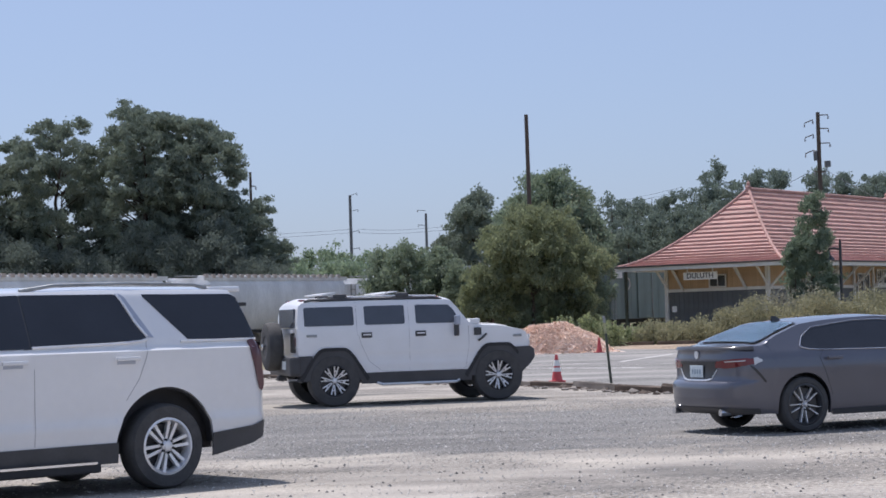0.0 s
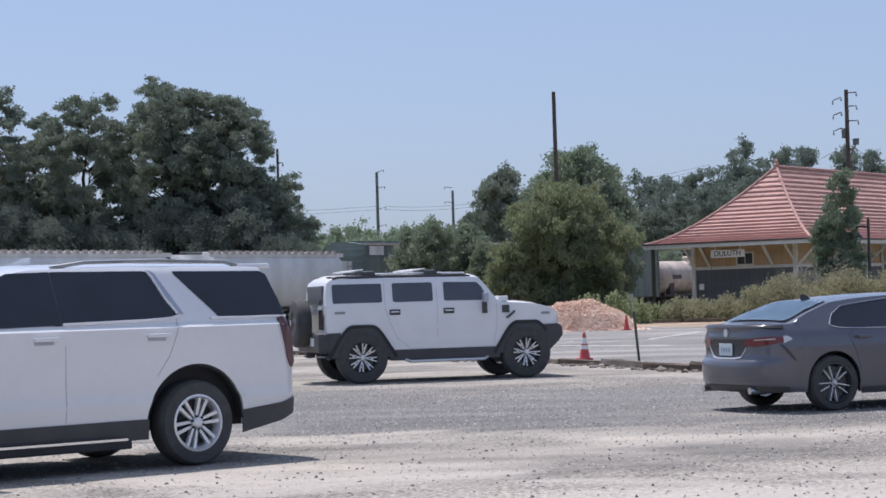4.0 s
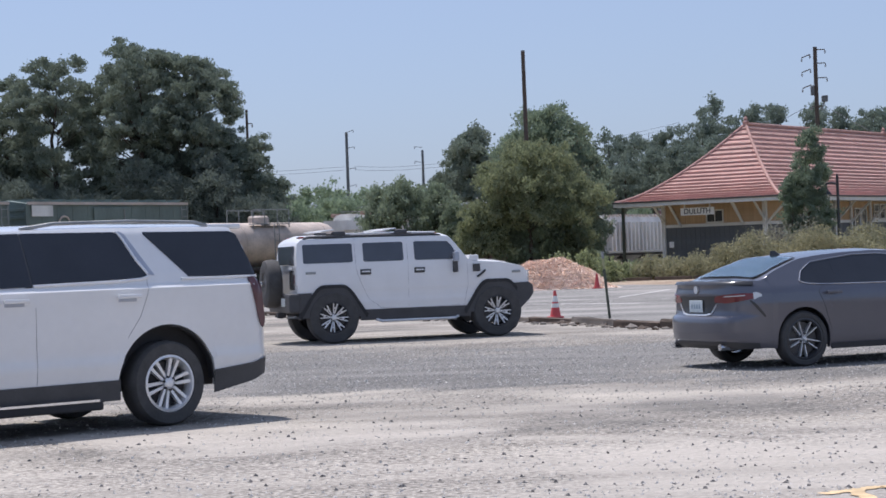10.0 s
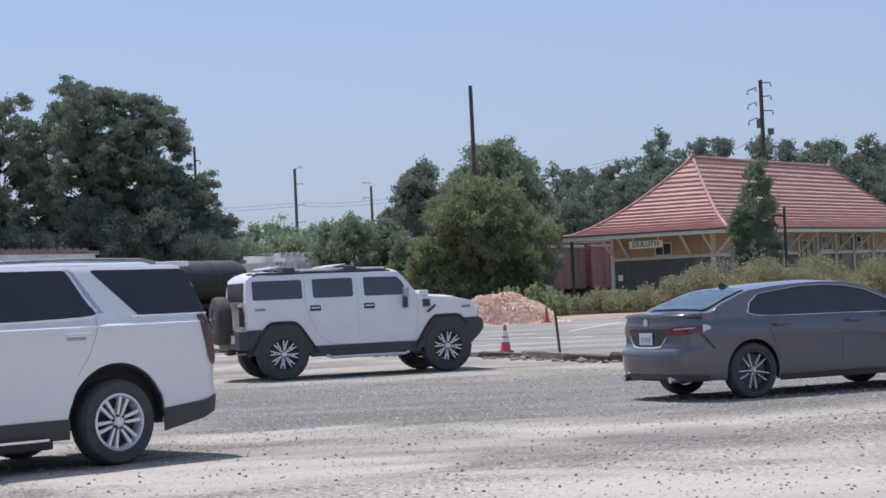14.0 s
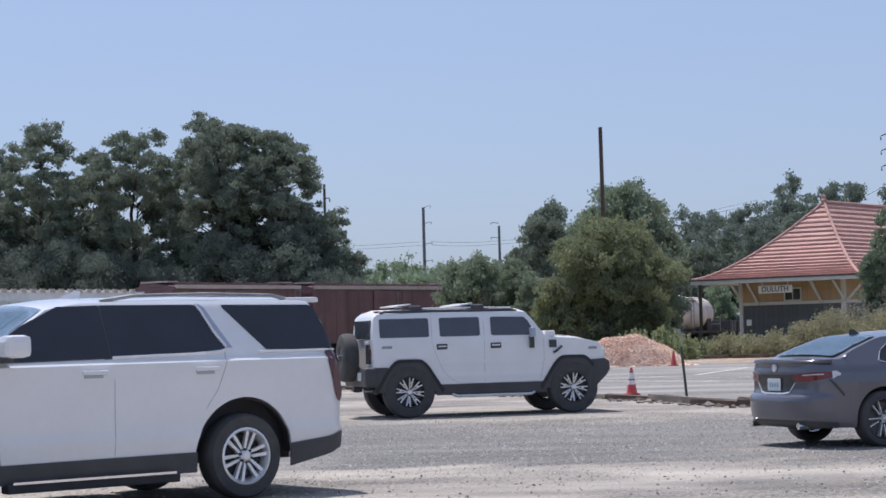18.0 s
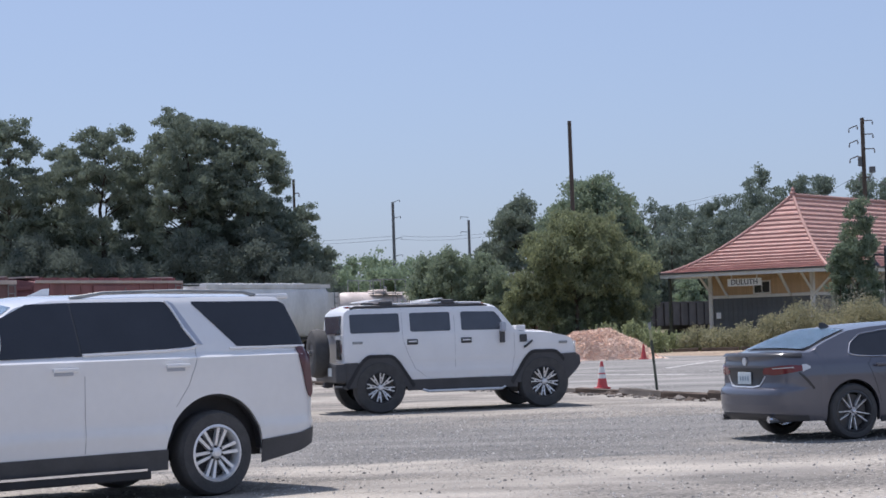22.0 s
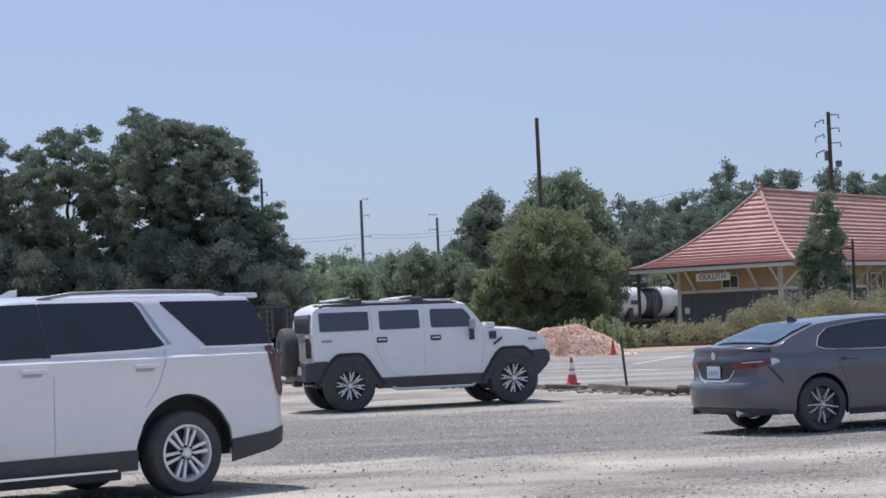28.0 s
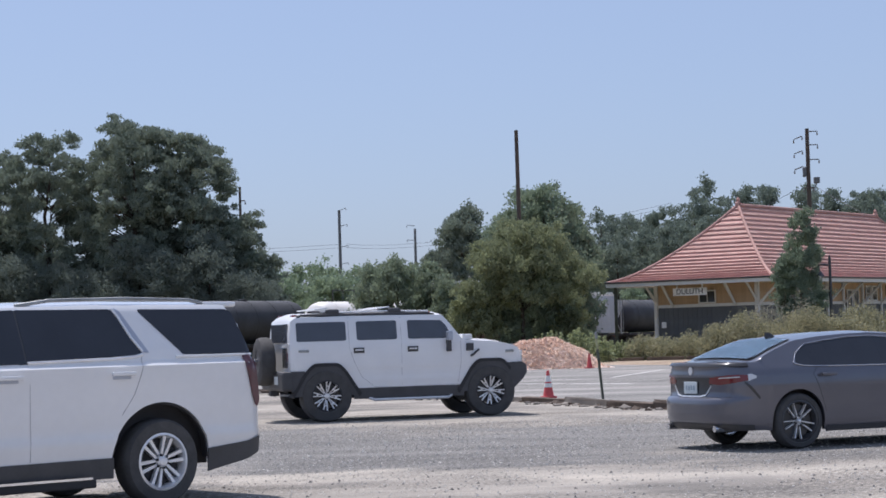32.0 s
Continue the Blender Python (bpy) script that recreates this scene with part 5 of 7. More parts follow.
def boxy_suv():
    """White square-sided off-road SUV with a spare wheel on its tail."""
    C = thing("boxy_suv", pose(-2.26, 37.9, 0, 0, 0, 16.0), "white square-sided off-road SUV with chrome wheels, parked on gravel", "car")
    S = Shell(low=[(-0.65, 0.64), (-0.55, 0.60), (0.6, 0.58), (2.4, 0.58), (3.74, 0.62)],
              high=[(-0.65, 1.60), (-0.62, 1.84), (-0.55, 1.90), (0.5, 1.915), (2.15, 1.90), (2.26, 1.88), (2.34, 1.78), (2.58, 1.46), (2.66, 1.42), (3.2, 1.38), (3.58, 1.31), (3.70, 1.24), (3.74, 1.1)],
              plan=[(-0.65, 0.92), (-0.58, 0.955), (0.5, 0.97), (2.5, 0.97), (3.4, 0.97), (3.66, 0.95), (3.74, 0.90)],
              section=[(0.5, 0.985), (0.66, 0.99), (0.76, 0.998), (0.79, 0.990), (0.93, 0.990), (0.97, 1.0), (1.2, 1.0), (1.40, 0.99), (1.44, 0.982), (1.85, 0.90), (1.92, 0.87)],
              crown=[(-0.65, 0.01), (-0.45, 0.085), (2.1, 0.085), (2.6, 0.03), (3.4, 0.04), (3.74, 0.01)])
    A = [(0, 0.50, 0.64, 0.56), (3.118, 0.50, 0.64, 0.56)]
    S.skin(stations(-0.65, 3.74, A), A, "body", M["white_flat"], C, nz=40)
    part("underbody", box(box(box(box(bmesh.new(), -0.60, 3.6, -0.62, 0.62, 0.50, 1.1), -0.45, 0.5, -0.74, 0.74, 0.6, 1.14), 2.65, 3.55, -0.74, 0.74, 0.6, 1.14), 0.6, 2.5, -0.88, 0.88, 0.42, 0.62), M["black"], C)
    for s in (1, -1):
        S.patch(s, [(-0.53, 1.485, 1.80), (-0.50, 1.47, 1.815), (0.35, 1.47, 1.815), (0.39, 1.485, 1.80)], 0.006, "quarter_window", M["tint"], C, "dark tinted rear side window")
        S.patch(s, [(0.59, 1.49, 1.80), (0.625, 1.47, 1.815), (1.315, 1.47, 1.815), (1.35, 1.49, 1.80)], 0.006, "rear_door_window", M["tint"], C, "dark tinted door window")
        S.patch(s, [(1.56, 1.49, 1.80), (1.595, 1.47, 1.815), (2.20, 1.465, 1.80), (2.28, 1.465, 1.72), (2.38, 1.465, 1.54)], 0.006, "front_door_window", M["tint"], C, "dark tinted door window")
        for pts in ([(0.44, 1.90), (0.44, 1.35), (0.52, 1.1), (0.66, 0.8), (0.9, 0.62), (1.42, 0.60), (1.43, 1.88)], [(1.43, 0.60), (2.48, 0.62), (2.56, 1.0), (2.56, 1.40)]):
            seam(C, S, s, pts)
        S.patch(s, [(0.50, 0.40, 0.60), (2.60, 0.40, 0.60)], 0.012, "sill_cladding", M["black"], C, "black sill cladding")
        part("step_bar", pipe(bmesh.new(), [(0.78, s * 0.93, 0.42), (0.88, s * 1.02, 0.38), (2.28, s * 1.02, 0.38), (2.38, s * 0.93, 0.42)], 0.026), M["alloy"], C, "bright metal side step")
        for x in (0.62, 1.64):
            hb = part("handle_plate", boxed(x - 0.10, x + 0.10, -0.012, 0.012, 1.235, 1.335, 0.008, pose(0, s * (S.y(x, 1.32) + 0.008), 0)), M["black"], C, "black door handle recess")
            part("grip", boxed(x - 0.075, x + 0.075, -0.012, 0.012, 1.28, 1.305, 0.005, pose(0, s * (S.y(x, 1.32) + 0.03), 0)), M["white_flat"], hb)
        part("badge", boxed(-0.50, -0.31, -0.008, 0.008, 1.275, 1.32, 0.004, pose(0, s * (S.y(-0.4, 1.32) + 0.006), 0)), M["galv"], C)
        for cx in (0, 3.118):
            flare(C, s, cx, 0.50, 0.64, 0.56, 1.0 if cx == 0 else 0.62)
            bm = bmesh.new()
            rows = []
            for i in range(25):
                a = radians(0 if cx == 0 else 38) + (math.pi - radians(0 if cx == 0 else 38)) * i / 24
                q = 0.45
                while q < 0.72 and 0.475 + q * math.sin(a) < 0.50 + arch_rise(q * math.cos(a), 0.64, 0.56) or q * math.sin(a) < 0.03 and q < 0.62:
                    q += 0.01
                rows.append([bm.verts.new((cx + k * math.cos(a), s * y, 0.475 + k * math.sin(a))) for k in (0.43, q) for y in (0.975, 0.90)])
            for p, q in zip(rows, rows[1:]):
                bm.faces.new((p[0], q[0], q[2], p[2]))
                bm.faces.new((p[1], p[3], q[3], q[1]))
                bm.faces.new((p[0], p[1], q[1], q[0]))
            part("arch_liner", bm, M["black"], C)
        mi = part("door_mirror", boxed(2.26, 2.36, min(s * 1.03, s * 1.16), max(s * 1.03, s * 1.16), 1.42, 1.60, 0.03), M["grey_trim"], C, "grey door mirror on a black arm")
        part("mirror_bracket", boxed(2.28, 2.36, min(s * 0.94, s * 1.05), max(s * 0.94, s * 1.05), 1.22, 1.44, 0.01), M["black"], mi)
        S.patch(s, [(-0.64, 0.56, 0.935), (-0.40, 0.56, 0.935)], 0.022, "bumper_wrap", M["black"], C, "black bumper end")
        # bonnet scoop vent and latch
        part("cowl_vent", boxed(2.60, 2.80, min(s * 0.62, s * 0.93), max(s * 0.62, s * 0.93), 1.42, 1.53, 0.03), M["white_flat"], C, "white raised air intake")
        part("vent_grille", boxed(2.66, 2.80, min(s * 0.975, s * 0.99), max(s * 0.975, s * 0.99), 1.22, 1.36, 0.004), M["black"], C)
        part("bonnet_latch", pipe(bmesh.new(), [(2.74, s * 0.985, 1.12), (2.80, s * 1.0, 1.16), (2.90, s * 0.99, 1.24)], 0.02), M["black"], C)
        part("side_marker", boxed(3.42, 3.58, min(s * 0.955, s * 0.985), max(s * 0.955, s * 0.985), 1.17, 1.215, 0.005), M["amber"] if s > 0 else M["galv"], C)
        part("roof_rail", pipe(bmesh.new(), [(-0.50, s * 0.80, 1.915), (-0.42, s * 0.805, 1.945), (1.95, s * 0.805, 1.94), (2.10, s * 0.80, 1.905)], 0.026), M["black"], C, "black roof rail")
        for x in (0.0, 3.118):
            wheel(C, x, s * 0.84, 0.475, 0.31, 0.280, "split", M["alloy"], M["gloss_black"], 8, M["gloss_black"])
        part("head_lamp", lathe(bmesh.new(), [(0.0, -0.02), (0.10, -0.02), (0.10, 0.02), (0.0, 0.02)], 20, "x", pose(3.745, s * 0.72, 1.10)), M["clear_lamp"], C)
        part("tail_lamp", boxed(-0.675, -0.635, min(s * 0.74, s * 0.88), max(s * 0.74, s * 0.88), 1.08, 1.44, 0.01), M["clear_lamp"], C, "tall tail lamp in a pale surround")
        part("tail_lens", boxed(-0.685, -0.677, min(s * 0.77, s * 0.85), max(s * 0.77, s * 0.85), 1.12, 1.28), M["red_dark"], C)
    # rack: cross bars with pale deflectors, roof lamps
    for x, hi in ((0.05, 2.02), (1.22, 2.015)):
        rk = part("roof_bar", boxed(x - 0.02, x + 0.05, -0.74, 0.74, 1.975, 2.0, 0.01), M["black"], C, "black roof rack bar")
        part("deflector", boxed(-0.25, 0.0, -0.76, 0.76, -0.012, 0.012, 0.006, pose(x + 0.05, 0, hi + 0.055, 0, -7, 0)), M["white_flat"], rk, "pale tilted deflector")
        for s in (-1, 1):
            part("foot", box(boxed(x + 0.0, x + 0.26, min(s * 0.70, s * 0.82), max(s * 0.70, s * 0.82), 1.93, 2.05, 0.05), x - 0.06, x + 0.34, min(s * 0.71, s * 0.81), max(s * 0.71, s * 0.81), 1.93, 1.985, 0.02), M["black"], rk, "black clamp foot")
    for s in (-1, 1):
        part("rack_rail", pipe(bmesh.new(), [(0.30, s * 0.77, 1.985), (1.2, s * 0.77, 1.99), (2.0, s * 0.77, 1.97)], 0.020), M["white_flat"], C, "white upper roof rail")
    for y in (-0.5, -0.25, 0, 0.25, 0.5):
        part("roof_lamp", lathe(bmesh.new(), [(0.05, 0), (0.04, 0.04), (0.0, 0.05)], 8, m=pose(2.08, y, 1.925)), M["amber"], C)
    for y in (-0.55, 0.55):
        part("rear_roof_lamp", boxed(-0.54, -0.44, y - 0.10, y + 0.10, 1.925, 1.965, 0.01), M["red_lamp"], C)
    S.lid(2.30, 2.56, 0.92, 0.92, 0.008, "windscreen", M["screen"], C, "upright windscreen")
    S.lid(2.75, 3.5, 0.45, 0.45, 0.02, "bonnet_bulge", M["white_flat"], C)
    # tail: window, spare wheel, bumper
    part("rear_window", boxed(-0.672, -0.630, -0.66, 0.66, 1.45, 1.80, 0.01), M["tint"], C, "dark rear window")
    part("tail_panel", boxed(-0.690, -0.640, -0.70, -0.40, 1.00, 1.36, 0.01), M["gloss_black"], C, "black panel beside the tail lamp")
    part("tail_strip", boxed(-0.696, -0.692, -0.69, -0.41, 1.37, 1.42), M["white_flat"], C)
    sp = new("spare_wheel")
    sp.parent, sp.matrix_local = C, pose(-0.93, 0.10, 1.12, 0, 0, 90)
    part("tyre", lathe(bmesh.new(), [(0.2, -0.13), (0.36, -0.15), (0.43, -0.12), (0.45, -0.06), (0.45, 0.06), (0.43, 0.12), (0.36, 0.15), (0.2, 0.13)], 36, "y", closed=True), M["rubber"], sp, smooth=40)
    part("cover", lathe(bmesh.new(), [(0.0, 0.12), (0.26, 0.12), (0.28, 0.10), (0.28, 0.0), (0.0, 0.0)], 30, "y"), M["black"], sp)
    part("hub", lathe(bmesh.new(), [(0.0, 0.12), (0.06, 0.12), (0.06, 0.19), (0.0, 0.2)], 14, "y"), M["chrome"], sp)
    part("spare_carrier", pipe(bmesh.new(), [(-0.70, -0.25, 0.75), (-0.82, -0.1, 1.0), (-0.82, 0.3, 1.2), (-0.70, 0.5, 1.3)], 0.035), M["black"], C)
    part("rear_bumper", boxed(-0.82, -0.60, -0.96, 0.96, 0.58, 0.93, 0.05), M["black"], C, "black rear bumper")
    part("tow_bar", boxed(-0.86, -0.6, -0.06, 0.06, 0.48, 0.58, 0.01), M["black"], C)
    part("exhaust", tube(bmesh.new(), (-0.80, -0.6, 0.52), (-0.3, -0.6, 0.52), 0.04), M["chrome"], C)
    bm = bmesh.new()
    side = ((3.48, 0.98), (3.78, 0.99), (3.86, 0.93), (3.87, 0.78), (3.80, 0.68), (3.60, 0.49), (3.48, 0.52))
    rows = [[bm.verts.new((x - (0.05 if abs(y) > 0.9 else 0.0), y, z)) for x, z in side] for y in (-0.985, -0.86, 0.86, 0.985)]
    for p, q in zip(rows, rows[1:]):
        for i in range(len(side)):
            bm.faces.new((p[i], p[(i + 1) % len(side)], q[(i + 1) % len(side)], q[i]))
    bm.faces.new(rows[0])
    bm.faces.new(rows[-1][::-1])
    part("front_bumper", bm, M["black"], C, "black front bumper, cut away below")
    gr = part("grille", boxed(3.735, 3.77, -0.90, 0.90, 0.98, 1.20, 0.01), M["chrome"], C, "chrome grille")
    for i in range(6):
        y = -0.45 + i * 0.18
        part("slot", boxed(3.772, 3.776, y - 0.05, y + 0.05, 1.0, 1.18), M["black"], gr)
    part("rear_plate", boxed(-0.832, -0.822, -0.6, -0.3, 0.70, 0.85), M["plate"], C)
    return C


class Tail:
    """The rounded tail of a saloon: a centre line in (z, x), swept round to the body's sides at x = front."""

    def __init__(self, shell, front, line, n=3.0):
        self.shell, self.front, self.line, self.n = shell, front, line, n

    def at(self, turn, z, off=0.0, pull=0.0):
        """The point at a turn of -90 (right flank) to 90 degrees and a height; off lifts it out, pull draws it in over the deck."""
        w, c = self.shell.y(self.front, z), lerp(z, self.line)
        k = 2 / self.n
        def p(a):
            sn, cs = math.sin(radians(a)), math.cos(radians(a))
            return Vector((self.front - (self.front - c) * (1 - pull) * max(0.0, cs) ** k, w * math.copysign(abs(sn) ** k, sn), z))
        q = p(turn)
        if off:
            d = p(turn + 0.8) - p(turn - 0.8)
            q += Vector((-d.y, d.x, 0)).normalized() * off
        return q

    def turn_y(self, y, z):
        return math.copysign(math.degrees(math.asin(min(1.0, (abs(y) / self.shell.y(self.front, z)) ** (self.n / 2)))), y)

    def turn_x(self, x, z, side):
        c = lerp(z, self.line)
        return side * math.degrees(math.acos(max(0.0, min(1.0, ((self.front - x) / (self.front - c)) ** (self.n / 2)))))

    def skin(self, name, material, parent, label):
        zs = sorted({p[0] for p in self.line} | set(np.round(np.arange(self.line[0][0], self.line[-1][0], 0.03), 3)))
        turns = [90 * math.copysign(abs(i / 28) ** 0.9, i) for i in range(-28, 29)]
        bm = bmesh.new()
        rows = [[bm.verts.new(self.at(a, z)) for a in turns] for z in zs]
        top = zs[-1]
        for k in range(1, 8):
            row = []
            for a in turns:
                p = self.at(a, top, pull=k / 7)
                p.z = top + (self.shell.top(self.front, p.y) - top) * (k / 7) ** 2.6
                row.append(bm.verts.new(p))
            rows.append(row)
        for a, b in zip(rows, rows[1:]):
            for i in range(len(turns) - 1):
                bm.faces.new((a[i], a[i + 1], b[i + 1], b[i]))
        bm.faces.new(rows[0])
        return part(name, bm, material, parent, label, smooth=42)

    def plate(self, a0, a1, low, high, off, thick, name, material, parent, label="", n=14, nz=4):
        """A piece lying on the tail between two turns; low and high are heights at its two ends, or lists along it."""
        lo, hi = np.atleast_1d(low), np.atleast_1d(high)
        bm = bmesh.new()
        grids = []
        for o in (off, off - thick):
            g = []
            for i in range(n + 1):
                t = i / n
                l = float(np.interp(t, np.linspace(0, 1, len(lo)), lo))
                h = float(np.interp(t, np.linspace(0, 1, len(hi)), hi))
                g.append([bm.verts.new(self.at(a0 + (a1 - a0) * t, l + (h - l) * j / nz, o)) for j in range(nz + 1)])
            grids.append(g)
        for g in grids:
            for a, b in zip(g, g[1:]):
                for j in range(nz):
                    bm.faces.new((a[j], a[j + 1], b[j + 1], b[j]))
        rim = lambda g: [c[0] for c in g] + g[-1][1:] + [c[-1] for c in g[-2::-1]] + g[0][-2:0:-1]
        r0, r1 = rim(grids[0]), rim(grids[1])
        for i in range(len(r0)):
            j = (i + 1) % len(r0)
            bm.faces.new((r0[i], r0[j], r1[j], r1[i]))
        return part(name, bm, material, parent, label, smooth=40)


def sedan():
    """Grey mid-size saloon."""
    C = thing("sedan", pose(4.06, 25.84, 0, 0, 0, 23.5), "dark metallic grey saloon car with machined wheels, parked on gravel", "car")
    S = Shell(low=[(-0.89, 0.38), (-0.84, 0.30), (-0.4, 0.24), (0.5, 0.22), (2.4, 0.22), (3.3, 0.22), (3.78, 0.30)],
              high=[(-0.89, 0.56), (-0.865, 0.64), (-0.845, 0.86), (-0.825, 1.02), (-0.80, 1.065), (-0.62, 1.085), (-0.45, 1.135), (-0.30, 1.198), (0.0, 1.300), (0.12, 1.332), (0.45, 1.368), (0.85, 1.392), (1.25, 1.402), (1.55, 1.385), (1.85, 1.325), (2.55, 1.03), (3.2, 0.93), (3.65, 0.80), (3.78, 0.62)],
              plan=[(-0.89, 0.58), (-0.85, 0.69), (-0.80, 0.76), (-0.70, 0.84), (-0.60, 0.88), (-0.4, 0.915), (0.6, 0.92), (2.4, 0.92), (3.1, 0.90), (3.6, 0.80), (3.78, 0.62)],
              section=[(0.2, 0.93), (0.32, 0.965), (0.6, 0.985), (0.80, 1.0), (0.93, 0.985), (1.0, 0.95), (1.06, 0.905), (1.40, 0.665), (1.45, 0.62)],
              crown=[(-0.89, 0.01), (-0.8, 0.02), (-0.3, 0.03), (0.6, 0.035), (1.5, 0.03), (2.5, 0.04), (3.78, 0.02)])
    A = [(0, 0.36, 0.375), (2.825, 0.36, 0.375)]
    S.skin(stations(-0.45, 3.78, A), A, "body", M["grey_paint"], C, nz=24)
    T = Tail(S, -0.45, [(0.25, -0.930), (0.30, -1.000), (0.36, -1.040), (0.45, -1.060), (0.58, -1.065), (0.62, -1.055), (0.645, -1.030), (0.66, -0.995), (0.70, -0.980), (0.82, -0.975), (0.92, -0.985), (1.0, -0.975), (1.05, -0.985), (1.07, -0.970), (1.08, -0.950)])
    T.skin("tail", M["grey_paint"], C, "rounded grey boot and rear bumper")
    part("underbody", box(bmesh.new(), -0.82, 3.6, -0.62, 0.62, 0.24, 0.8), M["black"], C)
    for s in (1, -1):
        S.patch(s, [(0.02, 1.06, 1.085), (0.06, 1.03, 1.17), (0.24, 1.02, 1.275), (0.50, 1.015, 1.305), (0.53, 1.015, 1.31)], 0.006, "quarter_window", M["car_glass"], C, "small dark rear side window")
        S.patch(s, [(0.56, 1.015, 1.315), (0.9, 1.01, 1.348), (1.20, 1.005, 1.352), (1.30, 1.005, 1.35)], 0.006, "rear_door_window", M["car_glass"], C, "dark door window")
        S.patch(s, [(1.36, 1.005, 1.345), (1.55, 1.0, 1.33), (1.85, 0.995, 1.27), (2.25, 0.99, 1.09), (2.36, 0.988, 1.02)], 0.006, "front_door_window", M["car_glass"], C, "dark door window")
        top = [(-0.02, 1.06), (0.06, 1.18), (0.24, 1.287), (0.50, 1.317), (0.9, 1.36), (1.25, 1.363), (1.6, 1.335), (1.85, 1.283), (2.25, 1.10), (2.40, 1.02)]
        part("window_trim", pipe(bmesh.new(), [(x, s * (S.y(x, z) + 0.008), z) for x, z in top], 0.0045, 6), M["chrome"], C, "thin chrome window trim")
        part("window_trim", pipe(bmesh.new(), [(x, s * (S.y(x, z) + 0.008), z) for x, z in ((-0.02, 1.06), (0.0, 1.045), (0.1, 1.022), (0.3, 1.008), (1.2, 0.997), (2.4, 0.982))], 0.006, 6), M["chrome"], C)
        S.patch(s, [(0.525, 1.01, 1.312), (0.565, 1.01, 1.32)], 0.007, "door_pillar", M["car_glass"], C)
        S.patch(s, [(1.29, 1.0, 1.352), (1.37, 1.0, 1.345)], 0.007, "door_pillar", M["car_glass"], C)
        for x in (0.42, 1.52):
            handle(C, S, s, x, 0.905, 0.22, M["grey_paint"])
        seam(C, S, s, [(1.33, 0.27), (1.34, 0.99)], material="black")
        seam(C, S, s, [(0.40, 0.45), (0.30, 0.75), (0.22, 0.92), (0.3, 1.0)], material="black")
        S.patch(s, [(0.40, 0.20, 0.27), (2.43, 0.20, 0.27)], 0.014, "sill", M["black"], C)
        part("door_mirror", boxed(2.08, 2.26, min(s * 0.93, s * 1.09), max(s * 0.93, s * 1.09), 0.99, 1.12, 0.04), M["grey_paint"], C)
        for x in (0.0, 2.825):
            wheel(C, x, s * 0.80, 0.342, 0.225, 0.250, "ten", M["alloy"], M["gloss_black"], 5, M["gloss_black"])
    S.lid(-0.578, 0.10, 0.885, 0.90, 0.010, "window_surround", M["gloss_black"], C, "black edge of the rear window", n=12)
    S.lid(-0.575, 0.075, 0.84, 0.85, 0.014, "rear_window", M["screen"], C, "sloping rear window", n=12)
    S.lid(1.58, 2.52, 0.93, 0.95, 0.006, "windscreen", M["screen"], C, "windscreen")
    fin = bmesh.new()
    bmesh.ops.create_cone(fin, cap_ends=True, segments=12, radius1=0.09, radius2=0.035, depth=0.07, matrix=Matrix.Translation((0.20, 0, 1.40)) @ Matrix.Diagonal((1.0, 0.32, 1, 1)))
    for v in fin.verts:
        if v.co.z > 1.4:
            v.co.x -= 0.05
    part("roof_aerial", fin, M["gloss_black"], C, "dark shark-fin aerial", smooth=40)
    for s in (1, -1):
        a = [T.turn_y(s * 0.40, 0.90), T.turn_x(-0.70, 0.90, s), T.turn_x(-0.60, 0.90, s)]
        T.plate(a[0], a[1], (0.825, 0.81, 0.825, 0.845, 0.865), (0.895, 0.915, 0.93, 0.935, 0.93), 0.012, 0.03, "tail_lamp", M["red_lamp"], C, "red tail lamp reaching round the corner")
        T.plate(a[0] + (a[1] - a[0]) * 0.25, a[0] + (a[1] - a[0]) * 0.8, (0.888, 0.90), (0.898, 0.912), 0.018, 0.01, "lamp_strip", M["clear_lamp"], C, "clear strip in the tail lamp")
        T.plate(a[1], a[2], (0.85, 0.875, 0.89), (0.94, 0.945, 0.915), 0.014, 0.03, "reverse_lamp", M["clear_lamp"], C, "clear end of the tail lamp")
        T.plate(T.turn_x(-0.74, 0.80, s), T.turn_x(-0.545, 0.70, s), (0.83, 0.77, 0.70, 0.63), (0.855, 0.815, 0.745, 0.655), 0.007, 0.02, "air_vent", M["gloss_black"], C, "black slanted vent")
        part("exhaust", tube(bmesh.new(), (-1.015, s * 0.56, 0.275), (-0.70, s * 0.56, 0.275), 0.042, n=14), M["chrome"], C)
        T.plate(T.turn_y(s * 0.60, 0.40), T.turn_x(-0.80, 0.38, s), (0.375, 0.36), (0.395, 0.40), 0.006, 0.02, "bumper_crease", M["grey_paint"], C, "crease over the exhaust", n=8, nz=1)
    w = T.turn_y(0.80, 1.06)
    T.plate(-w, w, (1.035, 1.045, 1.035), (1.075, 1.085, 1.075), 0.028, 0.10, "boot_spoiler", M["gloss_black"], C, "black lip spoiler on the boot", n=24, nz=2)
    w = T.turn_y(0.43, 0.75)
    T.plate(-w, w, (0.80, 0.70, 0.675, 0.675, 0.675, 0.70, 0.80), (0.875, 0.875), 0.005, 0.02, "boot_panel", M["gloss_black"], C, "dark recessed panel round the number plate", n=16)
    T.plate(-w, w, (0.79, 0.675, 0.66, 0.66, 0.66, 0.675, 0.79), (0.81, 0.695, 0.677, 0.677, 0.677, 0.695, 0.81), 0.010, 0.02, "panel_rim", M["alloy"], C, "bright rim below the number plate", n=18, nz=1)
    w = T.turn_y(0.42, 0.89)
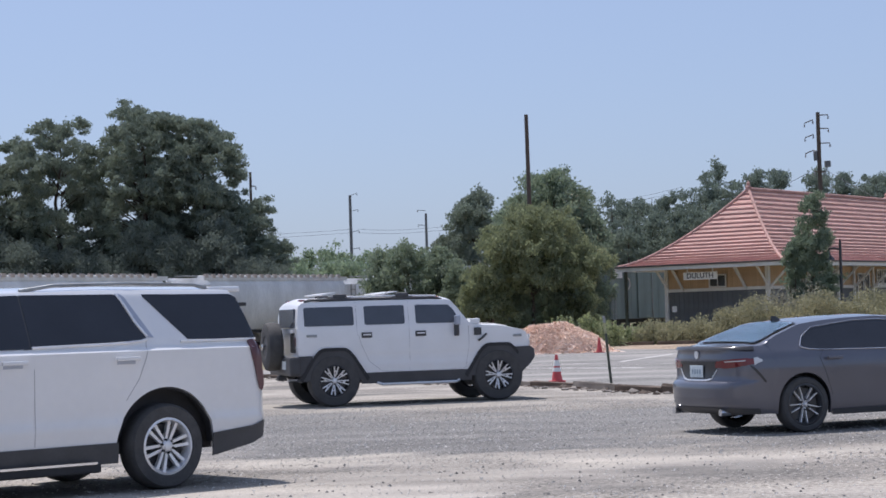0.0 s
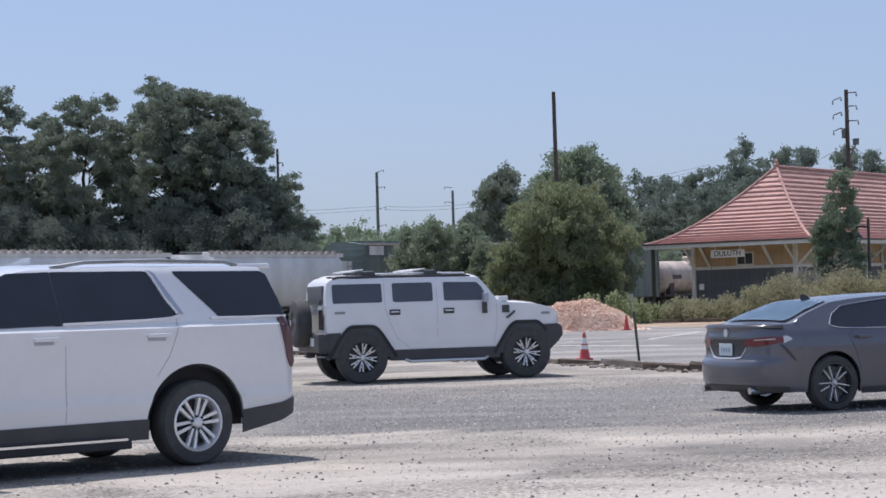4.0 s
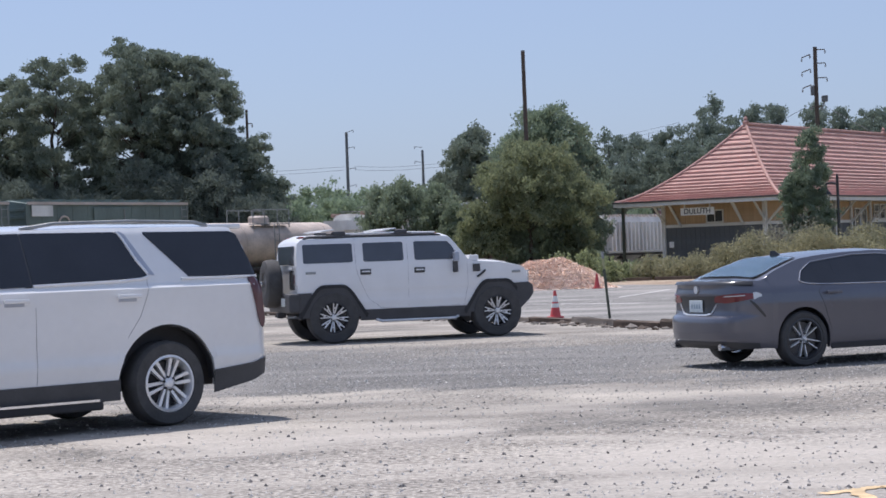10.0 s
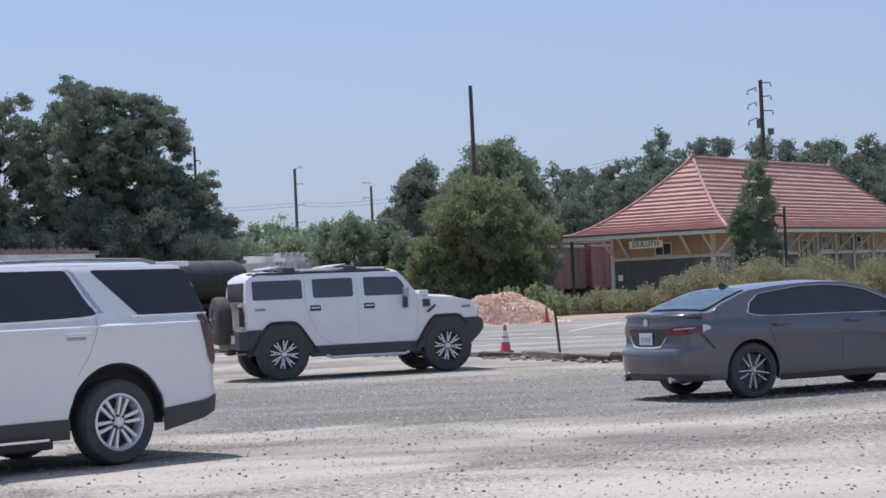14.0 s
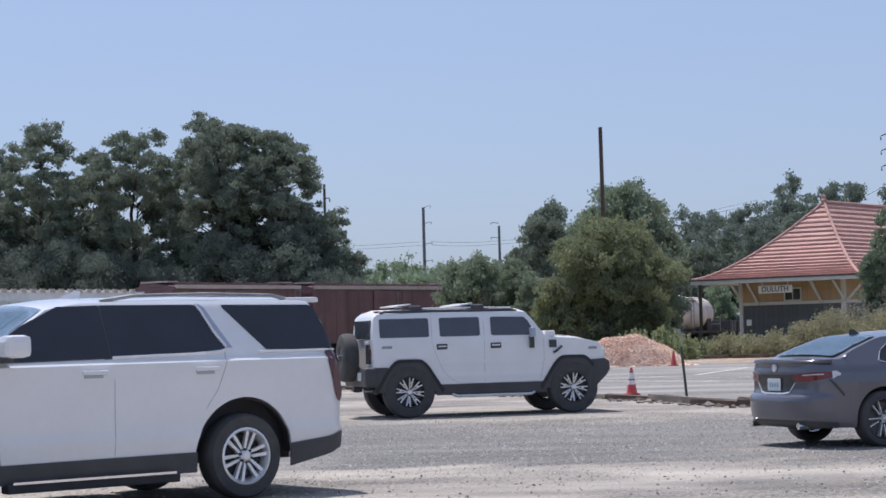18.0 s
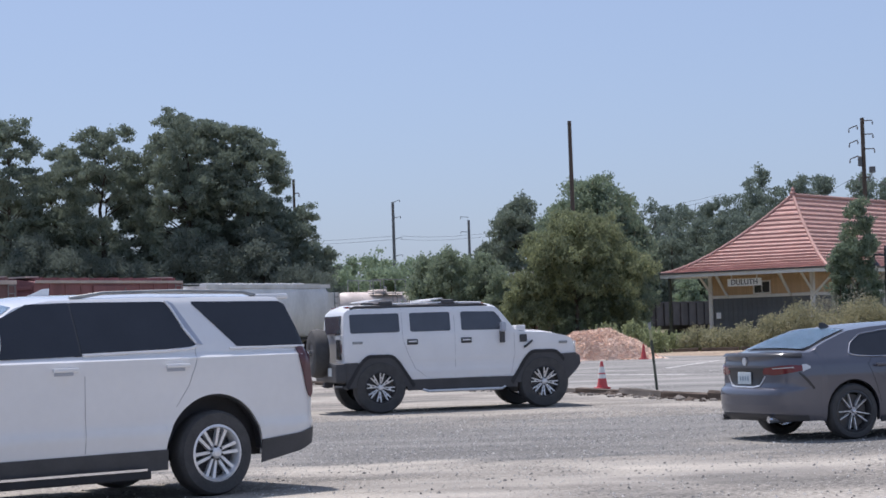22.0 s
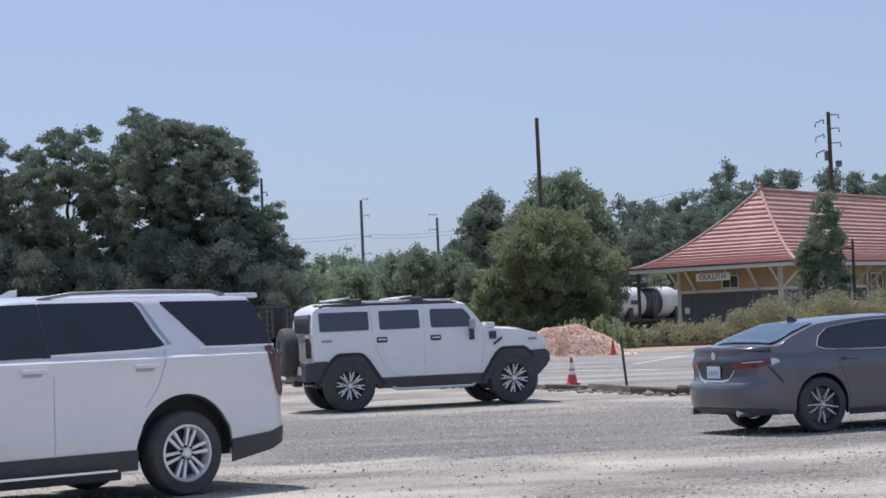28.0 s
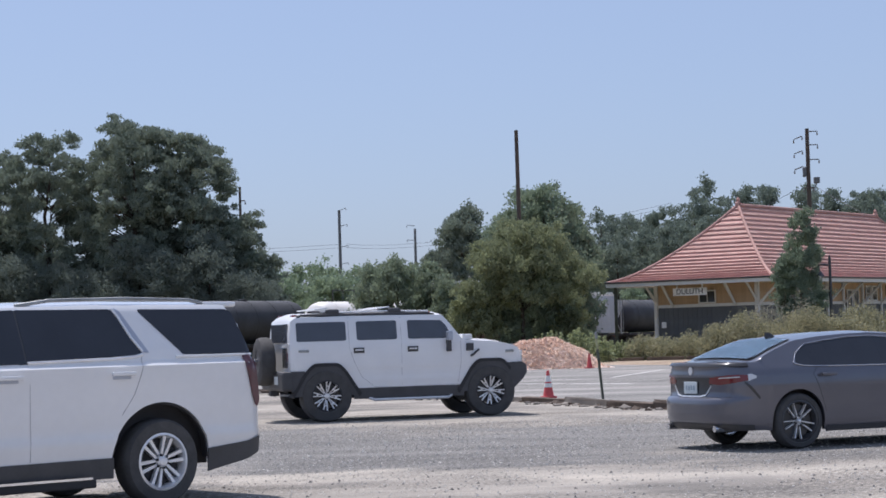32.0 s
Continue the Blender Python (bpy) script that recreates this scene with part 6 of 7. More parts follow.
    T.plate(-w, w, (0.875, 0.875), (0.90, 0.90), 0.014, 0.03, "lamp_bar", M["gloss_black"], C, "black bar between the tail lamps", nz=1)
    pl = part("number_plate", boxed(-1.002, -0.992, -0.155, 0.155, 0.70, 0.85, 0.004), M["plate"], C, "pale number plate")
    for y in (-0.09, -0.03, 0.03, 0.09):
        part("bar", boxed(-1.005, -1.0025, y - 0.015, y + 0.015, 0.745, 0.80), M["plate_mark"], pl)
    part("badge", lathe(bmesh.new(), [(0.0, -0.012), (0.05, -0.012), (0.05, 0.012), (0.0, 0.012)], 18, "x", pose(-0.983, 0, 0.98)), M["alloy"], C, "small bright badge on the boot")
    w = T.turn_x(-0.62, 0.28, 1)
    T.plate(-w, w, (0.25, 0.25), (0.32, 0.335, 0.335, 0.335, 0.32), 0.010, 0.03, "diffuser", M["black"], C, "black lower diffuser", n=24, nz=2)
    return C


large_suv()
boxy_suv()
sedan()

# ---- trees, hedges, weeds ----
def leaf_mesh(rng, pts, size, plane=1.0):
    """Small crooked leaf pieces, one at each point, turned at random; plane under 1 hangs them upright, over 1 lays them down."""
    n = len(pts)
    d = rng.normal(size=(n, 3))
    d[:, 2] *= plane
    d /= np.linalg.norm(d, axis=1)[:, None]
    u = np.cross(d, rng.normal(size=(n, 3)))
    u /= np.linalg.norm(u, axis=1)[:, None] + 1e-9
    v = np.cross(d, u)
    s = size * rng.uniform(0.6, 1.35, (n, 1))
    k = rng.uniform(0.7, 1.2, (n, 3, 1))
    vs = np.empty((n, 3, 3))
    for i, (a, b) in enumerate(((-1, -0.6), (1, -0.5), (0.1, 1))):
        vs[:, i] = pts + k[:, i] * s * (a * u + b * v) * 0.5
    f = np.arange(3 * n).reshape(n, 3)
    return vs.reshape(-1, 3), f


def crown(name, verts, faces, material, parent, label=""):
    me = bpy.data.meshes.new(name)
    me.vertices.add(len(verts))
    me.vertices.foreach_set("co", np.asarray(verts, dtype=np.float32).ravel())
    me.loops.add(faces.size)
    me.loops.foreach_set("vertex_index", faces.astype(np.int32).ravel())
    me.polygons.add(len(faces))
    me.polygons.foreach_set("loop_start", np.arange(0, faces.size, 3, dtype=np.int32))
    me.update(calc_edges=True)
    me.materials.append(material)
    ob = new(name, me)
    if parent:
        ob.parent = parent
    if label:
        tagged(ob, label)
    return ob


def blob_points(rng, centres, radii, per, shell=0.30, squash=0.75, fuzz=0.18):
    out = []
    for c, r in zip(centres, radii):
        n = max(8, int(per * r * r))
        d = rng.normal(size=(n, 3))
        d /= np.linalg.norm(d, axis=1)[:, None]
        q = (1 - shell * rng.random((n, 1)) ** 1.5) * r * (1 + fuzz * rng.normal(size=(n, 1)))
        out.append(np.asarray(c) + d * q * (1, 1, squash))
    return np.concatenate(out)


def outline(rel, peak, foot):
    """Half width of a crown at a height from 0 to 1: foot at its lowest bough, 1 at the peak, rounded over the top."""
    if rel < peak:
        return foot + (1 - foot) * math.sin(0.5 * math.pi * rel / peak) ** 0.7
    return max(0.12, 1 - ((rel - peak) / (1 - peak)) ** 2.3) ** 0.55


def tree(x, y, height, spread, seed, leaf, label, low=0.1, clumps=120, clump=0.7, leaves=140, size=0.25, peak=0.5, foot=0.75, z=0.0, trunk=None, kind="tree", squash=0.8, lumps=0.13, inner=0.3, slope=0.0, plane=0.15):
    """A tapered trunk, limbs that reach to the clumps, and an uneven crown with gaps; slope leans the crown's middle to one side."""
    rng = np.random.default_rng(seed)
    T = thing(kind, pose(x, y, z), label, "tree")
    tr = trunk or height * 0.018
    bm = bmesh.new()
    axis = []
    wob = rng.normal(size=(7, 2)) * height * 0.006
    for i in range(7):
        k = i / 6
        axis.append(Vector((wob[i, 0] * k * 3 + slope * k * height, wob[i, 1] * k * 3, k * height * 0.93)))
    for i in range(6):
        tube(bm, axis[i] - Vector((0, 0, 0.15 if i == 0 else 0.02)), axis[i + 1], tr * (1 - i / 6.6), tr * (1 - (i + 1) / 6.6), 8)
    cs, rs = [], []
    while len(cs) < clumps:
        rel = rng.random()
        wide = outline(rel, peak, foot)
        if rng.random() > wide:
            continue
        a = rng.random() * 2 * math.pi
        bump = 1 + lumps * 2 * noise.noise((1.7 * math.cos(a) + seed, 1.7 * math.sin(a), rel * height * 0.33 + seed * 0.37))
        rad = spread * wide * bump
        r = clump * rng.uniform(0.7, 1.3)
        rad = max(0.0, rad - r * 0.6) * (rng.random() ** 0.5 if rng.random() < inner else rng.uniform(0.72, 1.0))
        k = low + (1 - low) * rel
        ax = axis[0].lerp(axis[-1], min(1, k / 0.93))
        cs.append((ax.x + math.cos(a) * rad, ax.y + math.sin(a) * rad, max(r * 0.5, min(k * height, height - r * squash))))
        rs.append(r)
        if len(cs) % 3 == 0:
            st = axis[0].lerp(axis[-1], max(0.10, min(0.97, (k - 0.08) / 0.93)))
            mid = st.lerp(Vector(cs[-1]), 0.55) + Vector((0, 0, 0.03 * height * rng.random()))
            w = tr * 0.30 * (1.15 - k)
            tube(bm, st, mid, w, w * 0.7, 5, False)
            tube(bm, mid, cs[-1], w * 0.7, w * 0.25, 5, False)
    part("trunk", bm, M["bark"], T, smooth=60)
    pts = []
    for c, r in zip(cs, rs):
        n = max(10, int(leaves * (r / clump) ** 2))
        out = np.array((c[0], c[1], rng.normal() * 0.35 * spread))      # a spray of leaves along its bough
        out = out / (np.linalg.norm(out) + 1e-6)
        tips = rng.normal(size=(5, 3)) * r * 0.42 * (1, 1, squash) + np.outer(rng.uniform(-0.55, 0.75, 5), out) * r
        pts.append(np.asarray(c) + tips[rng.integers(0, 5, n)] + rng.normal(size=(n, 3)) * r * 0.27 * (1, 1, squash))
    v, f = leaf_mesh(rng, np.concatenate(pts), size, plane)
    crown("crown", v, f, leaf, T)
    return T


def shrub(name, x, y, wide, deep, height, seed, leaf, label, category="shrub", per=760, size=0.095, clump=0.32, turn=0.0, n=None):
    """A rounded bush of many small leaves on short stems."""
    rng = np.random.default_rng(seed)
    T = thing(name, pose(x, y, 0, 0, 0, turn), label, category)
    n = n or max(8, int(5 * wide * deep / (height * height) + 6))
    cs, rs = [], []
    bm = bmesh.new()
    for i in range(n):
        px, py = rng.uniform(-1, 1, 2)
        edge = max(abs(px), abs(py))
        h = height * (1 - 0.45 * edge ** 3) * rng.uniform(0.72, 1.0)
        r = height * clump * rng.uniform(0.8, 1.2)
        for zc in np.arange(r * 0.8, h - r * 0.55, r * 0.95):
            cs.append((px * wide / 2, py * deep / 2, zc))
            rs.append(r)
        cs.append((px * wide / 2, py * deep / 2, max(r * 0.6, h - r * 0.8)))
        rs.append(r)
        tube(bm, (px * wide / 2, py * deep / 2, -0.05), cs[-1], 0.03, 0.012, 5, False)
    tagged(part("stems", bm, M["bark"], T), kind="stuff")
    pts = blob_points(rng, cs, rs, per, squash=0.85)
    pts[:, 2] = np.abs(pts[:, 2])
    v, f = leaf_mesh(rng, pts, size, 0.7)
    crown("leaves", v, f, leaf, T)
    return T

def spires(name, x, y, wide, deep, height, seed, leaf, label, category, n, bulk):
    """Upright weeds or long grass: thin stalks, each with leaves that draw together towards its tip."""
    rng = np.random.default_rng(seed)
    T = thing(name, pose(x, y, 0), label, category)
    bm = bmesh.new()
    pts = []
    for i in range(n):
        a, r = rng.random() * 2 * math.pi, rng.random() ** 0.5
        px, py = r * math.cos(a) * wide / 2, r * math.sin(a) * deep / 2
        h = height * rng.uniform(0.45, 1.0) * (1 - 0.3 * r * r)
        lean = rng.normal(size=2) * 0.09 * h
        tube(bm, (px, py, -0.04), (px + lean[0], py + lean[1], h * 0.95), 0.010, 0.004, 4, False)
        k = rng.random(int(90 * h)) ** 0.85
        off = rng.normal(size=(len(k), 3)) * (bulk * (1.08 - k) ** 0.8)[:, None] * (1, 1, 0.6)
        pts.append(np.stack([px + lean[0] * k, py + lean[1] * k, 0.05 + k * h], 1) + off)
    tagged(part("stalks", bm, M["bark"], T), kind="stuff")
    pts = np.concatenate(pts)
    pts[:, 2] = np.abs(pts[:, 2])
    v, f = leaf_mesh(rng, pts, 0.10, 1.3)
    crown("leaves", v, f, leaf, T)
    return T


PINE = "tall dark green pine with bare gaps between its boughs"
# pines beyond the track: x, depth, height, spread, seed, lowest bough, clumps, where the crown is widest
for x, y, h, sp, sd, lo, n, pk in ((-47.6, 166, 18.8, 4.0, 2, 0.12, 120, 0.5), (-43.6, 168, 18.0, 3.6, 11, 0.15, 120, 0.5),
                                   (-38.8, 166, 19.8, 3.5, 3, 0.12, 165, 0.55), (-35.6, 169, 17.4, 3.4, 9, 0.12, 150, 0.5), (-31.0, 166, 19.5, 3.7, 4, 0.30, 125, 0.72), (-28.0, 169, 18.2, 2.6, 10, 0.35, 60, 0.6),
                                   (-23.9, 165, 20.2, 4.0, 5, 0.10, 260, 0.60), (-21.6, 168, 19.2, 3.4, 12, 0.10, 150, 0.6), (-19.3, 166, 18.7, 3.9, 6, 0.08, 230, 0.50), (-14.9, 165, 12.0, 1.9, 7, 0.1, 70, 0.5), (-12.9, 164, 8.8, 1.1, 19, 0.05, 26, 0.5)):
    tree(x, y, h, sp * 1.12, sd, L["pine"], PINE, low=lo, clumps=n, clump=0.74, leaves=400, size=0.19, peak=pk, foot=0.6, kind="pine_tree", squash=0.6, lumps=0.10, inner=0.40)
UNDER = "dark leafy understorey tree beneath the pines"
for i in range(3, 13):
    tree(-58 + i * 3.4, 173 + (i % 3), (7.2 if i in (8, 9) else 11.5 + (i * 7 % 4) * 0.6), 3.4, 211 + i, L["under"], UNDER, low=0.02, clumps=60, clump=1.2, leaves=130, size=0.42, kind="understorey_tree")
for i in range(4, 15):
    tree(-58 + i * 3.1, 160.5 + (i % 2), (8.6, 10.2, 9.2, 9.8)[i % 4] - (2.2 if i in (9, 10, 14) else 0.0), 2.7, 231 + i, L["under"], UNDER, low=0.02, clumps=95, clump=1.0, leaves=400, size=0.155, kind="understorey_tree")
# far trees in the gap
for x, y, h, sp, sd in ((-14.7, 255, 12.0, 4.4, 21), (-8.6, 265, 10.5, 4.0, 22), (-20, 262, 10.2, 4.4, 23), (-3.5, 260, 9.8, 4.0, 24), (3.0, 262, 10.0, 4.4, 25), (-11.5, 235, 8.8, 3.4, 26), (-17.5, 238, 8.6, 3.6, 27), (-6.0, 236, 8.4, 3.4, 29), (-27, 260, 10, 5, 28)):
    tree(x, y, h, sp, sd, L["mid"], "distant rounded green tree", low=0.03, clumps=80, clump=1.15, leaves=180, size=0.32, kind="far_tree", z=rise(x, y) - 0.1)
# trees before the track
for x, y, h, sp, sd in ((-3.3, 118, 5.6, 1.4, 31), (-1.9, 117, 5.95, 1.5, 39), (-0.2, 118, 5.75, 1.3, 32), (0.7, 116.5, 4.6, 1.2, 37)):
    tree(x, y, h, sp, sd, L["dark"], "dark green bushy tree", low=0.03, clumps=75, clump=0.54, leaves=250, size=0.14, peak=0.4, foot=0.9)
tree(2.6, 170, 12.0, 2.3, 33, L["pine"], "dark upright tree with thin edges", low=0.12, clumps=190, clump=0.66, leaves=230, size=0.21, peak=0.62, foot=0.7, lumps=0.08, inner=0.45)
tree(0.2, 171, 8.6, 1.5, 38, L["pine"], "dark small tree with thin edges", low=0.15, clumps=60, clump=0.55, leaves=240, size=0.19, peak=0.6)
tree(7.7, 138, 11.4, 3.7, 34, L["broad"], "tall dark green broadleaf tree", low=0.03, clumps=220, clump=0.80, leaves=290, size=0.185, peak=0.58, foot=0.8)
tree(9.5, 136, 8.6, 2.1, 40, L["broad"], "dark green broadleaf tree beside the depot", low=0.03, clumps=100, clump=0.74, leaves=290, size=0.185, peak=0.6, foot=0.62)
LIGHT = "yellow-green spreading broadleaf tree with a shaded hollow below"
tree(4.95, 112, 7.5, 3.45, 35, L["light"], LIGHT, low=0.44, clumps=230, clump=0.56, leaves=300, size=0.14, peak=0.30, foot=0.9, lumps=0.26)
# dark-leaved tree added to make the shade in the hollow
tree(5.1, 114.2, 5.2, 2.9, 45, L["dark"], "dark filler tree standing in for the shade beneath a larger crown", low=0.03, clumps=170, clump=0.62, leaves=260, size=0.15, peak=0.5, foot=0.85)
tree(2.6, 111.5, 4.4, 1.4, 36, L["light"], "yellow-green young tree with drooping boughs", low=0.34, clumps=70, clump=0.50, leaves=280, size=0.14, peak=0.5, foot=0.8)
tree(7.6, 113, 3.4, 0.9, 42, L["light"], "green young tree beside the depot", low=0.04, clumps=40, clump=0.45, leaves=280, size=0.13, peak=0.4, foot=0.95)
# wooded rise behind the depot: a crest row, and lower trees before it
rng0 = np.random.default_rng(77)
CREST = ((13, 14.2), (21.2, 15.3), (24, 15.0), (26.4, 16.6), (28.5, 15.2), (31, 16.1), (34.1, 18.5), (37.1, 17.2), (40.3, 18.7), (43.3, 17.5), (50, 17.3), (57, 16.8), (61, 16.5), (95, 16))
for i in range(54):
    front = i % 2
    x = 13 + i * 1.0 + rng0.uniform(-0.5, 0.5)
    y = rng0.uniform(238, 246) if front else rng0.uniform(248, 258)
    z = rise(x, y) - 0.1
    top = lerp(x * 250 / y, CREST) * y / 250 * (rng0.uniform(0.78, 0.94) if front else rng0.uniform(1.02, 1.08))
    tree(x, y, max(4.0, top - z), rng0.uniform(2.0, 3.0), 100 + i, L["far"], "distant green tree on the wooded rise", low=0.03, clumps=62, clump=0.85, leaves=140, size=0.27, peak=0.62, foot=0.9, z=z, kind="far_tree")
tree(17.35, 173, 5.2, 1.25, 43, L["mid"], "round green bushy tree beyond the track", low=0.05, clumps=80, clump=0.5, leaves=200, size=0.16, foot=0.9)
# by the depot
tree(19.0, 104.5, 7.45, 1.12, 41, L["broad"], "slim upright ornamental tree", low=0.16, clumps=125, clump=0.34, leaves=230, size=0.11, peak=0.3, foot=0.8, trunk=0.08)
tree(18.1, 104.2, 5.1, 0.6, 44, L["broad"], "small upright ornamental tree", low=0.2, clumps=45, clump=0.28, leaves=200, size=0.11, peak=0.4, trunk=0.05)

# ---- hedges and weeds ----
for x, y, w, d, h, sd in ((10.6, 99.0, 2.2, 1.5, 1.45, 1), (12.3, 98.4, 2.2, 1.6, 1.4, 10), (14.0, 98.0, 2.4, 1.8, 1.75, 2), (15.4, 97.6, 2.8, 2.0, 2.35, 3), (17.8, 97.2, 2.8, 2.2, 2.45, 4), (20.0, 97.6, 2.6, 2.0, 1.9, 5), (22.2, 98.0, 2.0, 1.8, 1.6, 6), (24.6, 99, 3.0, 2.0, 2.75, 7), (27.6, 100, 2.8, 2, 2.6, 8), (30.5, 101, 3.0, 2, 2.6, 11)):
    shrub("hedge_bush", x, y, w, d, h, sd, L["hedge"], "olive green and bronze clipped hedge bush", "hedge")
shrub("round_bush", 21.7, 100.6, 2.5, 2.4, 2.75, 61, L["hedge"], "rounded grey-green bush before the depot", "shrub")
for x, y, w, h, sd in ((4.2, 96, 1.6, 1.35, 22), (5.6, 96, 1.6, 1.85, 20), (7.0, 96.5, 1.7, 1.65, 21), (8.0, 97.5, 1.2, 1.4, 23)):
    spires("weed_clump", x, y, w, 1.3, h, sd, L["weed"], "pale green tall spiky weeds behind the wood chips", "weeds", 34, 0.17)
for x, y, w, h, sd in ((7.6, 99.5, 2.4, 1.0, 24), (9.3, 99.8, 2.2, 1.05, 25), (10.6, 101, 2.4, 1.1, 26)):
    spires("long_grass", x, y, w, 1.6, h, sd, L["weed"], "patch of long dull green grass before the track", "grass", 90, 0.11)
for x, y, w, h, sd in ((15.6, 101, 1.8, 2.6, 32), (16.8, 101, 1.8, 3.0, 30), (18.2, 101, 1.6, 2.9, 31)):
    shrub("plume_grass", x, y, w, 1.0, h, sd, L["wisp"], "wispy grey-brown plume grass before the depot", "grass", per=110, size=0.10, clump=0.20, n=18)


def brick_shed():
    """The corner of a small brick building among the bushes."""
    B = thing("brick_shed", pose(1.40, 121.0, 0), "small red brick building with a pale flat roof edge behind bushes", "building")
    part("wall", boxed(0.0, 2.6, 0.0, 2.4, 0, 4.52), M["box_brown"], B)
    part("roof", boxed(-0.08, 2.68, -0.08, 2.48, 4.52, 4.70, 0.02), M["trim"], B, "pale flat roof edge")
    part("vent_pipe", tube(bmesh.new(), (0.9, 0.8, 4.7), (0.9, 0.8, 5.0), 0.05), M["galv"], B)


brick_shed()
# timbers lying along the foot of the hedge
for i, (x, y, n, a) in enumerate(((9.3, 98.2, 1.7, -14), (11.1, 97.4, 1.8, -20), (12.8, 96.9, 1.5, -12), (14.4, 96.5, 1.6, -15), (16.2, 95.9, 1.7, -10))):
    o = tagged(part("edging_timber", boxed(-n / 2, n / 2, -0.09, 0.09, 0, 0.17, 0.02), M["timber"]), "old dark timber lying along the hedge", "timber", "edging timbers")
    o.matrix_world = pose(x, y, 0.0, 0, 0, a)


# ---- poles and wires ----
def utility_pole(x, y, h, r, label, arms=(), material="pole", lean=0.0, lamp=False):
    P = thing("utility_pole", pose(x, y, rise(x, y)), label, "utility pole")
    h = h - rise(x, y)
    part("shaft", tube(bmesh.new(), (0, 0, -0.3), (lean, 0, h), r, r * 0.72, 14), M[material], P, smooth=50)
    for z, x0, x1, tilt in arms:
        a = part("cross_arm", tube(bmesh.new(), (x0 + lean * z / h, -r, z), (x1 + lean * z / h, -r, z + tilt), 0.055, 0.05, 6), M[material], P)
        for e, zz in ((x0, z), (x1, z + tilt)):
            if abs(e) > 0.3:
                part("insulator", lathe(bmesh.new(), [(0.03, -0.32), (0.08, -0.26), (0.05, -0.2), (0.08, -0.14), (0.05, -0.08), (0.03, 0.0)], 8, m=pose(e + lean * z / h, -r, zz - 0.05)), M["insulator"], a)
    if lamp:
        f = part("flood_lamp", boxed(0.45, 0.95, -0.35, 0.15, h - 4.9, h - 4.35, 0.05), M["pole_grey"], P, "dark flood lamp on a bracket")
        part("bracket", pipe(bmesh.new(), [(0.1, 0, h - 5.4), (0.5, 0, h - 5.3), (0.7, 0, h - 4.9)], 0.05), M["pole_grey"], f)
        part("transformer", lathe(bmesh.new(), [(0.16, 0), (0.18, 0.05), (0.18, 0.8), (0.1, 0.9), (0.0, 0.92)], 12, m=pose(-0.35, -0.1, h - 4.3)), M["pole_grey"], P)
    return P


utility_pole(5.8, 130, 14.5, 0.17, "bare tall dark wooden utility pole", lean=-0.07)
utility_pole(33.8, 180, 18.9, 0.24, "tall wooden utility pole with slanted crossarms and a lamp", ((18.6, 0.0, 0.85, 0.0), (17.4, 0.0, 0.85, 0.0), (16.1, 0.0, 0.95, 0.0), (18.2, -0.5, -1.25, -0.28), (16.9, -0.5, -1.25, -0.28), (15.5, -0.5, -1.25, -0.28), (13.6, -0.5, 0.4, 0.0)), lamp=True)
utility_pole(-17.6, 190, 15.9, 0.16, "bare wooden utility pole behind the pines", ((14.6, -0.1, 0.5, 0.0),))
utility_pole(-14.05, 320, 21.6, 0.30, "slender steel power line pole with three side arms", ((21.4, 0.0, 1.1, 0.35), (18.9, 0.0, 1.2, 0.25), (15.6, 0.0, 1.3, 0.25), (12.9, 0.0, 1.3, 0.25)), "pole_grey")
utility_pole(-2.25, 330, 18.9, 0.27, "slender steel power line pole with side arms", ((16.6, 0.0, -1.3, 0.15), (14.2, 0.0, -1.3, 0.15)), "pole_grey")
utility_pole(-16.6, 330, 13.2, 0.16, "thin far power line pole", (), "pole_grey")



def wire(a, b, sag, r=0.02):
    a, b = Vector(a), Vector(b)
    bm = bmesh.new()
    pts = [a.lerp(b, i / 14) - Vector((0, 0, sag * 4 * (i / 14) * (1 - i / 14))) for i in range(15)]
    return tagged(part("overhead_wire", pipe(bm, pts, r, 5), M["cable"]), "thin sagging overhead power wire", "wire", "overhead wires")


for dz in (0.0, 0.55):
    wire((-60, 318, 15.9 + dz), (-14, 320, 15.7 + dz), 0.6, 0.022)
    wire((-13.0, 320, 15.7 + dz), (-3.5, 330, 15.9 + dz), 0.2, 0.022)
    wire((-3.5, 330, 15.9 + dz), (36, 300, 19.5 + dz), 0.9, 0.022)
wire((32.9, 180, 13.6), (24, 200, 9.5), 0.2)
wire((34.3, 180, 13.8), (37, 160, 8.8), 0.2)


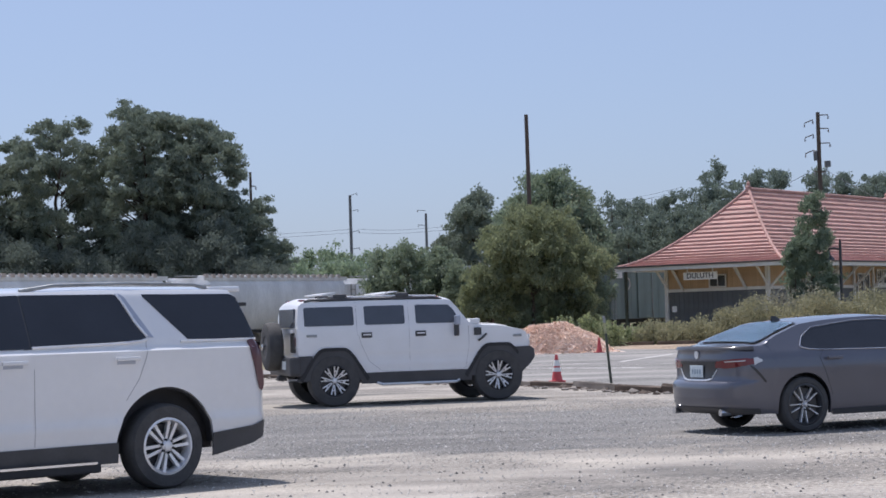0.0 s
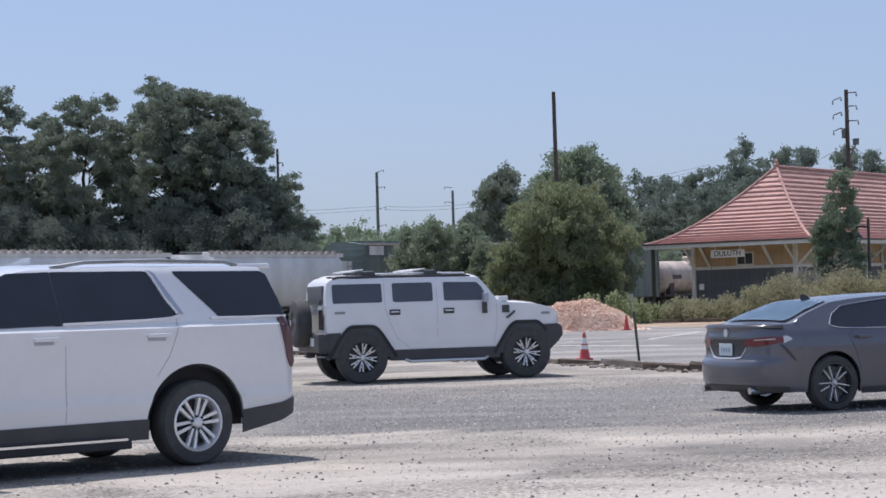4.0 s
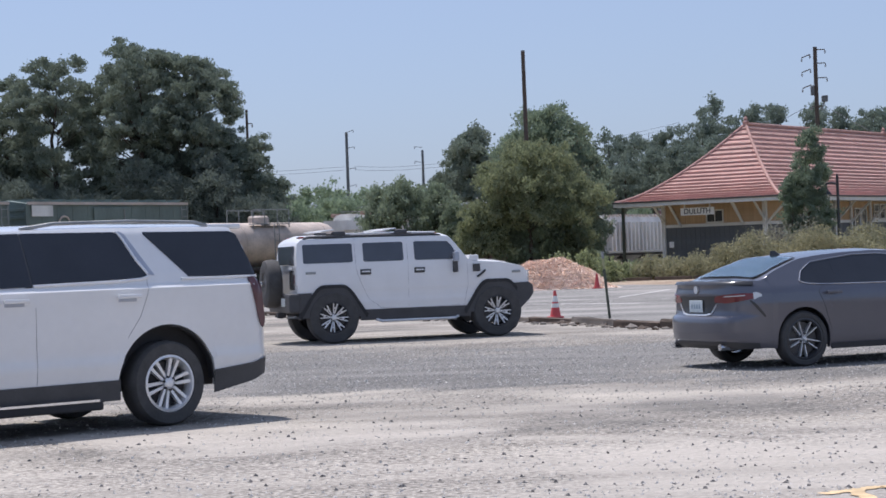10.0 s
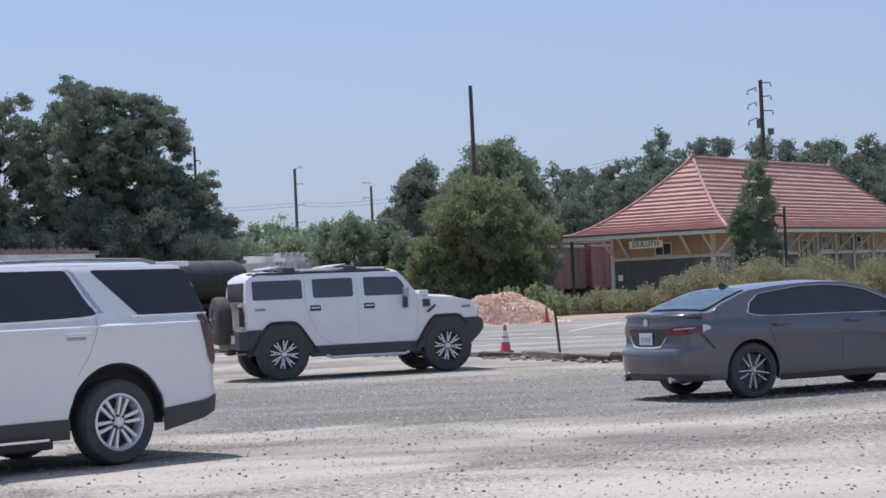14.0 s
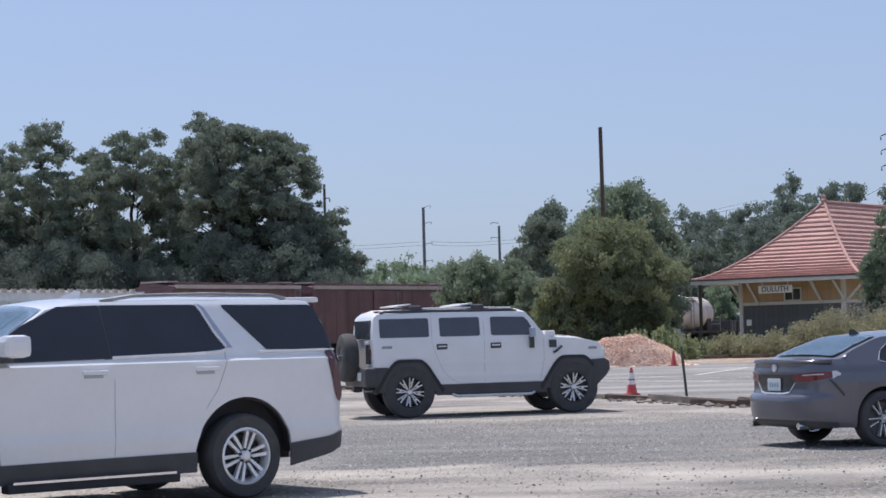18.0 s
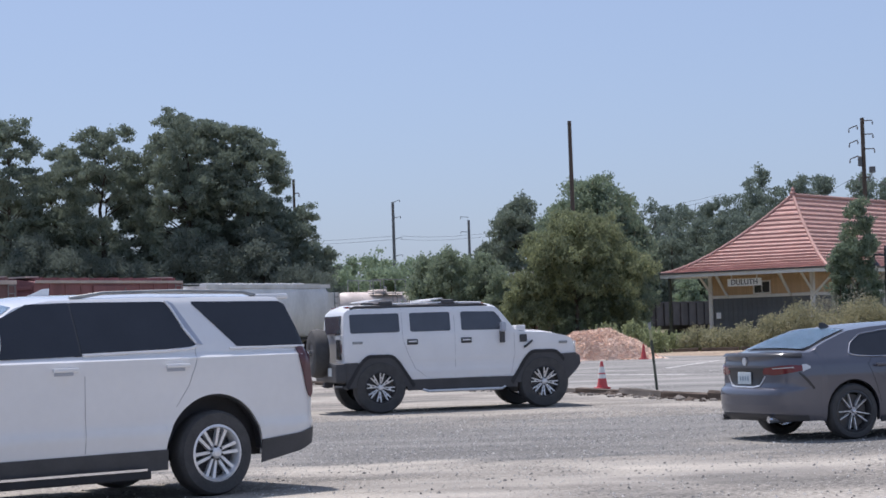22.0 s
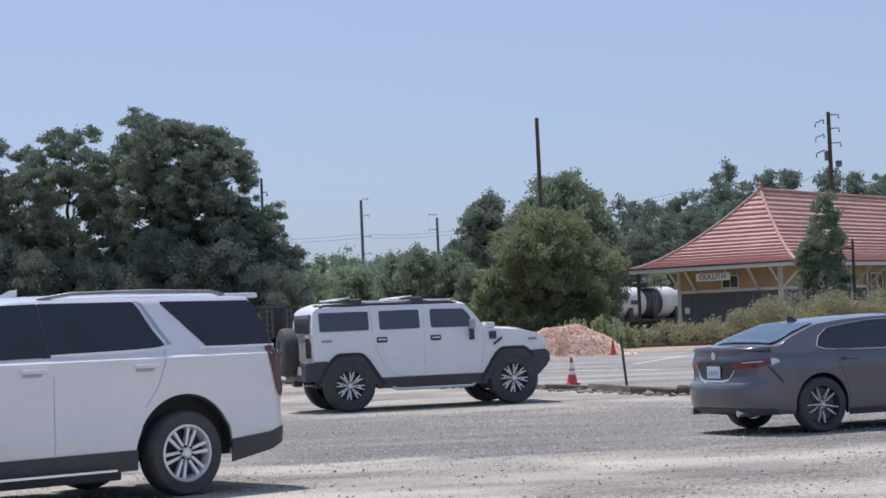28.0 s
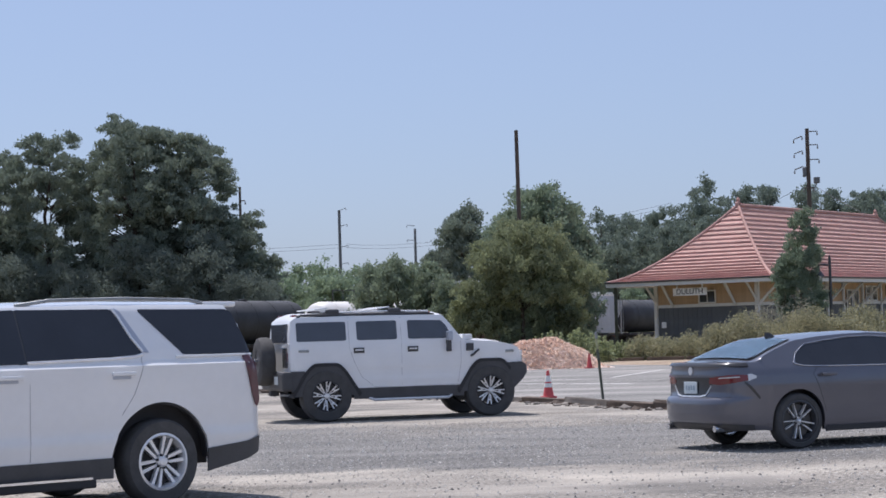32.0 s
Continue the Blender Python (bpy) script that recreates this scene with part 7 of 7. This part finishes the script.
def street_lamp():
    P = thing("street_lamp", pose(20.42, 104.0, 0), "dark iron street lamp with a hanging bell lantern", "street lamp")
    part("base", lathe(bmesh.new(), [(0.16, 0), (0.16, 0.25), (0.11, 0.4), (0.10, 0.7), (0.085, 0.8)], 14), M["gloss_black"], P, smooth=40)
    part("post", tube(bmesh.new(), (0, 0, 0.75), (0, 0, 4.85), 0.085, 0.07, 12), M["gloss_black"], P)
    part("finial", lathe(bmesh.new(), [(0.07, 4.84), (0.05, 4.95), (0.0, 5.05)], 10), M["gloss_black"], P)
    part("arm", pipe(bmesh.new(), [(0, 0, 4.5), (-0.3, 0, 4.56), (-0.58, 0, 4.54), (-0.6, 0, 4.40)], 0.05), M["gloss_black"], P)
    part("lantern", lathe(bmesh.new(), [(0.05, 4.42), (0.08, 4.3), (0.13, 4.2), (0.24, 4.08), (0.30, 3.98), (0.28, 3.97), (0.0, 4.02)], 16, m=pose(-0.6, 0, 0)), M["gloss_black"], P, "bell-shaped lantern", smooth=40)
    part("bulb", lathe(bmesh.new(), [(0.0, 3.84), (0.12, 3.9), (0.16, 3.98), (0.0, 4.0)], 12, m=pose(-0.6, 0, 0)), M["clear_lamp"], P)


street_lamp()


# ---- in the yard ----
def traffic_cone(x, y, h, turn, bands=((0.27, 0.375), (0.415, 0.57))):
    C = thing("traffic_cone", pose(x, y, 0.02, 0, 0, turn), "orange traffic cone with white reflective bands" if bands else "plain orange traffic cone beside the wood chips", "traffic cone", "traffic cones")
    k = h / 0.7
    part("base", boxed(-0.18 * k, 0.18 * k, -0.18 * k, 0.18 * k, 0, 0.04, 0.012), M["orange"], C)
    prof = [(0.145 * k, 0.04), (0.135 * k, 0.08 * k), (0.032 * k, h), (0.026 * k, h + 0.004), (0.02 * k, h - 0.05)]
    part("cone", lathe(bmesh.new(), prof, 20), M["orange"], C, smooth=40)
    for z0, z1 in bands:
        r = lambda z: (0.135 + (0.032 - 0.135) * (z - 0.08) / 0.62) * k + 0.004
        part("band", lathe(bmesh.new(), [(r(z0), z0 * k), (r(z1), z1 * k), (r(z1) - 0.01, z1 * k), (r(z0) - 0.01, z0 * k)], 20, closed=True), M["band"], C, "white reflective band")
    return C


traffic_cone(2.56, 46.5, 0.62, 12)
traffic_cone(6.22, 81.5, 0.60, 40, ())

FP = thing("fence_post", pose(3.38, 41.3, 0), "thin leaning dark steel fence post", "post")
part("post", boxed(-0.026, 0.026, -0.02, 0.02, -0.1, 1.14, 0.004, pose(0, 0, 0, 0, -4.6, 0)), M["fence_green"], FP)
part("tip", boxed(-0.024, 0.024, -0.018, 0.018, 1.14, 1.36, 0.004, pose(0, 0, 0, 0, -4.6, 0)), M["post_tip"], FP, "pale yellow-green painted tip")
part("tip", boxed(-0.026, 0.026, -0.024, 0.024, 1.36, 1.50, 0.004, pose(0, 0, 0, 0, -4.6, 0)), M["galv"], FP, "pale painted tip")


def chip_heap():
    """A heap of pale wood chips: a mound with loose chips lying all over it."""
    rng = np.random.default_rng(5)
    H = thing("wood_chip_heap", pose(4.72, 84.2, 0), "heap of pale orange-brown wood chips on the asphalt", "mulch heap")

    def top(u, v):
        r = math.hypot(u / (3.2 if u < 0 else 2.25), v / 1.9)
        return max(-0.02, 1.22 * max(0.0, 1 - r ** 1.7) ** 0.9 * (1 + 0.12 * noise.noise((u * 1.3, v * 1.3, 0.3)) + 0.06 * noise.noise((u * 4, v * 4, 2))))
    n = 60
    vs = [(-3.4 + 6.0 * i / n, -2.1 + 4.2 * j / n, 0.02 + top(-3.4 + 6.0 * i / n, -2.1 + 4.2 * j / n)) for j in range(n + 1) for i in range(n + 1)]
    fs = [(j * (n + 1) + i, j * (n + 1) + i + 1, (j + 1) * (n + 1) + i + 1, (j + 1) * (n + 1) + i) for j in range(n) for i in range(n)]
    raw("mound", vs, fs, M["chips"], H, smooth=60)
    pts = []
    while len(pts) < 11000:
        u, v = rng.uniform(-3.3, 2.4), rng.uniform(-2.0, 1.6)
        z = top(u, v)
        if z > 0.0 or rng.random() < 0.15:
            pts.append((u, v, max(0, z) + 0.03))
    v, f = leaf_mesh(rng, np.array(pts), 0.15, 2.0)
    tagged(crown("chip_layer", v, f, L["mulch"], H), "loose pale wood chips", kind="stuff")


chip_heap()


def kerb():
    """The broken edge between gravel and asphalt: old timbers and lumps of concrete."""
    rng = np.random.default_rng(9)
    K = thing("broken_kerb", pose(0, 0, 0), "broken dark kerb of old timbers and concrete lumps", "kerb", kind="structure")
    pts = [Vector((x, y, 0)) for x, y in KERB]
    for a, b in zip(pts, pts[1:]):
        d = b - a
        k, ang = 0.0, math.degrees(math.atan2(d.y, d.x))
        while k < d.length - 0.3:
            n = rng.uniform(0.9, 2.3)
            p = a + d * ((k + n / 2) / d.length)
            h, w = rng.uniform(0.11, 0.18), rng.uniform(0.11, 0.17)
            bm = boxed(-n / 2, n / 2, -w / 2, w / 2, 0, h, 0.025)
            for v in bm.verts:
                v.co += Vector(rng.normal(size=3)) * 0.012
            o = part("kerb_piece", bm, M["timber"] if rng.random() < 0.6 else M["kerb"], K)
            o.matrix_local = pose(p.x + rng.normal() * 0.025, p.y + rng.normal() * 0.025, -0.02, rng.normal() * 1.5, rng.normal() * 1.2, ang + rng.normal() * 2)
            k += n + rng.uniform(0.0, 0.06)
    for i in range(90):
        k = rng.random()
        seg = 1 if rng.random() < 0.7 else 0
        p = pts[seg].lerp(pts[seg + 1], k)
        s = rng.uniform(0.03, 0.11)
        bm = bmesh.new()
        bmesh.ops.create_icosphere(bm, subdivisions=1, radius=s)
        for v in bm.verts:
            v.co = Vector((v.co.x * 1.3, v.co.y * 0.8, max(-0.02, v.co.z * 0.55))) + Vector(rng.normal(size=3)) * s * 0.16
        o = part("rubble", bm, M["timber"] if i % 3 == 0 else M["kerb"], K)
        o.matrix_local = pose(p.x - abs(rng.normal()) * 0.35 + 0.1, p.y + rng.normal() * 0.3 - 0.2, 0.0, 0, 0, rng.uniform(0, 180))


kerb()


def ground_line(name, a, b, w, z, material, label, category="road marking"):
    a, b = Vector((*a, z)), Vector((*b, z))
    s = (b - a).cross(Vector((0, 0, 1))).normalized() * w / 2
    bm = bmesh.new()
    rng = np.random.default_rng(int(abs(a.x * 91 + a.y)))
    n = 24
    lo, hi = [], []
    for i in range(n + 1):
        p = a.lerp(b, i / n)
        lo.append(bm.verts.new(p - s * (1 + 0.25 * rng.normal())))
        hi.append(bm.verts.new(p + s * (1 + 0.25 * rng.normal())))
    for i in range(n):
        bm.faces.new((lo[i], lo[i + 1], hi[i + 1], hi[i]))
    return tagged(part(name, bm, material), label, category, kind="structure")


for a, b, w in (((1.2, 61.4), (5.5, 56.6), 0.32), ((3.0, 64.7), (4.6, 63.5), 0.16), ((5.6, 64.6), (8.4, 74.6), 0.16), ((-1.5, 72), (3.0, 69), 0.16), ((6.5, 60.5), (11, 57), 0.16)):
    ground_line("parking_line", a, b, w, 0.022, M["paint_line"], "worn white parking line on the asphalt")
sheet("asphalt_corner", [(2.0, 11.9), (2.25, 12.2), (2.6, 12.45), (9, 12.3), (9, 4), (1.4, 4), (1.6, 10.8)], 0.008, G_CONCRETE, "pale worn concrete edge by the gravel", "road")
ground_line("yellow_line", (2.2, 12.14), (2.6, 12.42), 0.10, 0.014, M["yellow_line"], "worn yellow line along the asphalt edge")
ground_line("yellow_line", (2.6, 12.42), (4.6, 12.33), 0.10, 0.014, M["yellow_line"], "worn yellow line along the asphalt edge")
ground_line("yellow_line", (2.42, 12.27), (2.42, 10.5), 0.10, 0.0145, M["yellow_line"], "worn yellow line along the asphalt edge")


def loose_stones(name, count, seed, lo, hi, size, material, label, even=False):
    """Loose stones over the gravel, denser towards the near side."""
    rng = np.random.default_rng(seed)
    y = lo + (hi - lo) * (rng.beta(2, 2, count) if even else rng.random(count) ** 1.6)
    x = rng.uniform(-0.27, 0.27, count) * y
    s = size * rng.uniform(0.4, 1.0, count) ** 1.5
    base = np.array([(1, 0, 0), (-0.5, 0.8, 0), (-0.6, -0.8, 0.0), (0.3, 0.1, 0.75), (-0.3, -0.1, 0.6)])
    tri = np.array([(0, 1, 3), (1, 4, 3), (1, 2, 4), (2, 3, 4), (2, 0, 3)])
    a = rng.uniform(0, 6.28, count)
    b = base[None] * rng.uniform(0.6, 1.3, (count, 5, 3))
    vx = x[:, None] + s[:, None] * (b[..., 0] * np.cos(a)[:, None] - b[..., 1] * np.sin(a)[:, None])
    vy = y[:, None] + s[:, None] * (b[..., 0] * np.sin(a)[:, None] + b[..., 1] * np.cos(a)[:, None])
    vz = s[:, None] * b[..., 2] - 0.002
    vs = np.stack([vx, vy, vz], -1).reshape(-1, 3)
    fs = (tri[None] + 5 * np.arange(count)[:, None, None]).reshape(-1, 3)
    return tagged(raw(name, vs, fs, material), label, "stones", kind="stuff")


loose_stones("dark_stones", 1300, 1, 11, 22, 0.027, M["stone_mid"], "scattered small dark stones on the gravel")
loose_stones("pale_stones", 9000, 2, 12, 40, 0.020, M["stone_pale"], "scattered small pale stones on the gravel")
loose_stones("grey_stones", 9000, 3, 19, 38, 0.021, M["stone_grey"], "loose grey crushed stone in a worn lane", True)
loose_stones("pale_crushed_stones", 5000, 5, 22, 37, 0.025, M["stone_pale"], "pale crushed stone scattered in a worn lane", True)
loose_stones("dark_crushed_stones", 3000, 4, 20, 37, 0.018, M["stone_mid"], "darker crushed stone in a worn lane", True)


# ---- the white lorry on the road beyond the track ----
def far_lorry():
    T = thing("white_lorry", beyond_track(44.6), "white lorry with dark windows on the road beyond the track", "lorry")
    part("chassis", boxed(-7.4, -0.3, -0.9, 0.9, 0.45, 0.75), M["black"], T)
    body = part("cargo_box", boxed(-7.4, -2.35, -1.1, 1.1, 0.75, 2.70, 0.06), M["skin_white"], T)
    for side in (-1, 1):
        for x in (-6.4, -5.6, -4.2, -3.2):
            part("window", boxed(x - 0.2, x + 0.2, side * 1.1 - 0.012, side * 1.1 + 0.012, 1.45, 2.2), M["tint"], body)
    cab = bmesh.new()
    bmesh.ops.create_cube(cab, size=1.0, matrix=Matrix.Translation((-1.1, 0, 1.68)) @ Matrix.Diagonal((2.2, 2.0, 2.06, 1)))
    for v in cab.verts:
        if v.co.z > 2 and v.co.x > -1:
            v.co.x -= 0.75
    bmesh.ops.bevel(cab, geom=cab.edges[:], offset=0.12, segments=2, affect="EDGES")
    cab = part("cab", cab, M["skin_white"], T)
    part("windscreen", boxed(-0.012, 0.012, -0.85, 0.85, 0.1, 0.8, 0, pose(-0.34, 0, 1.66, 0, -20, 0)), M["tint"], cab)
    part("bonnet", boxed(-0.2, 0.55, -0.95, 0.95, 0.65, 1.55, 0.14), M["skin_white"], T)
    for side in (-1, 1):
        part("cab_window", boxed(-1.75, -0.95, side * 1.0 - 0.012, side * 1.0 + 0.012, 1.6, 2.3), M["tint"], cab)
        for x in (-6.0, -0.4):
            part("wheel", lathe(bmesh.new(), [(0.0, -0.12), (0.42, -0.12), (0.42, 0.12), (0.0, 0.12)], 18, "y", pose(x, side * 0.85, 0.42)), M["rubber"], T)
    return T


def beyond_track(s):
    """A place on the road that runs beside the track, and the way of a car on it."""
    a = radians(HEAD)
    return pose(TRACK[0] + s * math.sin(a) - 5.5 * math.cos(a), TRACK[1] + s * math.cos(a) + 5.5 * math.sin(a), 0, 0, 0, 270 - HEAD)


LORRY = far_lorry()


# ---- a large flying insect that crosses the sky near the camera ----
def flying_insect():
    T = thing("flying_insect", pose(4.0, 8.0, 1.9, 0, 0, 180), "dark flying insect with a stout body and clear wings", "insect")
    for name, x, r, n in (("abdomen", -0.0045, 0.0031, 0.0068), ("thorax", 0.003, 0.0030, 0.0040), ("head", 0.0078, 0.0019, 0.0020)):
        b = bmesh.new()
        bmesh.ops.create_uvsphere(b, u_segments=12, v_segments=8, radius=1.0, matrix=Matrix.Translation((x, 0, 0)) @ Matrix.Diagonal((n, r, r, 1)))
        part(name, b, M["black"], T, smooth=True)
    for side in (-1, 1):
        for x, n, w in ((0.003, 0.012, 0.0015), (-0.001, 0.008, 0.0012)):
            b = bmesh.new()
            bmesh.ops.create_uvsphere(b, u_segments=12, v_segments=6, radius=1.0, matrix=pose(x, side * 0.002, 0.001, side * 62, 0, side * 30) @ Matrix.Translation((0, side * n / 2, 0)) @ Matrix.Diagonal((w, n / 2, 0.00012, 1)))
            part("wing", b, M["tint"], T, smooth=True)
    return T


INSECT = flying_insect()
INSECT_WAY = ((24.2, 1.375, 7.0, 2.271), (24.4, 0.731, 6.2, 2.307), (24.6, 0.107, 5.3, 2.281), (24.8, -0.552, 4.3, 2.12), (24.9, -0.862, 3.9, 2.057))


def motions():
    """The train runs at an even pace, towards and past the car park."""
    for w, mid in WAGONS:
        walk(w, [(t, on_track(mid - SPEED * t)) for t in (0.0, 8.0, 16.0, 24.0, 32.0)])

    walk(LORRY, [(t, beyond_track(44.6 - 8.8 * (t - 19.0))) for t in (0.0, 8.0, 16.0, 24.0, 32.0)])
    way = ((0.0, 4.0, 8.0, 1.95), (23.4, 3.6, 7.8, 2.02)) + INSECT_WAY + ((25.6, -4.6, 2.3, 2.0), (32.0, -6.0, 2.0, 2.0))
    walk(INSECT, [(t, pose(x, y, z, 0, -24, 195)) for t, x, y, z in way])


motions()
